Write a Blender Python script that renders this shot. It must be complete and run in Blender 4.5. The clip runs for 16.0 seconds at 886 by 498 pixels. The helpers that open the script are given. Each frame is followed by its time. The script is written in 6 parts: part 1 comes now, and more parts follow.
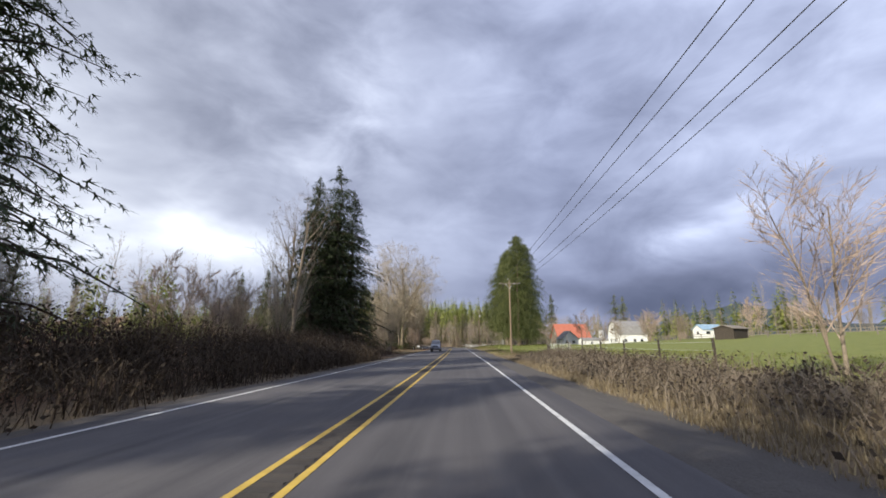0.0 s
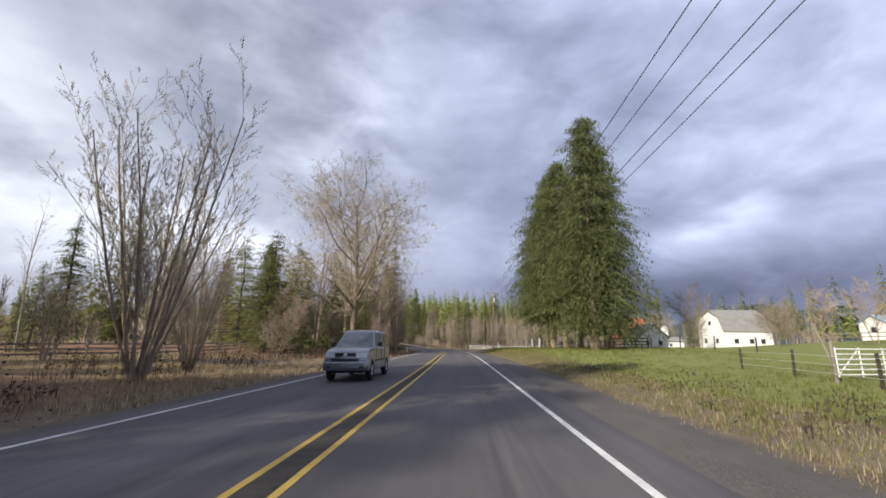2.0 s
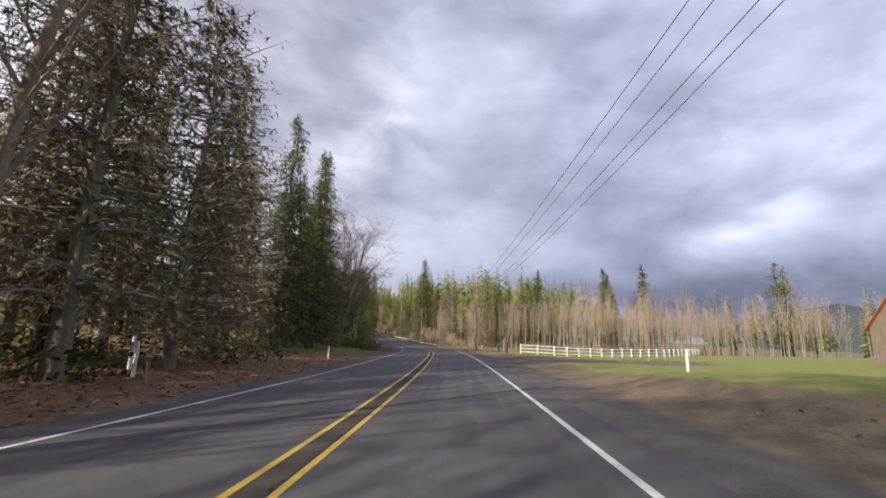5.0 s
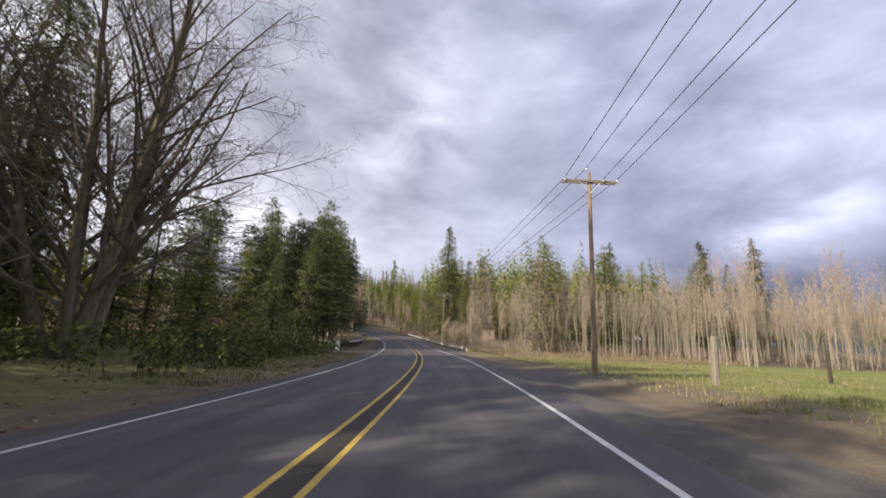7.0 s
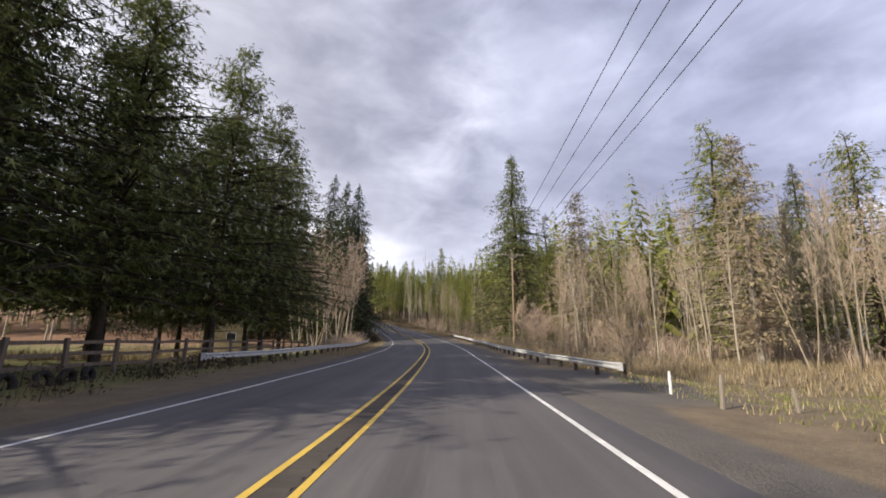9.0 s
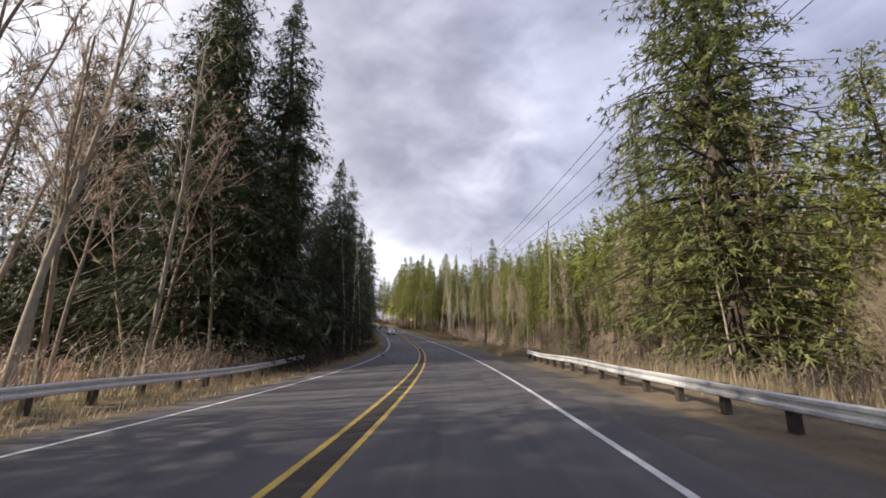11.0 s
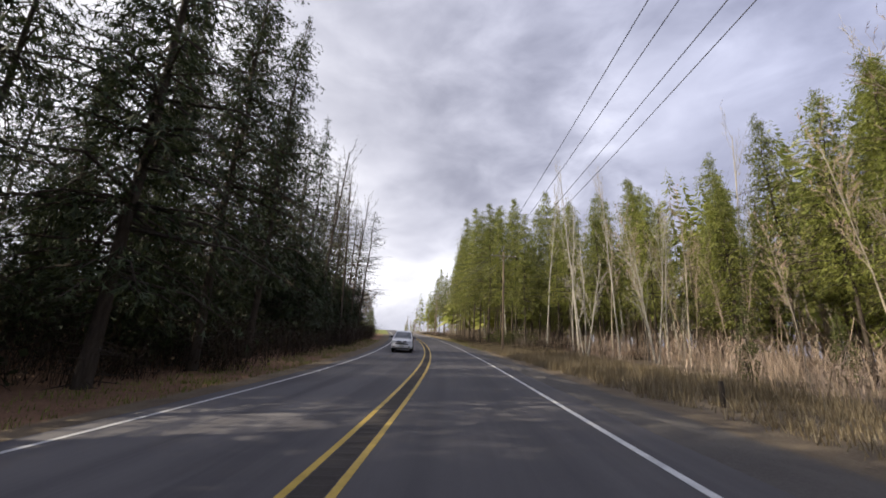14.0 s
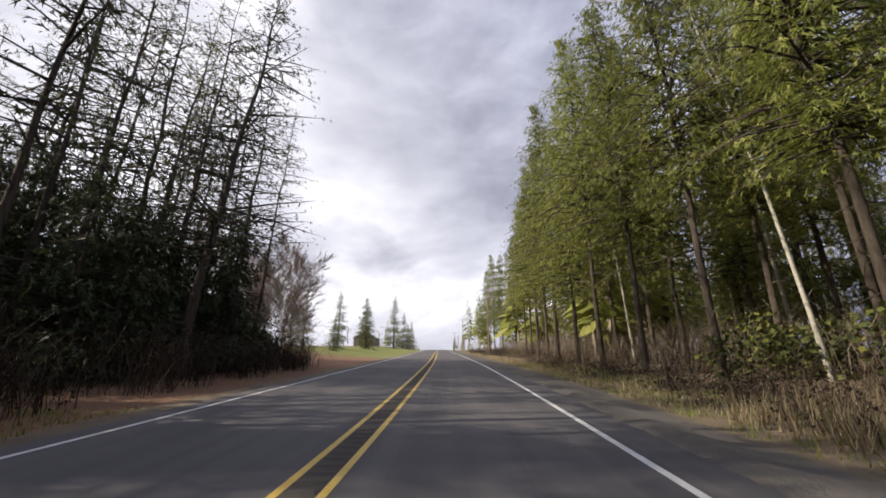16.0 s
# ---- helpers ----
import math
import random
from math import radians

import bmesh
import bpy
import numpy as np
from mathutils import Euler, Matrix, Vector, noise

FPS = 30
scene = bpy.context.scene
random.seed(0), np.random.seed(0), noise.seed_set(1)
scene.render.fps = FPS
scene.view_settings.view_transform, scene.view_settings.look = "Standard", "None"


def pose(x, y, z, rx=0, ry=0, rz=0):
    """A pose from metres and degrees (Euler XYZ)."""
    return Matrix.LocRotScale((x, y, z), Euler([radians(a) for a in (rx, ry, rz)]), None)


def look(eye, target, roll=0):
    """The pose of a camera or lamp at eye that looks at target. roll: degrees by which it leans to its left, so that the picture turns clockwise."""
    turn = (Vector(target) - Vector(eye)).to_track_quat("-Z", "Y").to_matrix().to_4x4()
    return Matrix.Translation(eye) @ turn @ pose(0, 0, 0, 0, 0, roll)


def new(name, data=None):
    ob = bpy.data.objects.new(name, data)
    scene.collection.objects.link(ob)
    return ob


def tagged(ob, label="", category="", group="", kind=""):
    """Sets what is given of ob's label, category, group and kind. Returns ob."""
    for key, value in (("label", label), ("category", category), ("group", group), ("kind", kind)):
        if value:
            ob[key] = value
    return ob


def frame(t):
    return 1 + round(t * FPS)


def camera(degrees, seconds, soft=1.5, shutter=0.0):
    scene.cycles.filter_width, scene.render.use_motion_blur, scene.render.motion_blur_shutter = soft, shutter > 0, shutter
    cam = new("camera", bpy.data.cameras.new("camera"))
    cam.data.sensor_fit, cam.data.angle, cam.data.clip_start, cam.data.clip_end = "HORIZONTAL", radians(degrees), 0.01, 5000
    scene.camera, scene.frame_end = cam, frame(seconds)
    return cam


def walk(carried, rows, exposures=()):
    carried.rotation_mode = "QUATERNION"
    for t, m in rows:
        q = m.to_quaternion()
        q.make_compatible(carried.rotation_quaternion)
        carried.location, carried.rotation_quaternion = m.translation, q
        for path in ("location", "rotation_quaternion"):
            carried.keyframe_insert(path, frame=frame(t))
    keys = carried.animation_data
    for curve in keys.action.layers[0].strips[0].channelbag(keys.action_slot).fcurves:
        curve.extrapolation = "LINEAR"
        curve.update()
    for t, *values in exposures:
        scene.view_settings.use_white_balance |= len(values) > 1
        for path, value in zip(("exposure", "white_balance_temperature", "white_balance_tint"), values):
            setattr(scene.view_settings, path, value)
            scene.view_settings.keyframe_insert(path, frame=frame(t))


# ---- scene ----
# The drive: a two-lane country road, seen from 1.43 m above the lane.
cam = camera(93.7, 16.0, soft=1.7)
# seconds, x, y, z, yaw, pitch, roll
PATH = [
    (0.0, 0.00, 0.00, 1.43, 2.10, 12.30, 0.09),
    (0.5, 0.15, 15.08, 1.30, 2.20, 12.28, 0.14),
    (1.0, 0.22, 30.10, 1.18, 2.67, 12.31, 0.61),
    (1.5, 0.22, 45.04, 1.05, 2.65, 12.23, 0.90),
    (2.0, 0.26, 59.94, 0.92, 2.50, 12.29, 0.64),
    (2.5, 0.31, 74.85, 0.80, 2.54, 12.34, 0.82),
    (3.0, 0.32, 89.81, 0.70, 2.83, 12.42, 1.26),
    (3.5, 0.21, 104.86, 0.59, 3.40, 12.22, 1.75),
    (4.0, -0.05, 119.96, 0.41, 4.06, 11.92, 1.84),
    (4.5, -0.55, 135.04, 0.12, 5.15, 11.47, 1.88),
    (5.0, -1.32, 150.03, -0.19, 6.13, 11.75, 2.11),
    (5.5, -2.34, 164.90, -0.41, 7.18, 12.03, 2.37),
    (6.0, -3.64, 179.62, -0.58, 8.31, 12.16, 2.60),
    (6.5, -5.20, 194.16, -0.75, 9.35, 12.02, 2.70),
    (7.0, -7.03, 208.48, -0.99, 10.69, 11.61, 2.53),
    (7.5, -9.24, 222.53, -1.26, 12.66, 11.77, 3.05),
    (8.0, -11.91, 236.31, -1.50, 14.59, 11.82, 2.31),
    (8.5, -14.97, 249.81, -1.73, 16.38, 11.79, 1.33),
    (9.0, -18.42, 263.01, -1.94, 18.37, 12.05, 0.40),
    (9.5, -22.27, 275.91, -2.05, 20.16, 12.57, -0.79),
    (10.0, -26.36, 288.62, -2.01, 20.89, 13.23, -0.97),
    (10.5, -30.74, 301.23, -1.85, 23.02, 13.69, -0.20),
    (11.0, -35.69, 313.75, -1.59, 25.52, 14.02, 1.04),
    (11.5, -41.25, 326.22, -1.26, 27.89, 14.28, 2.29),
    (12.0, -47.33, 338.65, -0.85, 29.59, 14.61, 3.09),
    (12.5, -53.86, 351.03, -0.37, 31.41, 14.90, 3.14),
    (13.0, -60.81, 363.35, 0.23, 32.86, 15.44, 2.87),
    (13.5, -68.17, 375.58, 0.95, 34.60, 15.86, 3.18),
    (14.0, -75.92, 387.70, 1.77, 35.97, 16.27, 2.97),
    (14.5, -83.96, 399.68, 2.74, 37.19, 16.94, 1.70),
    (15.0, -92.30, 411.44, 3.87, 39.06, 17.55, 0.95),
    (15.5, -100.97, 422.90, 5.12, 40.95, 18.15, 0.47),
    (16.0, -110.00, 434.01, 6.46, 42.70, 18.55, 0.03),
]
walk(cam, [(t, pose(x, y, z, 0, 0, yaw) @ pose(0, 0, 0, 90 + pitch) @ pose(0, 0, 0, 0, 0, roll)) for t, x, y, z, yaw, pitch, roll in PATH],
     [(0.0, 0.40, 6080, 7), (1.5, 0.44, 6120, 7), (3.0, 0.52, 6300, 8), (4.5, 0.60, 6500, 10), (12.0, 0.62, 6520, 10), (16.0, 0.60, 6560, 10)])

# ---- light: low winter sun from behind the left shoulder, broken cloud ----
SUN_EL, SUN_AZ = 30.0, math.atan2(-0.66, -0.75)   # azimuth clockwise from +y
sun_dir = Vector((math.sin(SUN_AZ) * math.cos(radians(SUN_EL)), math.cos(SUN_AZ) * math.cos(radians(SUN_EL)), math.sin(radians(SUN_EL))))
sun = new("sun", bpy.data.lights.new("sun", "SUN"))
sun.data.energy, sun.data.angle, sun.data.color = 5.0, radians(0.6), (1.0, 0.885, 0.72)
sun.matrix_world = look((0, 0, 200), Vector((0, 0, 200)) - sun_dir)

world = bpy.data.worlds.new("sky")
scene.world = world
world.use_nodes = True
wn, wl = world.node_tree.nodes, world.node_tree.links
wn.clear()


def wnode(kind, **values):
    n = wn.new(kind)
    for key, v in values.items():
        n.inputs[key].default_value = v
    return n


def wmath(op, a, b=None, clamp=False):
    n = wn.new("ShaderNodeMath")
    n.operation, n.use_clamp = op, clamp
    for i, v in enumerate((a, b)):
        if v is None:
            continue
        if isinstance(v, (int, float)):
            n.inputs[i].default_value = v
        else:
            wl.new(v, n.inputs[i])
    return n.outputs[0]


def wramp(fac, stops):
    n = wn.new("ShaderNodeValToRGB")
    while len(n.color_ramp.elements) < len(stops):
        n.color_ramp.elements.new(0.5)
    for e, (p, c) in zip(n.color_ramp.elements, stops):
        e.position, e.color = p, (*c, 1)
    wl.new(fac, n.inputs[0])
    return n.outputs[0]


def wmix(fac, a, b):
    n = wn.new("ShaderNodeMix")
    n.data_type = "RGBA"
    for slot, v in ((0, fac), (6, a), (7, b)):
        if isinstance(v, (int, float)):
            n.inputs[slot].default_value = v
        elif isinstance(v, tuple):
            n.inputs[slot].default_value = (*v, 1)
        else:
            wl.new(v, n.inputs[slot])
    return n.outputs[2]


# masses and breaks in the cloud: bearing, height, half-width, half-height in degrees, stops
CLOUDS = ((34, 11, 22, 4, 0.95), (10, 30, 8, 16, 0.35), (31, 27, 14, 8, -0.35), (-20, 22, 16, 9, -0.15), (-28, 13, 24, 6, -0.35), (-26, 5, 32, 3.6, -1.3), (-33, 11.5, 5, 1.6, 0.7), (80, 24, 26, 26, 0.9), (46, 16, 7, 4, 0.4), (45, 34, 14, 10, -0.25))
sky = wn.new("ShaderNodeTexSky")
sky.sky_type, sky.sun_disc = "NISHITA", False
sky.sun_elevation, sky.sun_rotation = radians(SUN_EL), SUN_AZ
coord = wn.new("ShaderNodeTexCoord")
sep = wn.new("ShaderNodeSeparateXYZ")
wl.new(coord.outputs["Generated"], sep.inputs[0])
# rounded masses, a little flattened
squash = wn.new("ShaderNodeVectorMath")
squash.operation = "MULTIPLY"
squash.inputs[1].default_value = (1.0, 1.0, 1.9)
wl.new(coord.outputs["Generated"], squash.inputs[0])
big = wnode("ShaderNodeTexNoise", Scale=2.3, Detail=4.0, Roughness=0.5, Distortion=0.25)
fine = wnode("ShaderNodeTexNoise", Scale=5.5, Detail=6.0, Roughness=0.55, Distortion=0.35)
for n in (big, fine):
    wl.new(squash.outputs[0], n.inputs["Vector"])
dens = wmath("ADD", wmath("MULTIPLY", big.outputs[0], 0.60), wmath("MULTIPLY", fine.outputs[0], 0.40))
# bearing to the left of +y and height above the horizon, in degrees, with wandering edges
wander = wmath("MULTIPLY", wmath("SUBTRACT", fine.outputs[0], 0.5), 20.0)
wander2 = wmath("MULTIPLY", wmath("SUBTRACT", big.outputs[0], 0.5), 14.0)
bearing = wmath("ADD", wmath("MULTIPLY", wmath("ARCTAN2", wmath("MULTIPLY", sep.outputs[0], -1.0), sep.outputs[1]), 57.3), wander)
height = wmath("ADD", wmath("MULTIPLY", wmath("ARCSINE", sep.outputs[2]), 57.3), wander2)


def lobe(az, el, w, h):
    """A soft mass of cloud round a bearing and a height."""
    a = wmath("DIVIDE", wmath("SUBTRACT", bearing, az), w)
    b = wmath("DIVIDE", wmath("SUBTRACT", height, el), h)
    return wmath("POWER", 2.718, wmath("MULTIPLY", wmath("ADD", wmath("MULTIPLY", a, a), wmath("MULTIPLY", b, b)), -1.0))


# stops lighter or darker: billows, the breaks above the horizon, the heavy masses, the sun's side
stops = wmath("MULTIPLY", wmath("SUBTRACT", 0.5, dens), 4.0)
for az, el, w, h, gain in CLOUDS:
    stops = wmath("ADD", stops, wmath("MULTIPLY", lobe(az, el, w, h), gain))
level = wmath("MULTIPLY", wmath("POWER", 2.0, stops), 0.53)
level = wmath("MINIMUM", level, 1.15)
hue = wramp(level, [(0.0, (0.74, 0.84, 1.22)), (0.25, (0.90, 0.93, 1.16)), (0.5, (0.97, 0.985, 1.14)), (0.9, (1.0, 1.0, 1.06))])
lit = wn.new("ShaderNodeVectorMath")
lit.operation = "SCALE"
wl.new(hue, lit.inputs[0])
wl.new(level, lit.inputs["Scale"])
# greyer towards the sun's side, bluer away from it
tint = wmix(wmath("ADD", 0.75, wmath("MULTIPLY", sep.outputs[0], 1.1), True), (1.00, 1.0, 1.02), (0.955, 1.0, 1.18))
tone = wn.new("ShaderNodeVectorMath")
tone.operation = "MULTIPLY"
wl.new(lit.outputs[0], tone.inputs[0])
wl.new(tint, tone.inputs[1])
cloud = tone.outputs[0]
# thin breaks that show the blue
gap = wramp(dens, [(0.27, (1, 1, 1)), (0.33, (0, 0, 0))])
sky_dim = wn.new("ShaderNodeVectorMath")
sky_dim.operation = "SCALE"
sky_dim.inputs["Scale"].default_value = 0.11
wl.new(sky.outputs[0], sky_dim.inputs[0])
both = wmix(wmath("MULTIPLY", gap, 0.5), cloud, sky_dim.outputs[0])
back = wnode("ShaderNodeBackground", Strength=0.74)
wl.new(both, back.inputs[0])
out = wn.new("ShaderNodeOutputWorld")
wl.new(back.outputs[0], out.inputs[0])

# ---- materials ----
def material(name, rough=0.8, metal=0.0):
    m = bpy.data.materials.new(name)
    m.use_nodes = True
    b = m.node_tree.nodes["Principled BSDF"]
    b.inputs["Roughness"].default_value, b.inputs["Metallic"].default_value = rough, metal
    b.inputs["Specular IOR Level"].default_value = 0.3
    return m


def nd(m, kind, **values):
    n = m.node_tree.nodes.new(kind)
    for key, v in values.items():
        n.inputs[key].default_value = v
    return n


def link(m, a, b):
    m.node_tree.links.new(a, b)


def ramp(m, fac, stops):
    n = m.node_tree.nodes.new("ShaderNodeValToRGB")
    while len(n.color_ramp.elements) < len(stops):
        n.color_ramp.elements.new(0.5)
    for e, (p, c) in zip(n.color_ramp.elements, stops):
        e.position, e.color = p, (*c, 1)
    link(m, fac, n.inputs[0])
    return n.outputs[0]


def blend(m, fac, a, b, mode="MIX"):
    n = m.node_tree.nodes.new("ShaderNodeMix")
    n.data_type, n.blend_type = "RGBA", mode
    for slot, v in ((0, fac), (6, a), (7, b)):
        if isinstance(v, (int, float)):
            n.inputs[slot].default_value = v
        elif isinstance(v, tuple):
            n.inputs[slot].default_value = (*v, 1)
        else:
            link(m, v, n.inputs[slot])
    return n.outputs[2]


def noise_of(m, scale, detail=4.0, rough=0.55, space="Object", stretch=None):
    tc = nd(m, "ShaderNodeTexCoord")
    n = nd(m, "ShaderNodeTexNoise", Scale=scale, Detail=detail, Roughness=rough)
    src = tc.outputs[space]
    if stretch:
        mp = nd(m, "ShaderNodeMapping")
        mp.inputs["Scale"].default_value = stretch
        link(m, src, mp.inputs["Vector"])
        src = mp.outputs[0]
    link(m, src, n.inputs["Vector"])
    return n.outputs[0]


def bump(m, height, strength, dist=0.02):
    n = nd(m, "ShaderNodeBump", Strength=strength, Distance=dist)
    link(m, height, n.inputs["Height"])
    link(m, n.outputs[0], m.node_tree.nodes["Principled BSDF"].inputs["Normal"])


def colour(m, c):
    link(m, c, m.node_tree.nodes["Principled BSDF"].inputs["Base Color"])
    return m


def speckled(name, lo, hi, scale=6.0, rough=0.8, metal=0.0, bumps=0.3, dist=0.02, stretch=None, fine=9.0):
    """A surface that varies between two colours at two scales, with fine relief."""
    m = material(name, rough, metal)
    a, b = noise_of(m, scale, 5, 0.6, stretch=stretch), noise_of(m, scale * fine, 3, 0.6, stretch=stretch)
    c = ramp(m, a, [(0.3, lo), (0.7, hi)])
    mid = tuple((x + y) / 2 for x, y in zip(lo, hi))
    c = blend(m, 0.35, c, ramp(m, b, [(0.3, tuple(0.6 * x for x in mid)), (0.7, tuple(min(1, 1.3 * x) for x in mid))]))
    colour(m, c)
    if bumps:
        bump(m, b, bumps, dist)
    return m


def leafy(name, dark, light, tips, rough=0.6, through_light=0.25):
    """Needles and leaves: the tone wanders from spray to spray and from tree to tree."""
    m = material(name, rough)
    p = m.node_tree.nodes["Principled BSDF"]
    geo, info = nd(m, "ShaderNodeNewGeometry"), nd(m, "ShaderNodeObjectInfo")
    c = ramp(m, geo.outputs["Random Per Island"], [(0.0, dark), (0.65, light), (1.0, tips)])
    c = blend(m, noise_of(m, 0.35, 3), c, blend(m, 0.5, c, dark))
    hs = nd(m, "ShaderNodeHueSaturation")
    mr = nd(m, "ShaderNodeMapRange")
    mr.inputs["To Min"].default_value, mr.inputs["To Max"].default_value = 0.75, 1.25
    link(m, info.outputs["Random"], mr.inputs["Value"])
    link(m, mr.outputs[0], hs.inputs["Value"])
    link(m, c, hs.inputs["Color"])
    link(m, hs.outputs[0], p.inputs["Base Color"])
    tr = nd(m, "ShaderNodeBsdfTranslucent")
    link(m, hs.outputs[0], tr.inputs["Color"])
    mx = nd(m, "ShaderNodeMixShader", Fac=through_light)
    link(m, p.outputs[0], mx.inputs[1])
    link(m, tr.outputs[0], mx.inputs[2])
    link(m, mx.outputs[0], m.node_tree.nodes["Material Output"].inputs["Surface"])
    return m


ASPHALT = material("asphalt", 0.82)
lay = nd(ASPHALT, "ShaderNodeAttribute")          # station and offset along the road
lay.attribute_name = "lay"


def along(scale, stretch, detail=5.0):
    mp = nd(ASPHALT, "ShaderNodeMapping")
    mp.inputs["Scale"].default_value = stretch
    link(ASPHALT, lay.outputs["Vector"], mp.inputs["Vector"])
    n = nd(ASPHALT, "ShaderNodeTexNoise", Scale=scale, Detail=detail, Roughness=0.6)
    link(ASPHALT, mp.outputs[0], n.inputs["Vector"])
    return n.outputs[0]


a0, a1, a2 = noise_of(ASPHALT, 0.25, 5, 0.6), noise_of(ASPHALT, 60, 3, 0.7), along(1.0, (0.09, 0.9, 1), 6)
streak, dry = along(1.0, (0.02, 2.6, 1), 4), along(1.0, (0.05, 0.16, 1), 7)
c = ramp(ASPHALT, a0, [(0.3, (0.062, 0.057, 0.061)), (0.7, (0.100, 0.094, 0.097))])
c = blend(ASPHALT, 0.45, c, ramp(ASPHALT, a1, [(0.3, (0.050, 0.049, 0.052)), (0.75, (0.15, 0.145, 0.145))]))
c = blend(ASPHALT, 0.35, c, ramp(ASPHALT, streak, [(0.34, (0.054, 0.049, 0.053)), (0.5, (0.084, 0.077, 0.081)), (0.66, (0.118, 0.110, 0.112))]))
c = blend(ASPHALT, ramp(ASPHALT, a2, [(0.56, (0, 0, 0)), (0.72, (0.6, 0.6, 0.6))]), c, (0.050, 0.048, 0.052))
# these pale blotches stand in for sunlit gaps between tree shadows
c = blend(ASPHALT, ramp(ASPHALT, dry, [(0.55, (0, 0, 0)), (0.66, (0.55, 0.55, 0.55))]), c, (0.165, 0.157, 0.155))
wear = nd(ASPHALT, "ShaderNodeSeparateXYZ")       # polished wheel tracks
link(ASPHALT, lay.outputs["Vector"], wear.inputs[0])
c = blend(ASPHALT, wear.outputs[2], c, blend(ASPHALT, 0.6, c, (0.052, 0.050, 0.054)))
colour(ASPHALT, c)
bump(ASPHALT, a1, 0.5, 0.01)
YELLOW_PAINT = speckled("yellow_paint", (0.40, 0.27, 0.05), (0.64, 0.45, 0.085), 3.0, 0.6, bumps=0.2, dist=0.005, fine=20)
WHITE_PAINT = speckled("white_line_paint", (0.40, 0.40, 0.39), (0.74, 0.74, 0.72), 3.0, 0.6, bumps=0.2, dist=0.005, fine=20)
TAR = speckled("tar_seal", (0.035, 0.030, 0.027), (0.075, 0.065, 0.055), 1.5, 0.85, bumps=0.5, dist=0.01, fine=20)
POLE_WOOD = speckled("pole_wood", (0.13, 0.095, 0.068), (0.30, 0.225, 0.155), 4.0, 0.85, bumps=0.4, dist=0.02, stretch=(3, 3, 0.25))
GREY_WOOD = speckled("grey_wood", (0.13, 0.11, 0.09), (0.30, 0.265, 0.225), 4.0, 0.85, bumps=0.5, dist=0.01, stretch=(4, 4, 0.4))
DARK_WOOD = speckled("dark_wood", (0.03, 0.024, 0.02), (0.085, 0.07, 0.055), 4.0, 0.8, bumps=0.4, dist=0.01)
WHITE_BOARD = speckled("white_fence_paint", (0.62, 0.62, 0.60), (0.84, 0.84, 0.82), 3.0, 0.6, bumps=0.2, dist=0.005)
BARK_DARK = speckled("dark_bark", (0.035, 0.028, 0.022), (0.11, 0.088, 0.068), 5.0, 0.95, bumps=0.9, dist=0.05, stretch=(2, 2, 0.4))
BARK_GREY = speckled("grey_bark", (0.15, 0.13, 0.105), (0.36, 0.32, 0.27), 4.0, 0.9, bumps=0.8, dist=0.04, stretch=(2, 2, 0.5))
BARK_MOSS = speckled("mossy_bark", (0.085, 0.070, 0.043), (0.31, 0.26, 0.18), 3.0, 0.95, bumps=1.0, dist=0.06, stretch=(2, 2, 0.6))
BARK_TAN = speckled("tan_cedar_bark", (0.17, 0.125, 0.085), (0.40, 0.31, 0.22), 4.0, 0.95, bumps=0.9, dist=0.05, stretch=(3, 3, 0.3))
BARK_RED = speckled("reddish_twigs", (0.27, 0.20, 0.15), (0.48, 0.38, 0.30), 1.2, 0.9, bumps=0.3)
BARK_ALDER = speckled("alder_bark", (0.17, 0.145, 0.11), (0.38, 0.335, 0.265), 2.0, 0.9, bumps=0.4)
BARK_PALE = speckled("pale_birch_bark", (0.24, 0.22, 0.185), (0.48, 0.45, 0.39), 3.0, 0.8, bumps=0.4, stretch=(1, 1, 3))
# conifer needles in three copies: plain, brightened for sun, darkened for shade
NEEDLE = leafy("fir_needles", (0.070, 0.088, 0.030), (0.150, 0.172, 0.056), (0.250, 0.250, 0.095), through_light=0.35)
NEEDLE_LIT = leafy("sunlit_sprays", (0.115, 0.142, 0.036), (0.262, 0.284, 0.068), (0.40, 0.39, 0.12), through_light=0.45)
NEEDLE_SHADE = leafy("shaded_needles", (0.025, 0.036, 0.016), (0.054, 0.071, 0.029), (0.093, 0.111, 0.046), through_light=0.22)
NEEDLE_CEDAR = leafy("green_cedar_sprays", (0.062, 0.082, 0.028), (0.195, 0.222, 0.072), (0.33, 0.335, 0.135), through_light=0.45)
NEEDLE_OLIVE = leafy("olive_needles", (0.080, 0.085, 0.034), (0.165, 0.165, 0.065), (0.26, 0.24, 0.115), through_light=0.4)
TWIG_TAN = leafy("tan_twigs", (0.13, 0.108, 0.066), (0.27, 0.225, 0.140), (0.40, 0.345, 0.225), 0.9, 0.1)
TWIG_DULL = speckled("dull_brown_twigs", (0.10, 0.080, 0.058), (0.25, 0.205, 0.155), 1.2, 0.9, bumps=0.3)
TWIG_PALE = speckled("pale_maple_twigs", (0.26, 0.215, 0.15), (0.50, 0.43, 0.32), 1.5, 0.9, bumps=0.3)
BARK_BROWN = speckled("brown_bark", (0.13, 0.103, 0.075), (0.36, 0.295, 0.22), 2.0, 0.9, bumps=0.8, dist=0.04)
STEEL = speckled("galvanised_steel", (0.50, 0.51, 0.52), (0.68, 0.69, 0.70), 2.0, 0.6, 0.45, bumps=0.1, dist=0.005)
WIRE = material("wire_black", 0.5)
WIRE.node_tree.nodes["Principled BSDF"].inputs["Base Color"].default_value = (0.04, 0.04, 0.045, 1)
PORCELAIN = material("porcelain", 0.25)
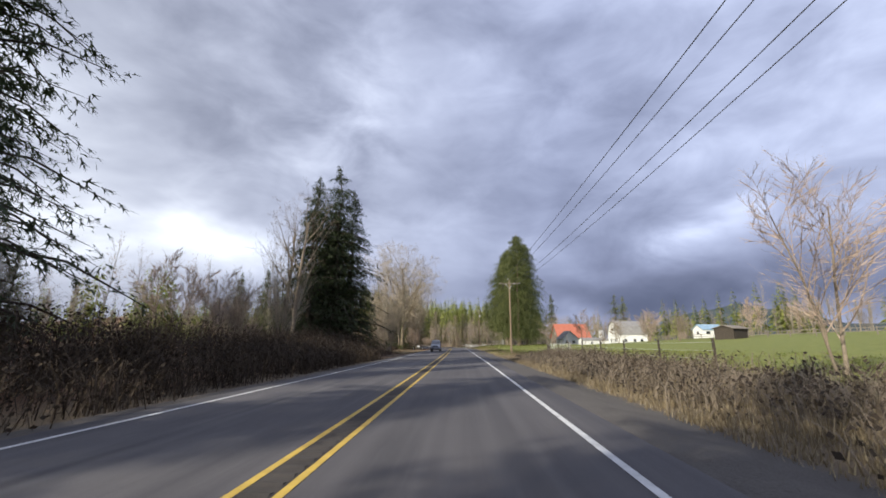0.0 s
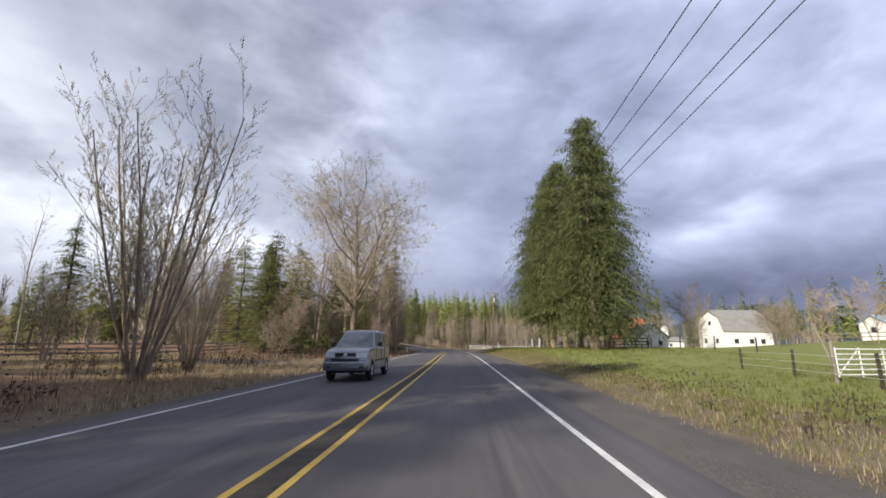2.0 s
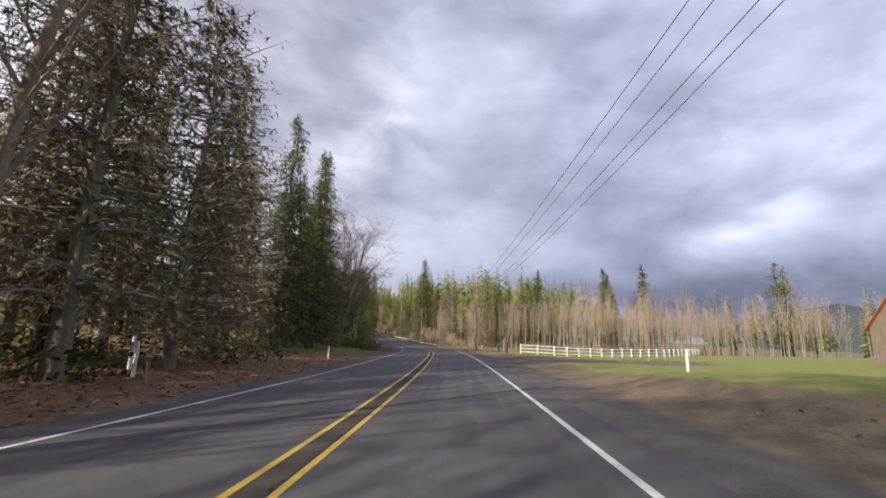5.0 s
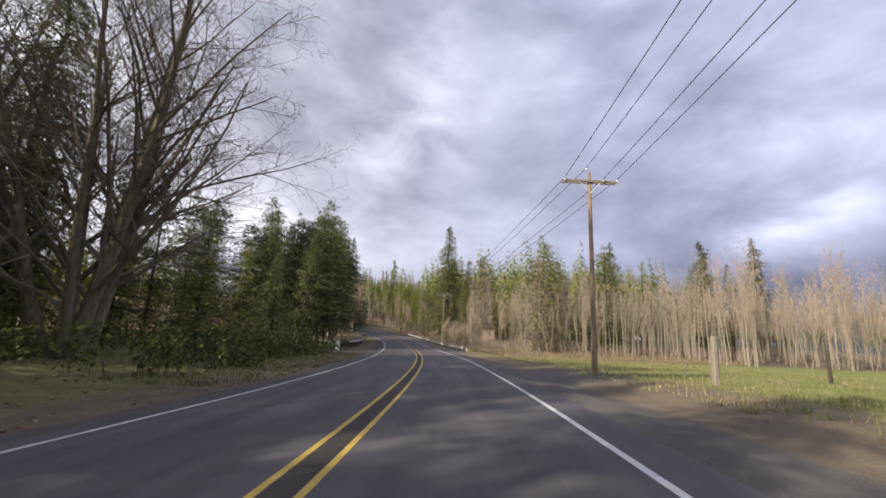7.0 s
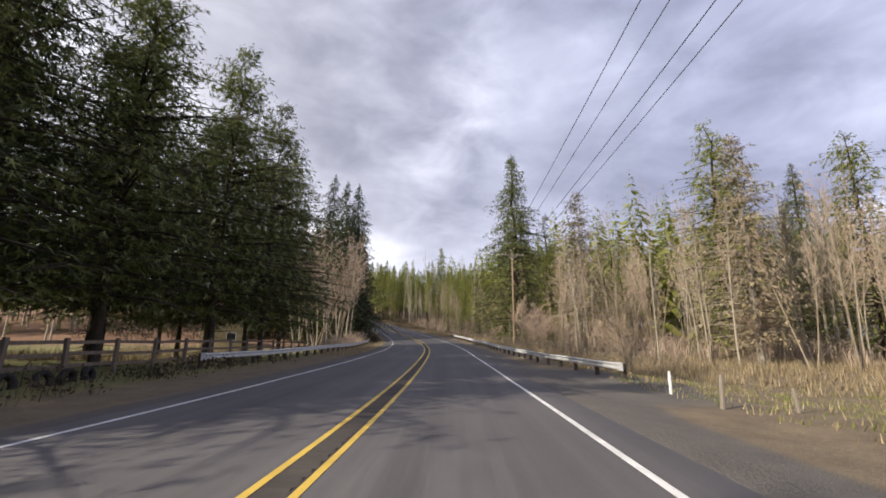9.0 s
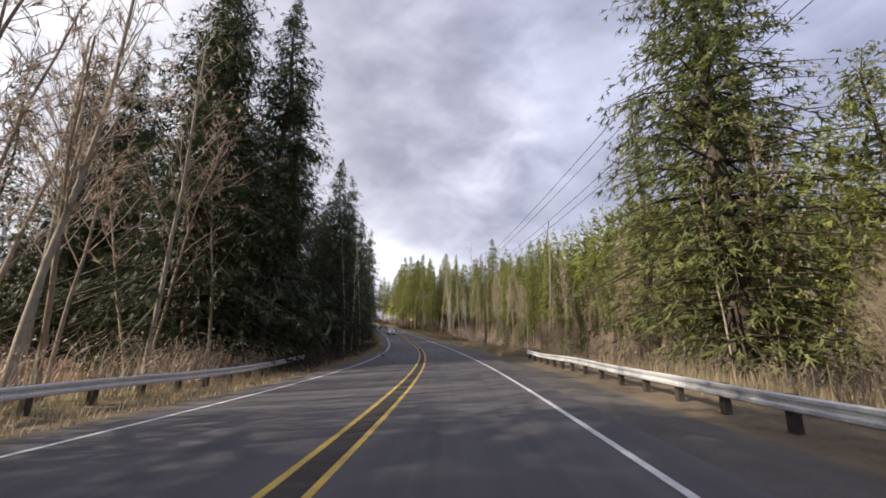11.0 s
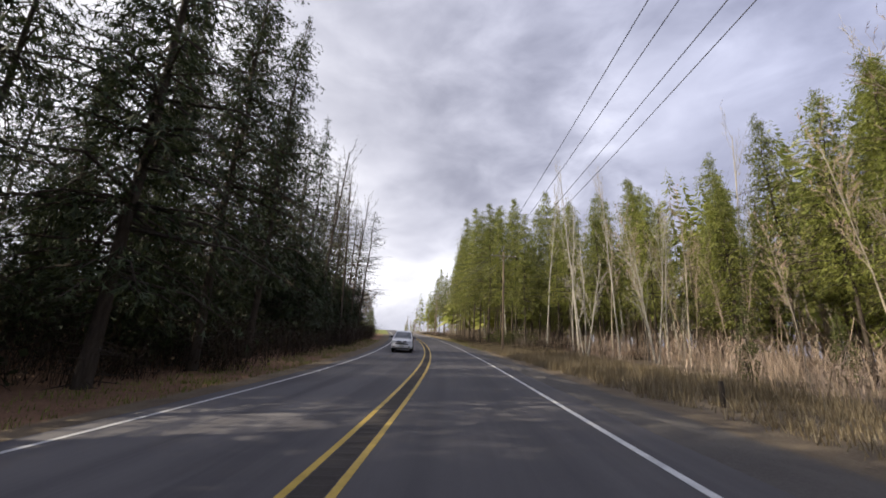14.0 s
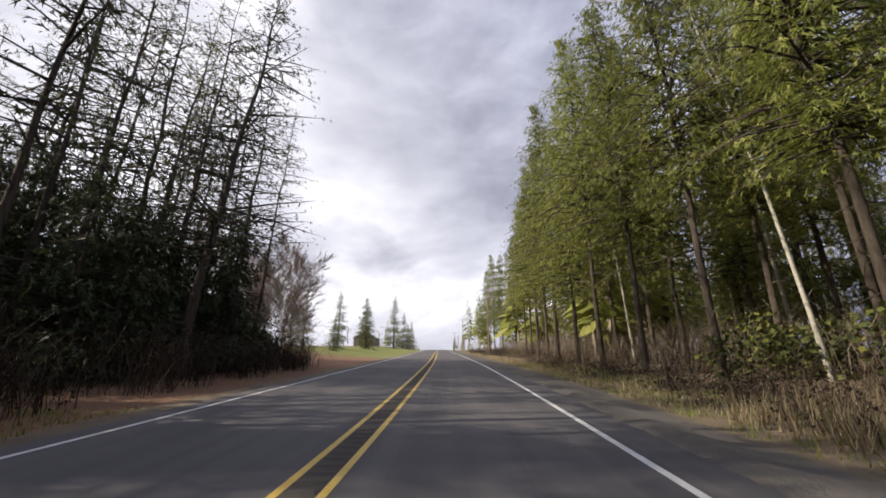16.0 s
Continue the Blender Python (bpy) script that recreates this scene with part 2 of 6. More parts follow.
PORCELAIN.node_tree.nodes["Principled BSDF"].inputs["Base Color"].default_value = (0.55, 0.55, 0.54, 1)
RED_ROOF = speckled("rusty_red_metal_roof", (0.36, 0.105, 0.065), (0.50, 0.19, 0.125), 0.6, 0.55, 0.1, bumps=0.3, dist=0.02, stretch=(0.6, 4, 1))
GREY_ROOF = speckled("grey_shingle_roof", (0.17, 0.165, 0.16), (0.30, 0.29, 0.28), 1.5, 0.9, bumps=0.5, dist=0.02)
# the blue is sky reflected by the metal, put into the roof's colour
BLUE_ROOF = speckled("metal_roof_sky_tint", (0.20, 0.33, 0.44), (0.42, 0.55, 0.64), 0.8, 0.35, 0.3, bumps=0.1)
HOUSE_WHITE = speckled("white_house_paint", (0.66, 0.66, 0.64), (0.84, 0.84, 0.82), 0.7, 0.7, bumps=0.2, dist=0.01, stretch=(1, 1, 8))
BARN_BOARD = speckled("weathered_barn_boards", (0.10, 0.075, 0.058), (0.27, 0.215, 0.17), 1.2, 0.9, bumps=0.6, dist=0.03, stretch=(6, 6, 0.4))
TAN_WALL = speckled("tan_house_paint", (0.34, 0.27, 0.15), (0.48, 0.40, 0.24), 0.8, 0.8, bumps=0.2, dist=0.01, stretch=(1, 1, 8))
PANE = material("window_glass", 0.08)
PANE.node_tree.nodes["Principled BSDF"].inputs["Base Color"].default_value = (0.03, 0.035, 0.04, 1)
# blotchy greys paint the sky and trees mirrored in the windscreen
SCREEN = speckled("windscreen_reflections", (0.05, 0.055, 0.055), (0.34, 0.35, 0.36), 1.6, 0.07, bumps=0)
RUBBER = speckled("tyre_rubber", (0.018, 0.018, 0.018), (0.035, 0.034, 0.033), 6, 0.9, bumps=0.4)
SILVER = speckled("silver_car_paint", (0.20, 0.215, 0.245), (0.26, 0.275, 0.305), 0.8, 0.28, 0.55, bumps=0)
WHITE_CAR = speckled("white_car_paint", (0.70, 0.70, 0.70), (0.80, 0.80, 0.80), 0.8, 0.25, 0.0, bumps=0)
for paint in (SILVER, WHITE_CAR):
    paint.node_tree.nodes["Principled BSDF"].inputs["Coat Weight"].default_value = 0.6
PLASTIC = speckled("black_plastic", (0.015, 0.015, 0.016), (0.035, 0.035, 0.036), 5, 0.5, bumps=0.1)
LENS = material("lamp_lens", 0.08)
LENS.node_tree.nodes["Principled BSDF"].inputs["Base Color"].default_value = (0.62, 0.64, 0.66, 1)
TAIL = material("red_lens", 0.15)
TAIL.node_tree.nodes["Principled BSDF"].inputs["Base Color"].default_value = (0.35, 0.02, 0.015, 1)
SIGN_BACK = speckled("sign_aluminium", (0.40, 0.41, 0.42), (0.55, 0.56, 0.57), 2.0, 0.5, 0.6, bumps=0.1)
GREEN_BOX = speckled("green_plastic", (0.03, 0.11, 0.05), (0.06, 0.17, 0.08), 3.0, 0.5, bumps=0.1)
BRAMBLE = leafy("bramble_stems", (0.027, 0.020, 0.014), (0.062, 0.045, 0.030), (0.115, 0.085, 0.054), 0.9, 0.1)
DRY_GRASS = leafy("dry_grass", (0.19, 0.146, 0.085), (0.34, 0.275, 0.17), (0.50, 0.43, 0.29), 0.9, 0.3)
GREEN_GRASS = leafy("green_grass", (0.10, 0.125, 0.028), (0.20, 0.215, 0.055), (0.34, 0.31, 0.12), 0.9, 0.3)
DEAD_LEAF = leafy("fallen_leaves", (0.11, 0.060, 0.038), (0.26, 0.155, 0.10), (0.44, 0.30, 0.20), 0.9, 0.1)
IVY = leafy("evergreen_shrub_leaves", (0.045, 0.06, 0.02), (0.12, 0.14, 0.035), (0.26, 0.25, 0.05), 0.7, 0.25)

# ---- the road's line: station, heading (left of +y), grade, cross fall, in metres and degrees ----
LINE = [(-110, -0.69, -0.4, 0.1), (0, -0.69, -0.48, 0.11), (20, -0.4, -0.53, 0.35), (40, 0.0, -0.53, 0.7), (60, 0.02, -0.47, 0.76), (80, 0.13, -0.45, 1.01), (100, 0.68, -0.47, 1.53), (120, 1.09, -0.88, 1.82), (140, 2.3, -1.32, 1.99), (160, 3.72, -0.84, 2.28), (180, 5.19, -0.53, 2.56),
        (200, 6.85, -0.94, 2.66), (220, 9.46, -1.14, 2.72), (240, 12.37, -0.8, 2.03), (260, 15.27, -0.78, 0.64), (280, 17.7, 0.03, -0.4), (300, 19.02, 0.68, -0.2), (320, 22.86, 1.14, 1.26), (340, 26.05, 1.63, 2.67), (360, 28.53, 2.24, 3.05),
        (380, 30.84, 2.86, 3.04), (400, 33.05, 3.52, 2.72), (420, 34.87, 4.43, 1.52), (440, 37.91, 5.19, 0.3), (470, 41.54, 5.64, 0.0), (505, 43.2, 5.3, 0.0), (640, 43.43, 5.3, 0.0), (760, 43.35, 0.6, 0.0), (1400, 43.3, -0.0, 0.0)]
STN = np.arange(-110.0, 1400.5, 1.0)
HEAD, GRADE, FALL = (np.interp(STN, [r[0] for r in LINE], [r[k] for r in LINE]) * math.pi / 180 for k in (1, 2, 3))
WAY = np.stack([-np.sin(HEAD), np.cos(HEAD), np.tan(GRADE)], 1)
CEN = np.cumsum(WAY, axis=0)
CEN += np.array([-2.01, 0.0, 0.0]) - CEN[110]
WHITE_R, WHITE_L, EDGE_R, EDGE_L = 3.9, -4.4, 4.7, -5.0


def on_line(s):
    """The centre line's point, its heading and its cross fall at a station."""
    i = min(max(int(math.floor(s + 110)), 0), len(STN) - 2)
    f = s + 110 - i
    return CEN[i] * (1 - f) + CEN[i + 1] * f, HEAD[i] * (1 - f) + HEAD[i + 1] * f, FALL[i] * (1 - f) + FALL[i + 1] * f


def ease(a, b, v):
    u = min(max((v - a) / (b - a), 0.0), 1.0)
    return u * u * (3 - 2 * u)


def hill(s, q):
    """Height of the land over the road's own level."""
    if q > 0:
        e = q - EDGE_R
        z = -0.30 * ease(0.2, 2.2, e) + 0.1 * ease(3, 6, e)
        z += 0.062 * max(0.0, q - 18) * (1 - ease(120, 175, s)) * (1 - 0.5 * ease(70, 200, q))
        z += 0.020 * max(0.0, q - 20) * ease(120, 175, s) * (1 - ease(230, 270, s))
        z -= 0.9 * ease(4, 14, e) * ease(255, 290, s) * (1 - ease(395, 430, s))
        z += 0.5 * ease(6, 14, e) * ease(420, 450, s)
        z += 0.5 * ease(3, 8, e) * (1 - ease(40, 70, s))
        z += 0.95 * ease(1.5, 10, e) * ease(88, 106, s) * (1 - ease(162, 178, s)) * (1 - ease(24, 40, q))
    else:
        e = EDGE_L - q
        z = -0.22 * ease(0.2, 1.8, e) + 0.1 * ease(2, 5, e)
        z += 0.9 * ease(2, 9, e) * (1 - ease(55, 85, s))
        z += 1.0 * ease(5, 22, e) * ease(100, 130, s) * (1 - ease(270, 300, s))
        z += 1.6 * ease(5, 20, e) * ease(330, 380, s)
        z -= 0.8 * ease(4, 12, e) * ease(285, 305, s) * (1 - ease(345, 365, s))
    return z


def at(s, q, dz=0.0):
    """A place q metres to the right of the centre line at a station, on the land (or the road)."""
    p, h, fall = on_line(s)
    lean = math.tan(fall) * min(max(q, -9.0), 9.0) * (1 - ease(9, 30, abs(q)))
    z = p[2] + lean + hill(s, q) + dz
    if EDGE_L - 0.3 < q < EDGE_R + 0.3:
        z = p[2] + lean + dz
    else:
        z += 0.10 * noise.noise((p[0] * 0.15 + q * 0.13, p[1] * 0.15, q * 0.2)) * ease(0.5, 4, max(q - EDGE_R, EDGE_L - q))
    return Vector((p[0] + q * math.cos(h), p[1] + q * math.sin(h), z))


def heading(s):
    return math.degrees(on_line(s)[1])


def mesh_of(name, verts, faces, mat, smooth=False):
    me = bpy.data.meshes.new(name)
    me.from_pydata([tuple(v) for v in verts], [], faces)
    me.materials.append(mat)
    if smooth:
        me.polygons.foreach_set("use_smooth", [True] * len(me.polygons))
    me.update()
    return me


def part(name, me, parent, label="", at_pose=None):
    ob = new(name, me)
    ob.parent = parent
    if at_pose is not None:
        ob.matrix_local = at_pose
    if label:
        ob["label"] = label
    return ob


def ribbon(s0, s1, q0, q1, step, dz, dashes=None):
    """A strip of the road between two offsets."""
    v, f, s = [], [], s0
    while s <= s1 + 1e-6:
        v += [at(s, q0, dz), at(s, q1, dz)]
        s += step
    for i in range(0, len(v) - 2, 2):
        f.append((i, i + 1, i + 3, i + 2))
    return v, f


# ---- ground: one sheet out to the horizon ----
q_lines = [-170, -120, -85, -62, -47, -36, -28, -22, -17.5, -14, -11.5, -9.5, -8, -6.9, -5.9, EDGE_L, 0, EDGE_R, 5.5, 6.4, 7.4, 8.6, 10, 12, 14.5, 18, 22, 28, 36, 47, 62, 85, 120, 170]
s_lines = list(np.arange(-110, 520, 4.0)) + list(np.arange(520, 1400, 20.0))
gv, gf, cover = [], [], []
for s in s_lines:
    for q in q_lines:
        p = at(s, q)
        if EDGE_L - 0.1 < q < EDGE_R + 0.1:
            p.z -= 0.12
        gv.append(p)
        n1 = noise.noise((p.x * 0.06, p.y * 0.06, 3.0)) * 0.5
        if q > 0:
            green = ease(9, 13, q + 3 * n1) * (1 - ease(258, 300, s)) * (1 - 0.65 * (1 - ease(55, 75, s)) * (1 - ease(16, 22, q)))
            green = max(green, 0.35 * ease(440, 480, s) * (1 - ease(14, 20, q)))
            litter = 0.5 * ease(430, 460, s) * ease(13, 18, q) + 0.25 * ease(150, 160, s) * (1 - ease(175, 185, s))
            stone = (1 - ease(1.4, 2.9 + n1, q - EDGE_R)) * 0.95
            drive = max(0.0, 1 - abs(s - (190 + 0.5 * (q - 7))) / 9.0) * (1 - ease(26, 40, q)) + max(0.0, 1 - abs(s - 232) / 6.0) * (1 - ease(8, 14, q))
            drive += max(0.0, 1 - abs(s - 283) / 9.0) * (1 - ease(9, 13, q))
            stone = max(stone, min(1.0, 1.6 * drive))
            green *= (1 - min(1, 1.6 * drive)) * (1 - 0.4 * ease(192, 210, s) * (1 - ease(28, 40, q)))
        else:
            green = (0.35 + 0.08 * ease(192, 208, s)) * ease(7, 10, -q) * ease(66, 80, s) * (1 - ease(330, 350, s)) * (1 - ease(105, 118, s) * (1 - ease(168, 186, s)))
            green = max(green, 0.7 * ease(500, 530, s) * (1 - ease(18, 30, -q)))
            # past 340 m less gravel, more litter: the verge's shade put into its cover
            litter = ease(6.5 - 0.8 * ease(380, 400, s), 9.5 - 2.0 * ease(380, 400, s), -q) * (0.55 + 0.3 * ease(380, 400, s) + 0.45 * ease(95, 115, s) * (1 - ease(188, 210, s))) * (1 - 0.3 * ease(195, 215, s) * (1 - ease(330, 350, s))) * (1 - 0.6 * ease(255, 265, s) * (1 - ease(320, 335, s)) * ease(12, 18, -q))
            stone = (1 - ease(0.4, 1.8 + n1, EDGE_L - q)) * (0.8 - 0.5 * ease(340, 380, s))
            drive = max(0.0, 1 - abs(s - 96) / 5.0) * (1 - ease(16, 24, -q)) + max(0.0, 1 - abs(s - 262) / 7.0) * (1 - ease(18, 26, -q))
            stone = max(stone, min(0.9, 1.4 * drive))
        cover.append((green, litter, stone, 1.0))
nq = len(q_lines)
for i in range(len(s_lines) - 1):
    for j in range(nq - 1):
        a = i * nq + j
        gf.append((a, a + 1, a + nq + 1, a + nq))
rim = [j for j in range(nq)] + [i * nq + nq - 1 for i in range(1, len(s_lines))] + [(len(s_lines) - 1) * nq + j for j in range(nq - 2, -1, -1)] + [i * nq for i in range(len(s_lines) - 2, 0, -1)]
mid = Vector((-60, 300, 0))
first = len(gv)
for k in rim:
    d = gv[k] - mid
    d.z = 0
    gv.append(mid + d.normalized() * 3800 + Vector((0, 0, gv[k].z)))
    cover.append((0.4, 0.3, 0, 1))
for k in range(len(rim)):
    a, b = rim[k], rim[(k + 1) % len(rim)]
    gf.append((b, a, first + k, first + (k + 1) % len(rim)))
SOIL = material("soil_and_grass", 0.95)
att = nd(SOIL, "ShaderNodeVertexColor")
att.layer_name = "cover"
split = nd(SOIL, "ShaderNodeSeparateColor")
link(SOIL, att.outputs[0], split.inputs[0])
n0, n1_, n2, n3 = noise_of(SOIL, 0.12, 4), noise_of(SOIL, 1.1, 5, 0.6), noise_of(SOIL, 14, 4, 0.7), noise_of(SOIL, 45, 3, 0.7)
earth = ramp(SOIL, n1_, [(0.3, (0.085, 0.062, 0.042)), (0.5, (0.15, 0.115, 0.075)), (0.72, (0.23, 0.185, 0.115))])
earth = blend(SOIL, 0.5, earth, ramp(SOIL, n2, [(0.3, (0.07, 0.052, 0.036)), (0.7, (0.22, 0.175, 0.12))]))
grass = ramp(SOIL, n1_, [(0.3, (0.10, 0.125, 0.028)), (0.55, (0.19, 0.205, 0.052)), (0.75, (0.30, 0.265, 0.10))])
grass = blend(SOIL, 0.45, grass, ramp(SOIL, n3, [(0.3, (0.06, 0.085, 0.018)), (0.7, (0.24, 0.25, 0.075))]))
leaf = blend(SOIL, 0.6, ramp(SOIL, n1_, [(0.3, (0.10, 0.052, 0.030)), (0.7, (0.24, 0.135, 0.08))]), ramp(SOIL, n2, [(0.35, (0.07, 0.04, 0.026)), (0.5, (0.20, 0.11, 0.065)), (0.7, (0.36, 0.23, 0.14))]))
stone = blend(SOIL, 0.5, ramp(SOIL, n1_, [(0.3, (0.066, 0.058, 0.052)), (0.7, (0.122, 0.110, 0.098))]), ramp(SOIL, n3, [(0.3, (0.045, 0.041, 0.038)), (0.7, (0.175, 0.160, 0.145))]))


def ragged(channel):
    """A cover mask with a broken edge."""
    add = nd(SOIL, "ShaderNodeMath")
    add.operation = "MULTIPLY_ADD"
    link(SOIL, n2, add.inputs[0])
    add.inputs[1].default_value = 0.9
    link(SOIL, channel, add.inputs[2])
    return ramp(SOIL, add.outputs[0], [(0.72, (0, 0, 0)), (1.0, (1, 1, 1))])


c = blend(SOIL, ragged(split.outputs[1]), earth, leaf)
c = blend(SOIL, ragged(split.outputs[0]), c, grass)
c = blend(SOIL, ragged(split.outputs[2]), c, stone)
colour(SOIL, c)
bump(SOIL, n2, 0.6, 0.08)
ground_me = mesh_of("ground", gv, gf, SOIL, True)
ca = ground_me.color_attributes.new("cover", "FLOAT_COLOR", "POINT")
ca.data.foreach_set("color", np.array(cover, dtype=np.float32).ravel())
ground = tagged(new("ground", ground_me), "grass, leaf litter and gravel verge beside the road", "ground", kind="structure")

# ---- wooded hills far off beyond the fields, distance haze mixed into their colour ----
HILL = speckled("hazy_hill_tint", (0.035, 0.050, 0.055), (0.075, 0.092, 0.095), 0.02, 0.95, bumps=0.6, dist=6.0, fine=14)
hv, hf = [], []
for k in range(61):
    az = radians(22 + 75 * k / 60)
    rise = 62 + 34 * math.sin(k * 0.21 + 0.5) + 14 * noise.noise((k * 0.35, 2.0, 0.0)) + 6 * noise.noise((k * 1.3, 5.0, 0.0))
    for d, f in ((900, -0.05), (980, 0.35), (1080, 0.75), (1200, 1.0), (1500, 0.9)):
        hv.append(Vector((math.sin(az) * d, math.cos(az) * d, f * rise * min(1.0, k / 12 + 0.25))))
for k in range(60):
    for j in range(4):
        a = k * 5 + j
        hf.append((a, a + 1, a + 6, a + 5))
tagged(new("hills_backdrop", mesh_of("hills_backdrop", hv, hf, HILL, True)), "dark wooded hills, tinted for haze, far beyond the fields", "hills", kind="structure")

# ---- road, its lines and the rumble strip between the yellow lines ----
rv, rf = [], []
road_q = [EDGE_L - 0.25, EDGE_L, WHITE_L, -3.1, -2.75, -2.3, -1.9, -1.5, -1.05, -0.6, 0.0, 0.6, 1.05, 1.5, 1.9, 2.3, 2.75, 3.1, WHITE_R, EDGE_R, EDGE_R + 0.3]
lay_rows = []
road_s = list(np.arange(-110, 530, 2.0)) + list(np.arange(530, 1390, 10.0))
for s in road_s:
    for q in road_q:
        out_q = q < EDGE_L or q > EDGE_R
        lay_rows.append((s, q, 0.4 if abs(abs(abs(q) - 1.9) - 0.85) < 0.01 else 0.0))
        rv.append(at(s, min(max(q, EDGE_L), EDGE_R)) + (at(s, q) - at(s, min(max(q, EDGE_L), EDGE_R))) + Vector((0, 0, -0.16 if out_q else 0.0)))
for i in range(len(road_s) - 1):
    for j in range(len(road_q) - 1):
        a = i * len(road_q) + j
        rf.append((a, a + 1, a + len(road_q) + 1, a + len(road_q)))
road_me = mesh_of("road", rv, rf, ASPHALT, True)
la = road_me.attributes.new("lay", "FLOAT_VECTOR", "POINT")
la.data.foreach_set("vector", np.array(lay_rows, dtype=np.float32).ravel())
road = tagged(new("road", road_me), "worn grey asphalt two-lane country road", "road", kind="structure")


def painted(name, q, w, mat, label):
    v, f = ribbon(-110, 530, q - w / 2, q + w / 2, 2.0, 0.006)
    v2, f2 = ribbon(530, 1380, q - w / 2, q + w / 2, 10.0, 0.006)
    f += [tuple(i + len(v) for i in g) for g in f2]
    return tagged(new(name, mesh_of(name, v + v2, f, mat)), label, "road marking", kind="structure")


painted("yellow_line", -0.24, 0.10, YELLOW_PAINT, "yellow centre line on the asphalt")
painted("yellow_line", 0.24, 0.10, YELLOW_PAINT, "yellow centre line on the asphalt")
painted("white_line", WHITE_L, 0.115, WHITE_PAINT, "white edge line on the asphalt")
painted("white_line", WHITE_R, 0.115, WHITE_PAINT, "white edge line on the asphalt")


def rumble_strip():
    """Milled grooves in a darker band between the yellow lines."""
    v, f = ribbon(-40, 560, -0.175, 0.175, 2.0, 0.004)
    tagged(new("centre_strip", mesh_of("centre_strip", v, f, TAR)), "dark tar-sealed band between the yellow lines", "road marking", kind="structure")
    v, f = [], []
    for k in range(1700):
        s = -10 + k * 0.31
        b = len(v)
        v += [at(s, -0.15, 0.005), at(s, 0.15, 0.005), at(s + 0.09, 0.14, 0.016), at(s + 0.09, -0.14, 0.016), at(s + 0.17, 0.15, 0.005), at(s + 0.17, -0.15, 0.005)]
        f += [(b, b + 1, b + 2, b + 3), (b + 3, b + 2, b + 4, b + 5)]
    tagged(new("rumble_ridges", mesh_of("rumble_ridges", v, f, TAR)), "milled rumble ridges between the yellow lines", "road marking", kind="stuff")


rumble_strip()


PALE_STREAK = speckled("pale_streak_colour", (0.13, 0.123, 0.12), (0.24, 0.23, 0.225), 2.0, 0.8, bumps=0.3, dist=0.004, fine=16)


def crack(s, q0, q1, slant, width, seed):
    """A wandering pale line across the road, for filled cracks and painted-in sun streaks."""
    R = random.Random(seed)
    v, f, n, drift = [], [], 22, 0.0
    for k in range(n + 1):
        u = k / n
        drift += R.uniform(-0.08, 0.08)
        w = width * R.uniform(0.5, 1.3)
        q = q0 + (q1 - q0) * u
        v += [at(s + slant * u + drift - w, q, 0.005), at(s + slant * u + drift + w, q, 0.005)]
    f = [(2 * k, 2 * k + 1, 2 * k + 3, 2 * k + 2) for k in range(n)]
    tagged(new("pale_road_streak", mesh_of("pale_road_streak", v, f, PALE_STREAK)), "pale line on the asphalt, filled crack and painted sun streak", "road marking", kind="structure")


# the first two rows are sun between the trees, put in as pale lines
for row in ((251.0, 0.3, 3.7, 3.4, 0.05, 2), (252.5, 0.3, 3.7, 4.4, 0.04, 3), (300.0, 0.4, 3.6, 0.8, 0.07, 4), (404.0, 0.6, 4.4, 1.0, 0.06, 5), (478.0, -4.4, 3.7, 0.6, 0.06, 7), (484.0, -4.4, 4.4, -0.5, 0.05, 8), (375.0, 0.5, 3.6, 0.7, 0.06, 9)):
    crack(*row)

# ---- plants ----
def tube(v, f, pts, radii, sides):
    """Append a tapered tube along pts."""
    base = len(v)
    for k, (p, r) in enumerate(zip(pts, radii)):
        a, b = pts[max(k - 1, 0)], pts[min(k + 1, len(pts) - 1)]
        d = (b - a).normalized()
        u = d.orthogonal().normalized()
        w = d.cross(u)
        for j in range(sides):
            an = 2 * math.pi * j / sides
            v.append(p + r * (math.cos(an) * u + math.sin(an) * w))
    for k in range(len(pts) - 1):
        for j in range(sides):
            a, b = base + k * sides + j, base + k * sides + (j + 1) % sides
            f.append((a, b, b + sides, a + sides))


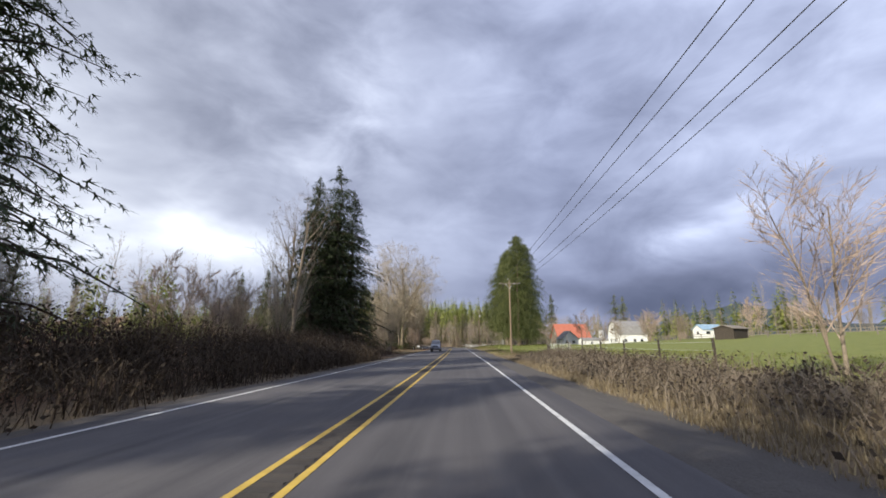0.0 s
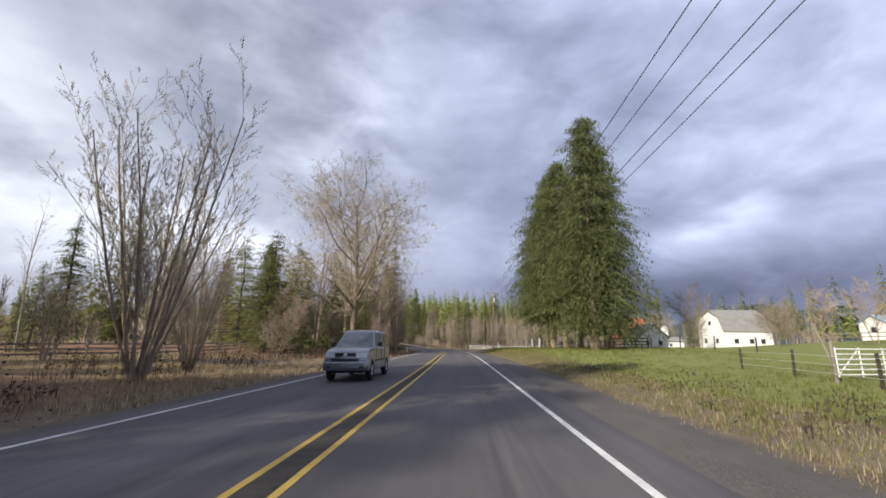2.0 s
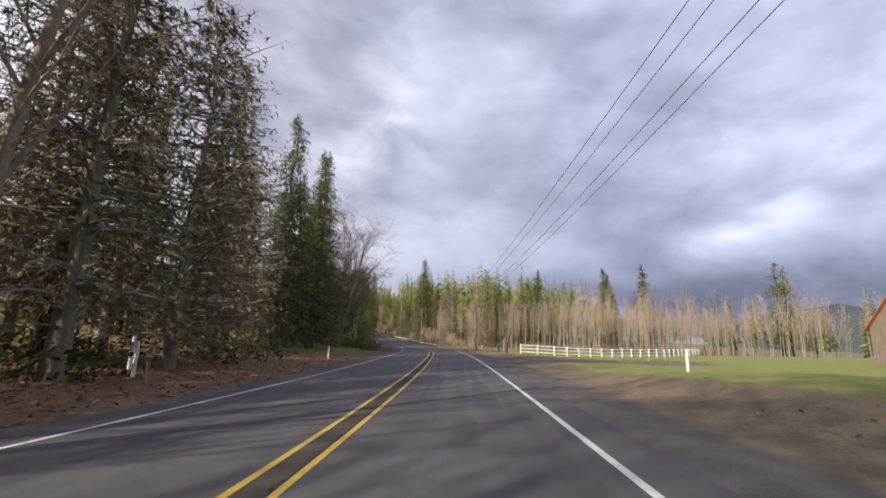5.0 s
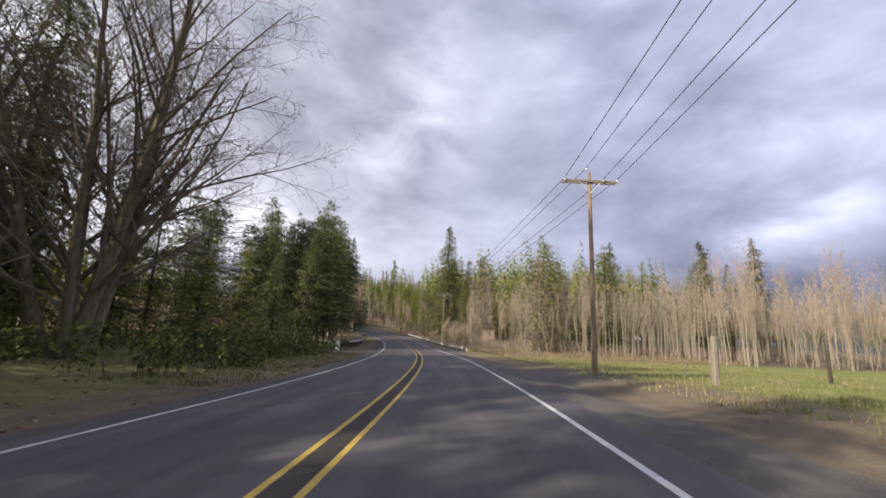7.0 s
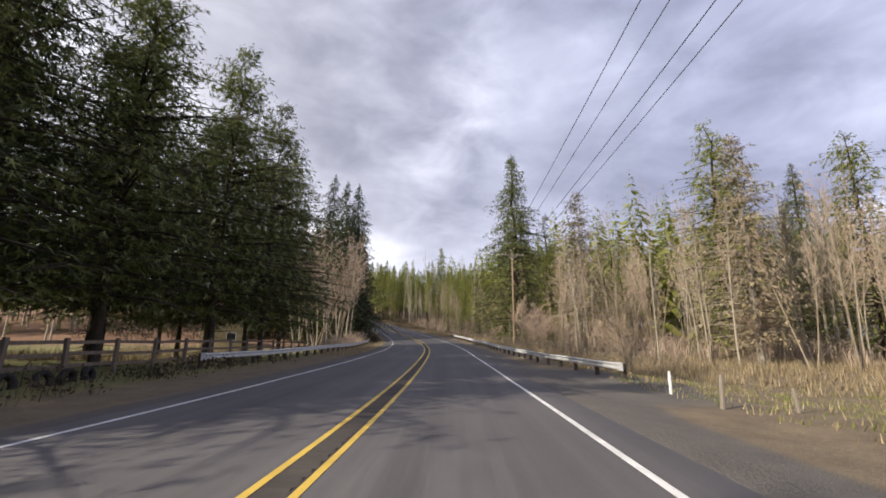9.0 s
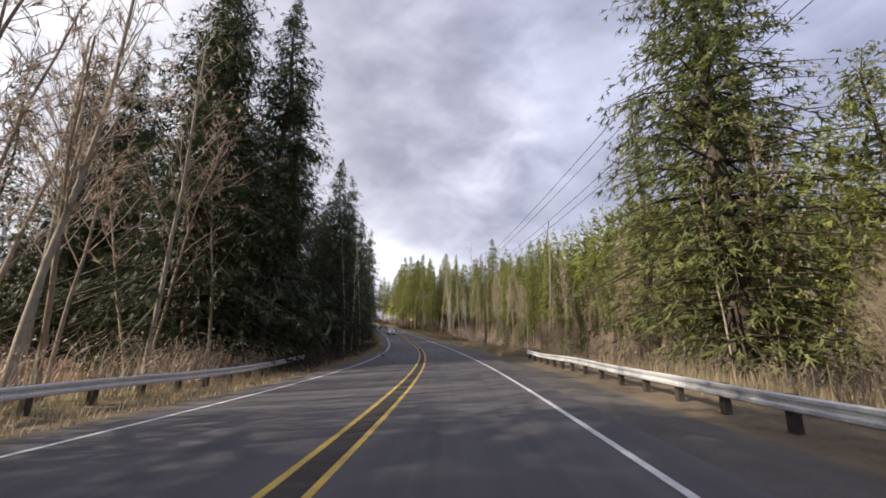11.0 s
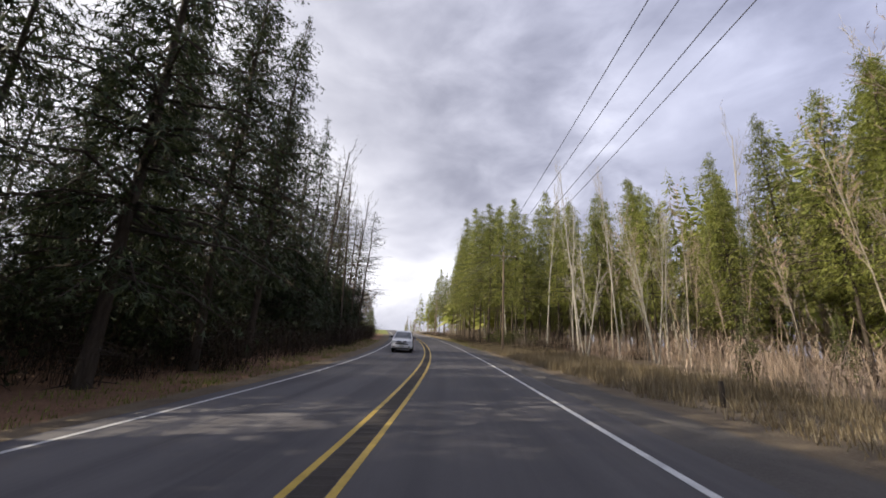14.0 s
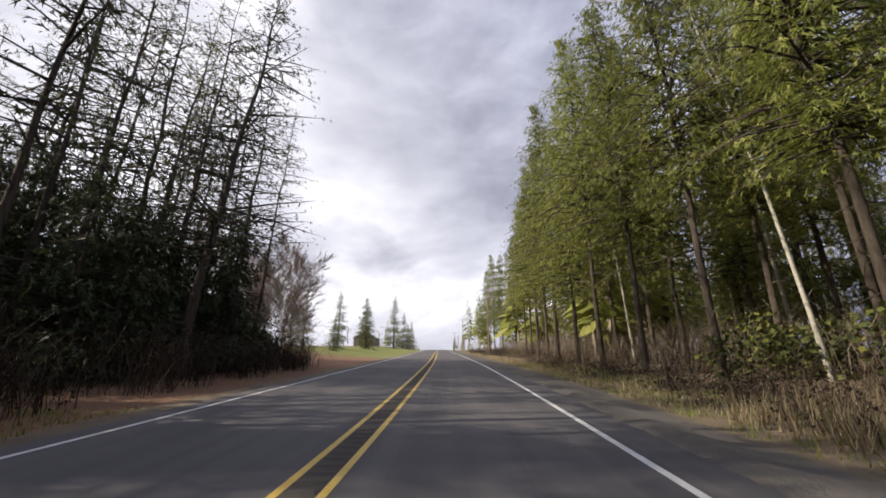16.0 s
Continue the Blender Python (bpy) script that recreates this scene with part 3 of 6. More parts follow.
def fir(seed, h, clear, radius, whorls, arms, sprays, droop=0.35, spray=0.75, lean=0.0, gaps=0.08, needle=None, bark=None, trunk_r=None, ragged_top=0.25, shape=0.8, stubs=0, fine_sprays=1, fan=0.26, hang=0.0, lumps=0.34):
    """A conifer: straight tapered trunk and whorls of drooping limbs hung with needle sprays. Returns trunk and crown meshes."""
    R = random.Random(seed)
    tv, tf, cv, cf = [], [], [], []
    trunk_r = trunk_r or h * 0.012 + 0.06
    n = 10
    wob = [Vector((R.uniform(-1, 1), R.uniform(-1, 1), 0)) * 0.012 * h * (k / n) for k in range(n + 1)]
    axis = [Vector((lean * h * (k / n) ** 1.3, 0, h * k / n)) + wob[k] for k in range(n + 1)]
    axis[0].z = -0.4
    radii = [trunk_r * (1.0 - 0.93 * (k / n)) * (1.25 if k == 0 else 1) for k in range(n + 1)]
    tube(tv, tf, axis, radii, 8)

    def spine(z):
        k = min(max(z / h * n, 0), n - 1e-4)
        i = int(k)
        return axis[i].lerp(axis[i + 1], k - i)

    for k in range(stubs):
        z = R.uniform(0.05, 0.9) * clear
        an = R.uniform(0, 2 * math.pi)
        ln = R.uniform(0.4, 1.6)
        p = spine(z)
        tube(tv, tf, [p, p + Vector((math.cos(an) * ln, math.sin(an) * ln, R.uniform(-0.4, 0.1)))], [0.035, 0.01], 3)
    for k in range(whorls):
        u = (k + R.uniform(-1.1, 1.1)) / whorls
        u = min(max(u, 0.0), 0.995)
        z = clear + (h - clear) * u
        reach = radius * min(1.0, (1 - u) ** shape * 1.05 + 0.03) * (0.55 + 0.45 * min(1.0, u * 7 + 0.35))
        for a in range(arms):
            if R.random() < gaps:
                continue
            an = 2 * math.pi * (a + R.uniform(-0.4, 0.4)) / arms + k * 2.4
            lump = noise.noise((1.3 * math.cos(an) + seed, 1.3 * math.sin(an), z * 0.33)) + 0.6 * noise.noise((2.6 * math.cos(an), 2.6 * math.sin(an) + seed, z * 0.8))
            ln = reach * R.uniform(1 - ragged_top * 1.2, 1 + ragged_top * 0.8) * min(1.28, max(0.3, 1 + lumps * 1.5 * lump))
            out = Vector((math.cos(an), math.sin(an), 0))
            side = Vector((-out.y, out.x, 0))
            rise = R.uniform(0.0, 0.42) * (0.4 + u)
            root = spine(min(max(z + R.gauss(0, 0.25), 0.3), h * 0.995))

            def limb(w):
                return root + out * (ln * w) + Vector((0, 0, ln * (rise * w - droop * w * w * 1.5)))

            if ln > 0.5:
                stout = ln > radius * 0.5 and not hang
                tube(tv if stout else cv, tf if stout else cf, [limb(0), limb(0.5), limb(0.95)], [(0.012 * ln + 0.012) * (0.5 if hang else 1.0), (0.008 * ln + 0.008) * (0.5 if hang else 1.0), 0.005], 3)
            m = max(3, int(sprays * (0.35 + 0.65 * ln / radius)))
            for j in range(m):
                w = 0.16 + 0.84 * (j + R.random()) / m
                sd = R.choice((-1, 1))
                off = R.uniform(0.0, 1.0) * fan * ln * (1.15 - w)
                p = limb(w) + side * (sd * off) + Vector((0, 0, -0.35 * off + R.gauss(0, 0.20) - hang * R.random()))
                sl = spray * R.uniform(0.5, 1.15) * (1.15 - 0.5 * w) * min(1.0, 0.35 + ln * 0.35)
                d = (out * R.uniform(-0.25, 0.9) + side * sd * R.uniform(0.1, 1.0) + Vector((0, 0, R.uniform(-0.95, 0.3) - droop * 0.5 - hang))).normalized()
                up = Vector((0, 0, 1)) + side * R.uniform(-1.0, 1.0) + out * R.uniform(-0.8, 0.9)
                wd = d.cross(up).normalized()
                b = len(cv)
                sag = Vector((0, 0, -0.14 * sl))
                if fine_sprays:
                    t1, t2 = p + d * (sl * 0.15), p + d * (sl * 0.42)
                    cv.extend((p + wd * (0.07 * sl), p - wd * (0.07 * sl), p + d * sl + sag))
                    cv.extend((t1, t1 + d * (0.26 * sl), t1 + d * (sl * 0.56) + wd * (sl * 0.34) + sag * 0.7))
                    cv.extend((t1 + d * (0.24 * sl), t1, t1 + d * (sl * 0.56) - wd * (sl * 0.34) + sag * 0.7))
                    if fine_sprays == 2:
                        cv.extend((t2, t2 + d * (0.2 * sl), t2 + d * (sl * 0.44) + wd * (sl * 0.24) + sag))
                        cv.extend((t2 + d * (0.18 * sl), t2, t2 + d * (sl * 0.44) - wd * (sl * 0.24) + sag))
                    cf.extend((b + 3 * g, b + 3 * g + 1, b + 3 * g + 2) for g in range(5 if fine_sprays == 2 else 3))
                else:
                    wq = wd * (sl * R.uniform(0.12, 0.22))
                    mid_p = p + d * (sl * 0.45)
                    cv.extend((p, mid_p + wq, p + d * sl + sag, mid_p - wq))
                    cf.append((b, b + 1, b + 2, b + 3))
    return mesh_of("trunk", tv, tf, bark or BARK_DARK, True), mesh_of("crown", cv, cf, needle or NEEDLE)


def bare(seed, h, fork, spread, stems=1, levels=4, kids=(5, 5, 5, 4), bark=None, twig=None, trunk_r=None, up=0.25, wiggle=0.12, lean=0.0, ratio=0.62, apex=True, thick=0.55, haze=0, length=0.72, hw=0.011):
    """A leafless broadleaf: stems that fork into ever finer limbs and twigs. Returns trunk and crown meshes."""
    R = random.Random(seed)
    tv, tf, cv, cf = [], [], [], []
    trunk_r = trunk_r or h * 0.018 + 0.05
    sides = (8, 5, 3, 3, 3)

    def grow(p, d, ln, r, lv):
        seg = (7, 5, 3, 2, 2)[lv]
        pts, dd = [p.copy()], d.copy()
        for k in range(seg):
            dd = (dd + Vector((R.uniform(-1, 1), R.uniform(-1, 1), R.uniform(-0.6, 0.8))) * (wiggle * (0.4 if lv == 0 else 1.0)) + Vector((0, 0, up * (0.25 if lv == 0 else 0.5)))).normalized()
            pts.append(pts[-1] + dd * (ln / seg))
        tip = r * (0.3 if lv == 0 else 0.25)
        radii = [max(0.006, r + (tip - r) * (k / seg) ** 0.9) for k in range(seg + 1)]
        if lv == 0:
            radii[0] *= 1.35
        tube(*((tv, tf) if lv < (min(2, levels) if stems == 1 else 1) else (cv, cf)), pts, radii, sides[lv])
        if lv >= levels:
            for _ in range(haze):
                w = R.uniform(0.1, 1.0)
                i = min(int(w * seg), seg - 1)
                a = pts[i].lerp(pts[i + 1], w * seg - i)
                dv = (dd + Vector((R.uniform(-1, 1), R.uniform(-1, 1), R.uniform(-0.5, 0.9))) * 0.8).normalized() * ln * R.uniform(0.4, 0.9)
                sd = dv.orthogonal().normalized() * hw
                b = len(cv)
                cv.extend((a - sd, a + sd, a + dv))
                cf.append((b, b + 1, b + 2))
            return
        m = kids[lv] + R.randint(-1, 1)
        lo = fork if lv == 0 else 0.22
        for k in range(m):
            w = lo + (1 - lo) * (k + R.uniform(0.1, 0.9)) / m
            if apex and k == m - 1:
                w = 0.985
            x = w * seg
            i = min(int(x), seg - 1)
            q = pts[i].lerp(pts[i + 1], x - i)
            ax = (pts[i + 1] - pts[i]).normalized()
            o = ax.orthogonal().normalized()
            o.rotate(Matrix.Rotation(R.uniform(0, 2 * math.pi) + k * 2.4, 3, ax))
            ang = spread * R.uniform(0.6, 1.25) * (0.75 if lv == 0 else 1.0)
            nd_ = (ax * math.cos(ang) + o * math.sin(ang)).normalized()
            rr = radii[i] * R.uniform(0.7, 1.0) * thick * 1.35
            grow(q, nd_, ln * ratio * R.uniform(0.7, 1.15) * (1.12 - 0.45 * w if lv == 0 else 1.1 - 0.5 * w), max(0.007, rr), lv + 1)

    for k in range(stems):
        an = 2 * math.pi * k / stems + R.uniform(-0.4, 0.4)
        sp = 0.0 if stems == 1 else R.uniform(0.08, 0.34)
        d = Vector((math.cos(an) * sp + lean, math.sin(an) * sp, 1)).normalized()
        base = Vector((math.cos(an), math.sin(an), 0)) * (0 if stems == 1 else trunk_r * 1.6) + Vector((0, 0, -0.3))
        grow(base, d, h * (length if stems == 1 else R.uniform(0.7, 1.0) * length), trunk_r * (1 if stems == 1 else R.uniform(0.5, 0.8)), 0)
    return mesh_of("trunk", tv, tf, bark or BARK_GREY, True), mesh_of("crown", cv, cf, twig or bark or BARK_GREY)


def plant(name, meshes, s, q, k=1.0, turn=0.0, label="", group="", category="tree", wide=1.0, dz=0.0):
    """Set a tree on the land. k scales it, wide its girth."""
    e = new(name)
    e.empty_display_size = 0.5
    e.matrix_world = Matrix.LocRotScale(at(s, q, dz), Euler((0, 0, radians(turn))), (k * wide, k * wide, k))
    part("trunk", meshes[0], e)
    part("crown", meshes[1], e)
    return tagged(e, label, category, group)


FIR = [fir(11, 28, 1.6, 5.0, 54, 8, 30, 0.30, 0.68, ragged_top=0.3, gaps=0.12), fir(12, 27, 2.2, 4.6, 52, 8, 28, 0.34, 0.68, ragged_top=0.35, gaps=0.14)]
CEDAR = [fir(21, 31, 3.2, 6.8, 72, 8, 66, 0.34, 0.55, bark=BARK_TAN, hang=0.45, lumps=0.34, needle=NEEDLE_CEDAR, gaps=0.06, shape=0.56, stubs=10, trunk_r=0.4, ragged_top=0.28, fine_sprays=2, fan=0.34), fir(22, 29, 6.4, 6.6, 70, 8, 66, 0.34, 0.55, bark=BARK_TAN, hang=0.45, lumps=0.34, needle=NEEDLE_CEDAR, gaps=0.06, shape=0.5, stubs=10, trunk_r=0.36, ragged_top=0.28, fine_sprays=2, fan=0.34)]
SPRUCE = [fir(31, 26, 1.0, 5.4, 54, 7, 36, 0.32, 0.72, needle=NEEDLE_SHADE, gaps=0.12, ragged_top=0.35, stubs=8), fir(32, 24, 1.8, 5.2, 50, 7, 34, 0.32, 0.72, needle=NEEDLE_SHADE, gaps=0.2, ragged_top=0.4, stubs=10)]
SHADY = [fir(44, 31, 6.0, 5.0, 48, 7, 30, 0.30, 0.66, gaps=0.22, ragged_top=0.4, stubs=40, trunk_r=0.26, needle=NEEDLE_SHADE), fir(58, 33, 9.0, 4.4, 44, 6, 28, 0.34, 0.66, gaps=0.28, ragged_top=0.45, stubs=50, trunk_r=0.24, needle=NEEDLE_SHADE), fir(59, 29, 3.0, 5.0, 50, 7, 30, 0.30, 0.66, gaps=0.2, ragged_top=0.4, stubs=30, trunk_r=0.24, needle=NEEDLE_SHADE)]
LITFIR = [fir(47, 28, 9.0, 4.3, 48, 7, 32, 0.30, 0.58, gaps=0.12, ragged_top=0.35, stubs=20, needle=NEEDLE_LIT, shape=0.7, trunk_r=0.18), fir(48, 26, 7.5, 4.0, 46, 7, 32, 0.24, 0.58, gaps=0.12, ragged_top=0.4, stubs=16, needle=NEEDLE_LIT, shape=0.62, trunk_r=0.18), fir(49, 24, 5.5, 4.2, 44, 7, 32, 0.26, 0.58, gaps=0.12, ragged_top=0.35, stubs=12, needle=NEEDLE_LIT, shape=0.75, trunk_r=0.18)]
OLIVE = [fir(53, 24, 2.5, 5.2, 44, 7, 20, 0.26, 0.75, gaps=0.2, ragged_top=0.4, needle=NEEDLE_OLIVE, shape=0.55, stubs=10), fir(54, 21, 1.5, 5.0, 42, 7, 20, 0.22, 0.75, gaps=0.2, ragged_top=0.45, needle=NEEDLE_LIT, shape=0.6, stubs=10)]
LARCH = [fir(55, 24, 2.0, 4.6, 48, 8, 16, 0.12, 0.7, gaps=0.12, ragged_top=0.35, needle=TWIG_TAN, shape=0.6, stubs=16, bark=BARK_GREY), fir(56, 20, 1.5, 5.0, 44, 8, 16, 0.06, 0.7, gaps=0.15, ragged_top=0.4, needle=TWIG_TAN, shape=0.5, stubs=16, bark=BARK_GREY)]
PINE = [fir(45, 23, 3.6, 5.6, 38, 7, 40, 0.16, 0.62, gaps=0.14, ragged_top=0.4, shape=0.72, stubs=10, trunk_r=0.17, needle=NEEDLE), fir(46, 21, 3.6, 5.8, 36, 7, 40, 0.20, 0.62, gaps=0.15, ragged_top=0.4, shape=0.68, stubs=10, needle=NEEDLE_SHADE, trunk_r=0.16)]
SPARSE = [fir(51, 25, 5.0, 4.6, 34, 6, 13, 0.04, 0.55, lean=0.09, gaps=0.2, ragged_top=0.3, needle=NEEDLE_SHADE, stubs=40, shape=0.5, trunk_r=0.26), fir(52, 24, 8.0, 3.2, 26, 5, 10, 0.10, 0.55, lean=0.03, gaps=0.3, ragged_top=0.45, needle=NEEDLE_SHADE, stubs=50, shape=0.6, trunk_r=0.17), fir(57, 26, 9.0, 3.0, 26, 5, 10, 0.08, 0.55, lean=0.04, gaps=0.32, ragged_top=0.5, needle=NEEDLE_OLIVE, stubs=50, shape=0.5, trunk_r=0.16)]
DUSKY = [fir(63, 12, 0.3, 3.6, 26, 7, 12, 0.20, 0.9, ragged_top=0.4, needle=NEEDLE_SHADE), fir(64, 10, 0.2, 3.4, 24, 7, 12, 0.18, 0.9, ragged_top=0.45, needle=NEEDLE_SHADE)]
YOUNG = [fir(61, 13, 0.4, 3.2, 30, 7, 16, 0.20, 0.7, ragged_top=0.35), fir(62, 11, 0.4, 3.0, 28, 7, 16, 0.22, 0.7, ragged_top=0.35)]
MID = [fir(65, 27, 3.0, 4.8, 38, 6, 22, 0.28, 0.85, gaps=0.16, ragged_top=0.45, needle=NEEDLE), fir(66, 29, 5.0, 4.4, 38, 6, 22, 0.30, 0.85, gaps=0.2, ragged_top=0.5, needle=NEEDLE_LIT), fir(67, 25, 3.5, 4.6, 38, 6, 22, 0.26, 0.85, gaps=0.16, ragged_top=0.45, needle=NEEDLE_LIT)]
MAPLE = [bare(71, 27, 0.2, 1.15, 1, 4, (24, 11, 7, 4), BARK_MOSS, TWIG_PALE, trunk_r=0.36, up=0.08, wiggle=0.17, ratio=0.56, thick=0.46, haze=6, length=0.82, hw=0.010), bare(72, 26, 0.2, 0.85, 1, 4, (12, 7, 5, 3), BARK_BROWN, trunk_r=0.38, up=0.14, wiggle=0.14, ratio=0.46, thick=0.38, haze=3, length=0.85)]
CLUMP = [bare(81, 19, 0.15, 0.5, 13, 3, (11, 7, 5), BARK_BROWN, TWIG_PALE, trunk_r=0.12, up=0.14, wiggle=0.10, ratio=0.34, thick=0.40, haze=3, length=0.85), bare(82, 27, 0.14, 0.95, 7, 4, (16, 8, 7, 3), BARK_MOSS, TWIG_DULL, trunk_r=0.42, up=0.06, wiggle=0.14, ratio=0.50, thick=0.40, haze=1, length=0.85)]
ALDER = [bare(91, 18, 0.36, 0.75, 1, 2, (20, 4), BARK_ALDER, BARK_RED, trunk_r=0.105, up=0.10, ratio=0.24, thick=0.33, haze=9, length=0.95, hw=0.014), bare(92, 17, 0.40, 0.7, 1, 2, (20, 4), BARK_ALDER, BARK_RED, trunk_r=0.09, up=0.10, ratio=0.26, thick=0.33, haze=9, length=0.95, hw=0.014), bare(93, 18, 0.34, 0.7, 2, 2, (13, 4), BARK_BROWN, BARK_RED, trunk_r=0.11, up=0.14, ratio=0.28, thick=0.33, haze=9, length=0.9, hw=0.014)]
BIRCH = [bare(101, 25, 0.5, 0.55, 1, 3, (12, 6, 4), BARK_PALE, BARK_PALE, trunk_r=0.125, up=0.10, ratio=0.24, thick=0.33, haze=4, length=0.95), bare(102, 23, 0.45, 0.5, 1, 3, (12, 6, 4), BARK_PALE, BARK_PALE, trunk_r=0.11, up=0.10, ratio=0.26, lean=-0.04, thick=0.33, haze=4, length=0.95), bare(103, 15, 0.3, 0.6, 3, 3, (9, 6, 5), BARK_PALE, BARK_PALE, trunk_r=0.12, up=0.08, ratio=0.36, thick=0.4, haze=4, length=0.9), bare(104, 25, 0.5, 0.5, 1, 3, (12, 6, 4), BARK_DARK, trunk_r=0.19, up=0.10, ratio=0.24, thick=0.33, haze=4, length=0.95)]
DEAD = [bare(121, 30, 0.45, 1.0, 1, 2, (9, 3), BARK_DARK, trunk_r=0.26, up=0.06, wiggle=0.2, ratio=0.16, thick=0.3, length=0.95, lean=-0.06), bare(122, 27, 0.5, 0.8, 1, 2, (7, 3), BARK_PALE, trunk_r=0.22, up=0.06, wiggle=0.16, ratio=0.15, thick=0.3, length=0.95)]
SMALL = [bare(111, 9, 0.2, 0.75, 2, 2, (12, 9), BARK_BROWN, BARK_RED, trunk_r=0.11, up=0.08, wiggle=0.18, thick=0.4, ratio=0.5, haze=12, hw=0.014), bare(112, 8, 0.12, 0.85, 4, 2, (11, 8), BARK_BROWN, trunk_r=0.10, up=0.08, wiggle=0.22, thick=0.4, haze=6)]

G_FIR, G_ALDER = "conifers along the road", "bare alders behind the meadow"
L_FIR, L_DARK, L_CED, L_TALL = "tall green fir with drooping needled limbs", "dark dense spruce standing in shade", "big sunlit cedar with bare lower trunk", "tall fir with bare lower trunk and thin crown"
L_MAPLE, L_ALD, L_BIR, L_SP = "large leafless maple with mossy grey limbs", "slender leafless alder with reddish twigs", "tall leafless birch with pale bark", "sparse leaning conifer with thin ragged limbs"
L_PINE, L_YOUNG, L_SMALL = "spreading dark pine above the board fence", "young bushy green fir at the roadside", "small leafless tree with tangled grey twigs"


def plants(name, kinds, rows, label, group="", wide=1.0):
    for n, (i, s, q, k) in enumerate(rows):
        plant(name, kinds[i], s, q, k, (n * 137 + s * 7) % 360, label, group, wide=wide)


def band(name, kinds, s0, s1, q0, q1, n, k0, k1, label, group="", seed=1):
    """n trees at random over a stretch of land."""
    R = random.Random(seed)
    for _ in range(n):
        plant(name, R.choice(kinds), R.uniform(s0, s1), R.uniform(q0, q1), R.uniform(k0, k1), R.uniform(0, 360), label, group, wide=R.uniform(0.85, 1.1))


# left of the road, from the start onward
L_OLIVE, L_LARCH = "ragged olive-green conifer among bare trees", "leafless larch with dense tan twigs"
# the first four spruces are unseen, added to shade the road's start
plants("spruce_tree", SPRUCE, ((1, -6, -16, 0.9), (0, -18, -15, 0.95), (1, -30, -17, 1.0), (0, 1, -20, 0.8), (1, 57.5, -15.4, 1.1), (0, 61, -14.2, 0.92), (1, 63.5, -17.5, 0.95), (0, 59, -19, 0.98), (1, 54.5, -18, 0.9), (0, 60, -16.5, 0.8), (1, 66, -19, 0.8)), L_DARK, G_FIR, wide=1.2)
# outsize firs added beyond the view's edge, casting shade over verge and spruces
plants("fir_tree", FIR, ((0, -25, -30, 1.1), (1, -14, -32, 1.1), (0, -4, -30, 1.15), (1, 5, -31, 1.2), (0, -34, -28, 1.1), (1, 14, -35, 1.3), (0, 22, -39, 1.4), (1, 30, -44, 1.5), (0, 16, -46, 1.45), (1, 8, -42, 1.4), (0, 24, -52, 1.5), (1, 38, -53, 1.55), (0, 10, -60, 1.6), (1, 22, -66, 1.6), (0, 34, -76, 1.6), (1, 46, -78, 1.6), (0, -2, -56, 1.5), (0, 46, -63, 1.6), (1, 34, -62, 1.6)), "tall fir added out of view to shade the road's start", G_FIR, wide=1.1)
plants("fir_tree", SPRUCE, ((0, 13.4, -18.4, 1.12), (1, 9, -21, 0.95)), L_TALL, G_FIR, wide=1.1)
plants("olive_fir", OLIVE, ((0, 150, -24, 0.85), (1, 147, -33, 0.8), (0, 158, -32, 0.9), (1, 149, -18.5, 0.8), (1, 136, -27, 0.9), (0, 171, -19, 0.9), (1, 143, -15.5, 0.55)), L_OLIVE, G_FIR)
plants("larch_tree", LARCH, ((0, 165, -12.5, 1.1), (1, 172, -13, 1.1), (0, 179, -15, 0.95), (1, 187, -17, 0.9), (0, 168, -18, 1.0), (1, 158, -13.5, 0.85), (1, 152, -14, 0.7), (0, 176, -20, 1.0)), L_LARCH)
plants("fir_tree", FIR, ((0, 118, -25, 0.52), (0, 141, -62, 0.92), (1, 150, -59, 0.85), (0, 158, -64, 0.8), (1, 133, -67, 0.85)), "broad open-grown green fir in the field", G_FIR, wide=1.35)
plants("olive_fir", OLIVE, ((1, 112, -22, 0.62), (0, 120, -25, 0.72), (0, 137, -33, 0.8), (1, 125, -32, 0.8)), L_OLIVE, G_FIR, wide=1.25)
plant("bare_tree", SMALL[1], 262.4, 12.4, 0.36, 40, "small leafless sapling standing alone in the meadow")
plant("maple_tree", MAPLE[0], 126.5, -14.4, 1.1, 0, L_MAPLE, wide=1.22)
plants("maple_tree", MAPLE, ((1, 157, -20, 1.0), (1, 161, -20, 1.15), (1, 134, -16, 0.75), (1, 146, -13.5, 0.75), (1, 154, -12, 0.8), (1, 160, -11, 0.75), (1, 138, -24, 0.8), (1, 142, -19, 0.85), (1, 151, -27, 0.9)), "tall leafless maple with brown-grey limbs")
plants("maple_tree", (MAPLE[1], CLUMP[0]), ((0, 51, -18.6, 0.74), (1, 47.5, -18.5, 0.62), (0, 54, -21, 0.7), (1, 44, -22, 0.45)), "leafless maple with dark spreading limbs", wide=1.1)
plants("maple_clump", CLUMP, ((0, 76.8, -11.0, 0.72), (0, 84, -13.5, 0.55)), "leafless many-stemmed maple clump beside the ditch", wide=1.35)
plant("maple_clump", CLUMP[1], 229.8, -17.4, 1.0, 0, "large leafless many-stemmed maple on the bank", wide=1.15)
plants("bare_tree", SMALL, ((0, 26, -17, 0.8), (1, 34, -16, 0.8), (0, 42, -22, 1.0), (1, 16, -19, 0.9), (0, 90, -20, 0.8), (1, 104, -17, 0.7), (0, 112, -20, 1.0), (1, 128, -18, 1.0), (0, 143, -11, 0.8), (1, 90, -28, 1.0), (0, 70, -26, 1.0), (1, 132, -12, 0.7), (0, 138, -13, 0.9)), L_SMALL)
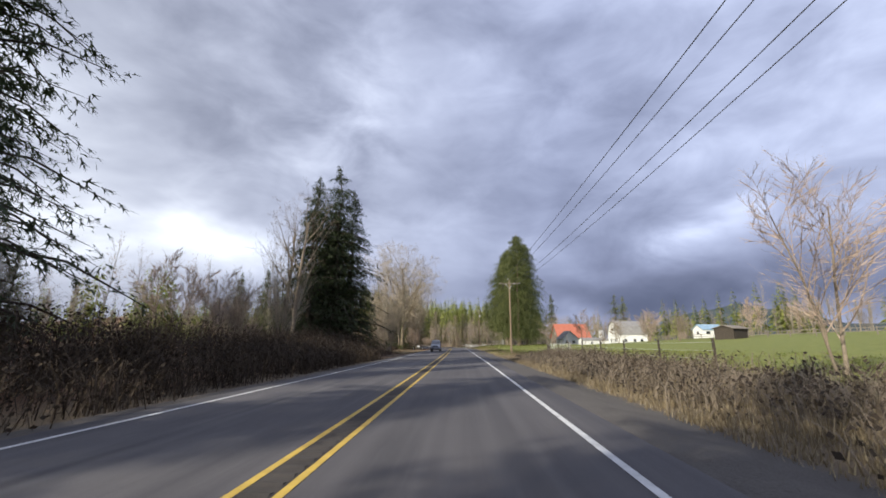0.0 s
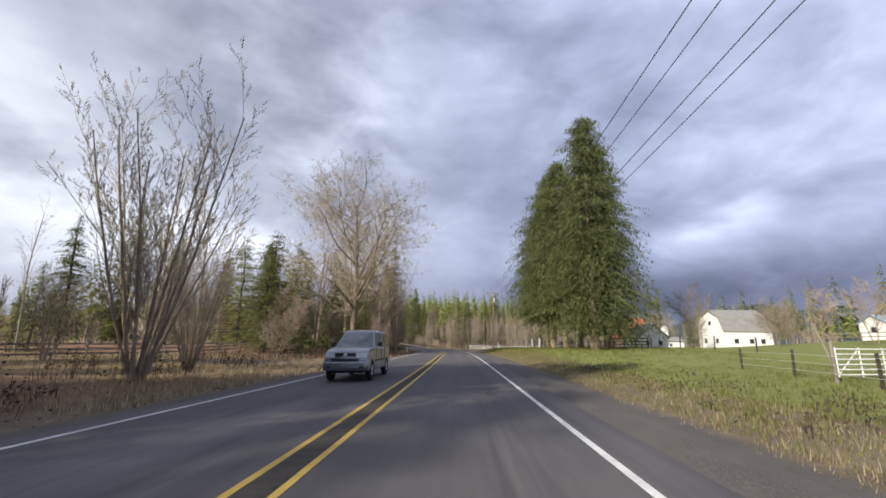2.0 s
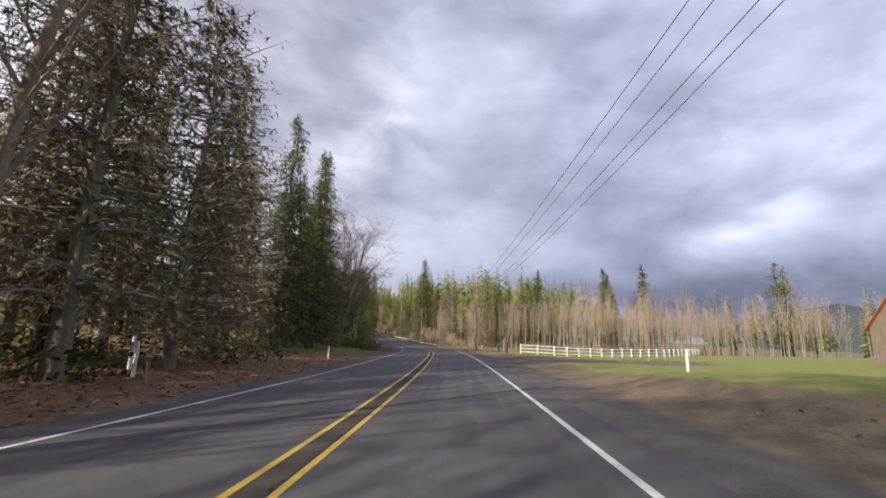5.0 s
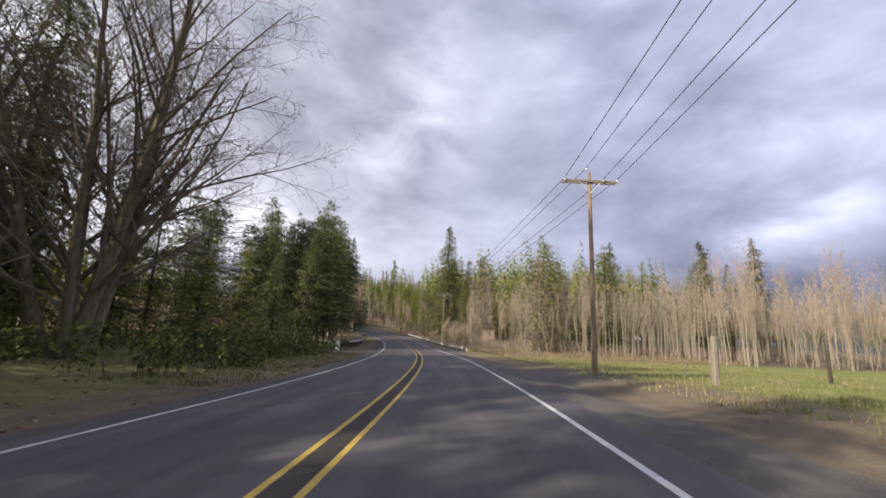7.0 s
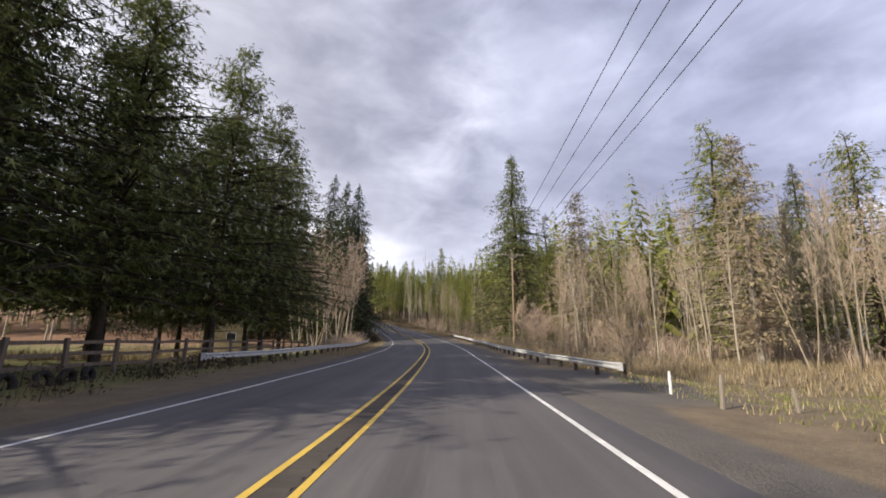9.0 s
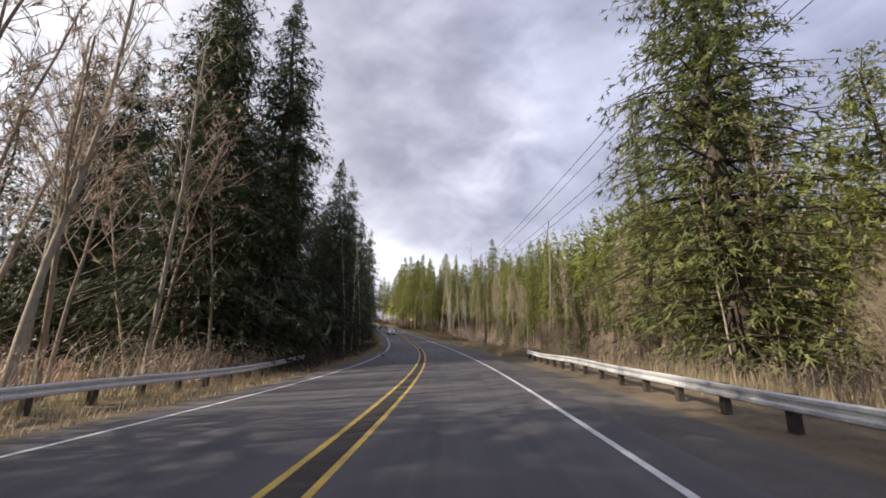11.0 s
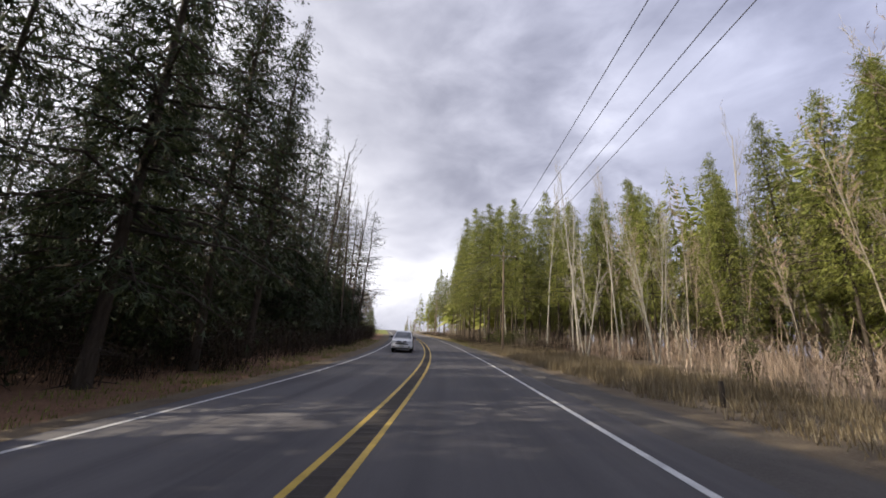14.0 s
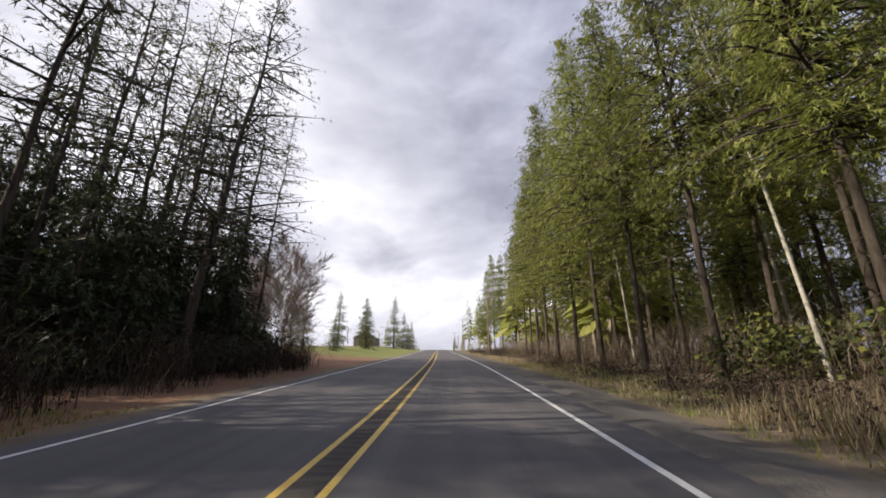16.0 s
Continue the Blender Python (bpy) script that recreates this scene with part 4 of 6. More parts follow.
band("bare_tree", SMALL + ALDER, 20, 170, -75, -30, 50, 0.6, 1.0, L_SMALL, seed=5)
band("young_fir", YOUNG, 30, 140, -80, -36, 12, 0.6, 1.1, L_YOUNG, seed=6)
plants("spruce_tree", (FIR[0], SPRUCE[1]), ((0, 196, -17, 1.0), (1, 203, -18, 0.95), (0, 209, -17, 1.05), (0, 214.5, -18.0, 1.12), (1, 212, -23, 1.0), (0, 204, -27, 1.0), (1, 194, -25, 0.9), (0, 219, -31, 1.0), (1, 188, -22, 0.9), (0, 219, -20, 0.9), (0, 233, -24.5, 1.0)), L_DARK, G_FIR)
plants("olive_fir", OLIVE, ((1, 243, -18, 0.58), (0, 240, -23, 0.6), (1, 236, -27, 0.65), (0, 248, -25, 0.6), (1, 257, -20, 0.55), (0, 251, -30, 0.7)), L_OLIVE, G_FIR)
# firs added at the back so their shadows fall over the drive
plants("fir_tree", SHADY, ((2, 230, -36, 0.95), (0, 238, -38, 0.95), (2, 246, -40, 0.9), (0, 222, -33, 0.95), (2, 254, -42, 0.85)), "tall dark fir added behind the drive to shade it", G_FIR)
plants("young_fir", YOUNG, ((0, 246, -13, 0.75), (1, 250, -14.5, 0.85), (0, 254, -12.5, 0.9)), L_YOUNG, G_FIR)
plants("pine_tree", PINE, ((0, 267, -14, 0.78), (1, 270, -18, 0.9), (0, 274, -14.5, 1.0), (1, 279, -17, 1.05), (0, 284, -15, 1.0), (1, 289, -19, 1.1), (0, 294, -15, 1.1), (1, 299, -18, 1.1), (0, 304, -15.5, 1.15), (1, 309, -19, 1.1),
                           (0, 277, -24, 1.0), (1, 286, -26, 1.0), (0, 297, -25, 1.05), (1, 263, -22, 0.75), (0, 258, -27, 0.75), (1, 306, -26, 1.1), (0, 314, -17, 1.1), (1, 268, -29, 0.9), (0, 281, -20, 0.9), (1, 292, -22, 0.95), (0, 272, -22, 0.85), (1, 302, -22, 1.0)), L_PINE, "pines behind the board fence", wide=1.2)
plants("alder_tree", ALDER, ((0, 318, -12.5, 0.85), (2, 321, -14, 0.9), (1, 324, -12, 0.9), (2, 327, -13.5, 0.95), (0, 330, -11.5, 0.95), (2, 333, -13, 1.0), (1, 336, -11.5, 1.0), (2, 322, -17, 1.0), (0, 328, -18, 1.0), (2, 339, -14, 1.0), (1, 342, -12, 0.9), (2, 325, -15.5, 1.05), (2, 331, -16, 1.1), (0, 337, -17, 1.1), (1, 316, -14, 0.85), (2, 319, -11.5, 0.8), (1, 326, -14, 1.0), (2, 329, -12.5, 1.0), (1, 334, -15, 1.05)), L_ALD, wide=1.4)
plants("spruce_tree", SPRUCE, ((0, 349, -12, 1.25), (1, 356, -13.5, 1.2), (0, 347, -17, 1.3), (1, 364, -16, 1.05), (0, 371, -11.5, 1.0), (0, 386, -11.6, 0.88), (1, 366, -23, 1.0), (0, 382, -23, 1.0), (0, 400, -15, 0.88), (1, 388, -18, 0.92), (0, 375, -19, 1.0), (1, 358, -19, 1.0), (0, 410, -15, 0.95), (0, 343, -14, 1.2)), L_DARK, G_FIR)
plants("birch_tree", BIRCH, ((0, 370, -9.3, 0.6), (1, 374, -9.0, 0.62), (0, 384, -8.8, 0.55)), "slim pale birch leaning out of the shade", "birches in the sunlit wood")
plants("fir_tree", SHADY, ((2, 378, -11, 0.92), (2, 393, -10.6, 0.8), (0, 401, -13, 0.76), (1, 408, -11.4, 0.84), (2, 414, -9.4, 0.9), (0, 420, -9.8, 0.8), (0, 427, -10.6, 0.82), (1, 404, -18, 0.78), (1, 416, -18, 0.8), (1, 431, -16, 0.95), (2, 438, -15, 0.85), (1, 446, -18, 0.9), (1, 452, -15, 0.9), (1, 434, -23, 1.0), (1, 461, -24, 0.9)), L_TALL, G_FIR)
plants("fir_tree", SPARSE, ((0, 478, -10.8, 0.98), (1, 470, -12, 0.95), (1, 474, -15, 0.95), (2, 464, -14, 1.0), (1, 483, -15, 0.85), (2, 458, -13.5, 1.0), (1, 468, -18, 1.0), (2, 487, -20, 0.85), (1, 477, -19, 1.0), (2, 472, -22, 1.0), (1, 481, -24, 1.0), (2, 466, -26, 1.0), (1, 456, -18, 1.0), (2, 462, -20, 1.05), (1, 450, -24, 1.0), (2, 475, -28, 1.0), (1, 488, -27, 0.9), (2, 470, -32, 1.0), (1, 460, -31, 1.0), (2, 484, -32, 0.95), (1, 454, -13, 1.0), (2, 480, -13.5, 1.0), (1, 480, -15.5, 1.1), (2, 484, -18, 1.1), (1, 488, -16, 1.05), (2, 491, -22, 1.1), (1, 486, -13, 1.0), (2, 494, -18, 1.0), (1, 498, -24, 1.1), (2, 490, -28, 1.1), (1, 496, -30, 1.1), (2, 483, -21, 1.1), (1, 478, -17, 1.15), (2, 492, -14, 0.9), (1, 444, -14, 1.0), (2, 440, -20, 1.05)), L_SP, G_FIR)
plants("birch_tree", BIRCH, ((3, 449, -12, 1.0), (3, 460, -11.5, 1.0), (3, 466, -11, 0.95)), "tall leafless tree with thin dark stem")
plants("bare_tree", SMALL, ((0, 492, -13, 1.3), (0, 497, -14, 1.4), (1, 503, -15, 1.0), (0, 489, -18, 1.3), (1, 486, -12.5, 0.8), (0, 500, -19, 1.3)), L_SMALL)
plants("young_fir", YOUNG, ((0, 520, -19, 0.6), (1, 530, -17, 0.5), (0, 545, -20, 0.9), (1, 566, -18, 1.2), (0, 625, -17, 1.6), (1, 600, -24, 1.2), (0, 660, -16, 1.3), (1, 690, -16, 1.3), (0, 720, -16, 1.4), (0, 540, -28, 1.0), (1, 512, -26, 0.8), (1, 505, -20, 0.6)), L_YOUNG, G_FIR)
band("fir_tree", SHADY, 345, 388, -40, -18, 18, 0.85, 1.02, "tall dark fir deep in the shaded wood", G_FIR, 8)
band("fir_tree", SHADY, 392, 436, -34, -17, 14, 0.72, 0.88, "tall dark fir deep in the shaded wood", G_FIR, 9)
# saplings thicken the wood; its shade is put into their needle colour
band("spruce_sapling", DUSKY, 438, 488, -24, -11.5, 84, 0.6, 1.05, "young spruce with shade-darkened needles under the tall trees", "spruce saplings in the shade", 18)
band("spruce_sapling", DUSKY, 400, 452, -22, -12.5, 26, 0.45, 0.9, "young spruce with shade-darkened needles under the tall trees", "spruce saplings in the shade", 15)
band("spruce_sapling", DUSKY, 345, 505, -34, -14, 70, 0.5, 1.1, "young spruce with shade-darkened needles under the tall trees", "spruce saplings in the shade", 13)
band("fir_tree", MID, 185, 225, -60, -28, 12, 0.7, 1.0, L_TALL, G_FIR, 9)
band("olive_fir", OLIVE, 225, 262, -60, -30, 10, 0.5, 0.7, L_OLIVE, G_FIR, 10)
band("larch_tree", LARCH, 140, 190, -60, -35, 10, 0.6, 0.9, L_LARCH, "", 11)

# right of the road: the sunlit row in front of the farm
plants("cedar_tree", CEDAR, ((0, 108, 17.4, 0.94), (1, 117.5, 16.6, 0.93), (1, 124.5, 16.6, 0.95), (1, 129, 18, 0.92), (1, 133, 18.8, 0.92), (1, 140, 19.6, 0.95), (0, 113, 20.5, 0.9), (1, 121, 19.8, 0.88)), L_CED, "cedars in front of the farm", wide=1.04)
plant("bare_tree", SMALL[0], 16, 15.5, 1.05, 0, L_SMALL)
plants("bare_tree", SMALL, ((0, 128, 40, 1.3), (1, 122, 48, 1.0), (0, 112, 52, 1.0), (1, 105, 56, 1.0), (0, 130, 62, 1.2), (1, 140, 66, 1.2), (0, 100, 70, 1.1), (1, 150, 55, 1.0), (0, 90, 75, 1.0)), L_SMALL, "bare trees round the farm")
band("bare_tree", SMALL + ALDER, 100, 230, 75, 150, 36, 0.6, 0.95, L_SMALL, "bare trees round the farm", 12)
# the alder grove and the conifers that stand above it
plants("fir_tree", FIR + MID, ((0, 342, 19, 1.40), (2, 346, 22, 1.05),  (1, 336, 77, 1.4), (0, 337, 119, 1.55), (2, 341, 126, 1.5), (1, 338, 147, 1.75),  (2, 310, 92, 1.0), (2, 352, 30, 1.1), (3, 360, 24, 1.1), (4, 330, 32, 0.75), (2, 325, 60, 0.9), (3, 345, 100, 1.2), (2, 300, 170, 1.6), (3, 305, 185, 1.5)), L_FIR, G_FIR, wide=1.3)
plants("fir_tree", OLIVE, ((1, 314, 38.0, 1.5), (0, 320, 45, 1.1), (1, 312, 55, 1.4), (1, 337, 24, 0.9)), "broad sunlit green fir above the alders", G_FIR, wide=1.1)
plants("larch_tree", LARCH, ((0, 304, 32, 1.0), (0, 331, 27, 1.15)), L_LARCH, wide=1.15)
band("alder_tree", ALDER, 300, 345, 16, 42, 50, 0.75, 1.1, L_ALD, G_ALDER, 20)
band("alder_tree", ALDER, 304, 350, 42, 130, 70, 1.0, 1.3, L_ALD, G_ALDER, 21)
band("alder_tree", ALDER, 290, 306, 30, 62, 16, 0.75, 1.0, L_ALD, G_ALDER, 27)
band("alder_tree", ALDER, 276, 308, 58, 124, 84, 1.1, 1.4, L_ALD, G_ALDER, 22)
band("alder_tree", ALDER, 262, 300, 118, 168, 36, 1.2, 1.5, L_ALD, G_ALDER, 28)
band("bare_tree", SMALL, 292, 334, 13, 40, 22, 0.55, 0.95, "small leafless tree with tan twigs", G_ALDER, 29)
# the sunlit wood on the outside of the last bend
band("alder_tree", ALDER, 350, 450, 18, 42, 62, 0.6, 1.0, L_ALD, G_ALDER, 23)
band("bare_tree", SMALL, 358, 390, 17, 28, 9, 0.5, 0.85, L_SMALL, G_ALDER, 30)
band("birch_tree", BIRCH[:3], 400, 450, 18, 32, 7, 0.5, 0.75, L_BIR, "birches in the sunlit wood", 26)
plants("birch_tree", BIRCH, ((0, 470, 34.9, 1.4), (1, 452, 18, 0.85), (0, 461.5, 18, 1.0), (2, 445, 16.5, 1.0), (0, 449, 17.5, 0.95), (0, 475, 15.5, 0.85), (1, 477, 40, 1.3), (1, 440, 30, 1.1), (0, 430, 34, 1.1), (1, 490, 15, 0.9), (0, 322, 22, 0.55), (0, 466, 24, 1.1), (2, 438, 20, 1.0), (0, 484, 22, 1.0)), L_BIR, "birches in the sunlit wood")
plants("dead_tree", DEAD, ((0, 402, 27, 1.0), (1, 392, 24.5, 0.9)), "tall dead tree with a few broken limbs")
L_LIT = "sunlit yellow-green fir with bare lower trunk"
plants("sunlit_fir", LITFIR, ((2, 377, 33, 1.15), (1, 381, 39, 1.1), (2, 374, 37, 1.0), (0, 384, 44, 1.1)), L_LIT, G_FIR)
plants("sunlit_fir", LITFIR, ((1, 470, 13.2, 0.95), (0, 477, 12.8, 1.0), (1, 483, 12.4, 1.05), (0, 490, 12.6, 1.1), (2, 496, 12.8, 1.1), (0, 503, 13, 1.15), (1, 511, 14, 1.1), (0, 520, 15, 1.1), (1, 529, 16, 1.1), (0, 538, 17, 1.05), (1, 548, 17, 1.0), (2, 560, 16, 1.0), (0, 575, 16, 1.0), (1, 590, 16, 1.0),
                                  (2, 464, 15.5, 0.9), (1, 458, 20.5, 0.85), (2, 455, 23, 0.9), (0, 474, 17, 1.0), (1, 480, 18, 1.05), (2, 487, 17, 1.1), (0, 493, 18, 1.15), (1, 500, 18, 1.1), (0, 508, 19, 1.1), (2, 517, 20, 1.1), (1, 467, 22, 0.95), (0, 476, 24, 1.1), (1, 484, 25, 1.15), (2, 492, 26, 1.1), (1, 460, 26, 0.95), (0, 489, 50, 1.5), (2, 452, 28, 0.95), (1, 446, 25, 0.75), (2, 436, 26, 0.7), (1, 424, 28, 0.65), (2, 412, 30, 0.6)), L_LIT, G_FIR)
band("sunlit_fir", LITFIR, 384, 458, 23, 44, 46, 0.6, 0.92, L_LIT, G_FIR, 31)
band("young_fir", YOUNG, 372, 430, 17, 27, 12, 0.25, 0.5, L_YOUNG, G_FIR, 32)
band("fir_tree", MID[1:], 395, 470, 36, 75, 44, 0.75, 0.98, L_TALL, G_FIR, 24)
band("fir_tree", MID[1:], 470, 560, 26, 55, 44, 0.9, 1.2, L_TALL, G_FIR, 25)
plants("young_fir", YOUNG, ((0, 398, 22, 0.5), (1, 405, 25, 0.55), (0, 418, 24, 0.5), (1, 392, 19, 0.4), (0, 362, 17, 0.4)), L_YOUNG, G_FIR)


def far_woods(name, spots, seed, label, bare_share=0.3):
    """Distant woodland: many small trees in one mesh each for needles and twigs."""
    R = random.Random(seed)
    v, f, v2, f2 = [], [], [], []
    for s, q, h in spots:
        p = at(s, q)
        if R.random() < bare_share:
            hb = h * 0.7
            for k in range(90):
                an, z = R.uniform(0, 6.3), hb * (0.3 + 0.6 * R.random() ** 0.8)
                a = p + Vector((0, 0, z))
                d = Vector((math.cos(an) * 0.13, math.sin(an) * 0.13, 0.17)) * hb * R.uniform(0.4, 1.2)
                b = len(v2)
                w = Vector((-math.sin(an), math.cos(an), 0)) * 0.05
                v2.extend((a + w, a - w, a + d))
                f2.append((b, b + 1, b + 2))
            tube(v2, f2, [p, p + Vector((R.uniform(-0.5, 0.5), R.uniform(-0.5, 0.5), hb))], [0.17, 0.04], 4)
            continue
        r = h * R.uniform(0.14, 0.19)
        clear = h * R.uniform(0.1, 0.3)
        tube(v2, f2, [p, p + Vector((0, 0, h * 0.8))], [0.26, 0.05], 4)
        for k in range(32):
            u = (k + R.random()) / 32
            z = clear + (h - clear) * u
            for a in range(8):
                an = R.uniform(0, 6.283)
                ln = r * (1 - u) ** 0.75 * R.uniform(0.35, 1.25) + 0.2
                o = Vector((math.cos(an), math.sin(an), 0))
                w = Vector((-o.y, o.x, 0)) * ln * R.uniform(0.08, 0.17)
                c0 = p + Vector((0, 0, z + R.uniform(-0.4, 0.6))) + o * ln * 0.25
                dz = -R.uniform(0.1, 0.55) * ln
                b = len(v)
                v.extend((c0, c0 + o * ln * 0.4 + w + Vector((0, 0, dz * 0.7)), c0 + o * ln * 0.75 + Vector((0, 0, dz)), c0 + o * ln * 0.4 - w + Vector((0, 0, dz * 0.3))))
                f.append((b, b + 1, b + 2, b + 3))
    e = new(name)
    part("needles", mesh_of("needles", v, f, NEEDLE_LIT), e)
    part("stems", mesh_of("stems", v2, f2, BARK_ALDER), e)
    return tagged(e, label, "woodland", kind="stuff")


def spots(seed, n, s0, s1, q0, q1, h0, h1):
    R = random.Random(seed)
    return [(R.uniform(s0, s1), R.uniform(q0, q1), R.uniform(h0, h1)) for _ in range(n)]


far_woods("far_woods", spots(12, 330, 300, 362, 40, 168, 20, 28), 36, "leafless alder wood behind the meadow", 1.0)
far_woods("far_woods", spots(15, 170, 356, 470, 34, 62, 5, 11), 38, "brown leafless undergrowth behind the wood's edge", 1.0)
far_woods("far_woods", spots(13, 150, 385, 600, 46, 110, 9, 17), 37, "leafless undergrowth deep in the wood", 0.7)
far_woods("far_woods", spots(1, 460, 350, 480, 46, 168, 32, 46) + spots(2, 60, 470, 700, 16, 60, 22, 30) + spots(3, 60, 560, 700, 50, 165, 20, 30), 31, "mixed fir and alder woodland in the distance", 0.45)
far_woods("far_woods", spots(4, 190, 20, 340, -168, -75, 14, 26) + spots(5, 90, 340, 430, -165, -60, 22, 32) + spots(14, 60, 470, 620, -165, -70, 8, 14), 32, "fir woodland above the roadside bank", 0.45)
far_woods("far_woods", spots(6, 110, 170, 350, 150, 169, 18, 30) + spots(7, 110, -60, 230, 130, 169, 10, 18) + spots(8, 60, 700, 1000, 12, 60, 14, 22) + spots(9, 60, 700, 1000, -60, -14, 12, 20), 33, "hazy woodland along the far side of the fields", 0.7)
far_woods("far_woods", spots(10, 90, -105, -20, -100, -14, 16, 26) + spots(11, 30, -105, -30, 30, 120, 12, 20), 34, "woodland behind the start of the road", 0.3)

# ---- utility poles and lines ----
POLES = [(-25, 10.8, 11.2), (65.2, 9.8, 11.2), (155.0, 11.3, 13.0), (231.3, 9.6, 11.4), (321.6, 12.4, 13.5), (378.0, 9.6, 12.1), (452.5, 9.4, 12.6), (542.0, 10.4, 13.6), (632, 10.6, 13), (722, 10.6, 13)]


def box(v, f, cx, cy, cz, sx, sy, sz):
    b = len(v)
    for dx, dy, dz in ((-1, -1, -1), (1, -1, -1), (1, 1, -1), (-1, 1, -1), (-1, -1, 1), (1, -1, 1), (1, 1, 1), (-1, 1, 1)):
        v.append(Vector((cx + dx * sx / 2, cy + dy * sy / 2, cz + dz * sz / 2)))
    for g in ((0, 3, 2, 1), (4, 5, 6, 7), (0, 1, 5, 4), (1, 2, 6, 5), (2, 3, 7, 6), (3, 0, 4, 7)):
        f.append(tuple(b + i for i in g))


ARM_Z = 0.55          # below the pole's top
WIRE_SPOTS = ((-1.5, -0.42), (-0.2, 0.25), (0.75, -0.42), (1.55, -0.42))


def utility_pole(s, q, h, cutouts=0, double=False):
    e = new("utility_pole")
    e.matrix_world = Matrix.Translation(at(s, q)) @ pose(0, 0, 0, 0, 0, heading(s))
    v, f = [], []
    tube(v, f, [Vector((0, 0, -0.6)), Vector((0.01, 0, h * 0.5)), Vector((0, 0, h))], [0.15, 0.125, 0.10], 12)
    f.append(tuple(range(len(v) - 12, len(v))))
    part("pole", mesh_of("pole", v, f, POLE_WOOD, True), e)
    v, f = [], []
    box(v, f, 0, -0.15, h - ARM_Z, 3.2, 0.09, 0.115)
    part("crossarm", mesh_of("crossarm", v, f, GREY_WOOD), e)
    if double:
        v, f = [], []
        box(v, f, 0, 0.15, h - ARM_Z, 3.2, 0.09, 0.115)
        part("crossarm", mesh_of("crossarm", v, f, GREY_WOOD), e)
    for k in range(cutouts):
        x = (-0.95, 0.4, 0.95)[k]
        v, f = [], []
        tube(v, f, [Vector((x - 0.12, -0.24, h - ARM_Z - 0.75)), Vector((x, -0.24, h - ARM_Z - 0.42)), Vector((x + 0.1, -0.24, h - ARM_Z - 0.1))], [0.05, 0.07, 0.045], 7)
        part("fuse_cutout", mesh_of("fuse_cutout", v, f, PLASTIC, True), e, "dark slanted fuse cutout")
    if cutouts == 3:
        v, f = [], []
        tube(v, f, [Vector((0.27, -0.05, h - 2.6)), Vector((0.27, -0.05, h - 2.5)), Vector((0.27, -0.05, h - 1.75)), Vector((0.27, -0.05, h - 1.68))], [0.15, 0.19, 0.19, 0.1], 14)
        f += [tuple(range(len(v) - 14, len(v))), tuple(range(13, -1, -1))]
        part("transformer", mesh_of("transformer", v, f, SIGN_BACK, True), e, "grey metal transformer can")
    for sx in (-1, 1):
        v, f = [], []
        tube(v, f, [Vector((sx * 0.62, -0.15, h - ARM_Z - 0.05)), Vector((0, -0.13, h - ARM_Z - 0.75))], [0.022, 0.022], 5)
        part("brace", mesh_of("brace", v, f, STEEL), e)
    for x, dz in WIRE_SPOTS:
        v, f = [], []
        z = h + dz - 0.05
        tube(v, f, [Vector((x, -0.15, z - 0.13)), Vector((x, -0.15, z - 0.05)), Vector((x, -0.15, z)), Vector((x, -0.15, z + 0.05))], [0.03, 0.07, 0.055, 0.04], 8)
        part("insulator", mesh_of("insulator", v, f, PORCELAIN, True), e)
    return tagged(e, "weathered wooden utility pole with crossarm and insulators", "utility pole", "utility poles along the road")


for k, row in enumerate(POLES):
    utility_pole(*row, cutouts={1: 2, 2: 3}.get(k, 0), double=k in (3, 5))
for x, dz in WIRE_SPOTS:
    for (s0, q0, h0), (s1, q1, h1) in zip(POLES, POLES[1:]):
        a = at(s0, q0) + Matrix.Rotation(radians(heading(s0)), 3, "Z") @ Vector((x, -0.15, h0 + dz))
        b = at(s1, q1) + Matrix.Rotation(radians(heading(s1)), 3, "Z") @ Vector((x, -0.15, h1 + dz))
        sag = 0.011 * (b - a).length
        pts = [a.lerp(b, k / 24) - Vector((0, 0, 4 * sag * (k / 24) * (1 - k / 24))) for k in range(25)]
        v, f = [], []
        tube(v, f, pts, [0.017] * 25, 4)
        tagged(new("power_line", mesh_of("power_line", v, f, WIRE)), "thin dark overhead power line between poles", "power line", "overhead power lines")

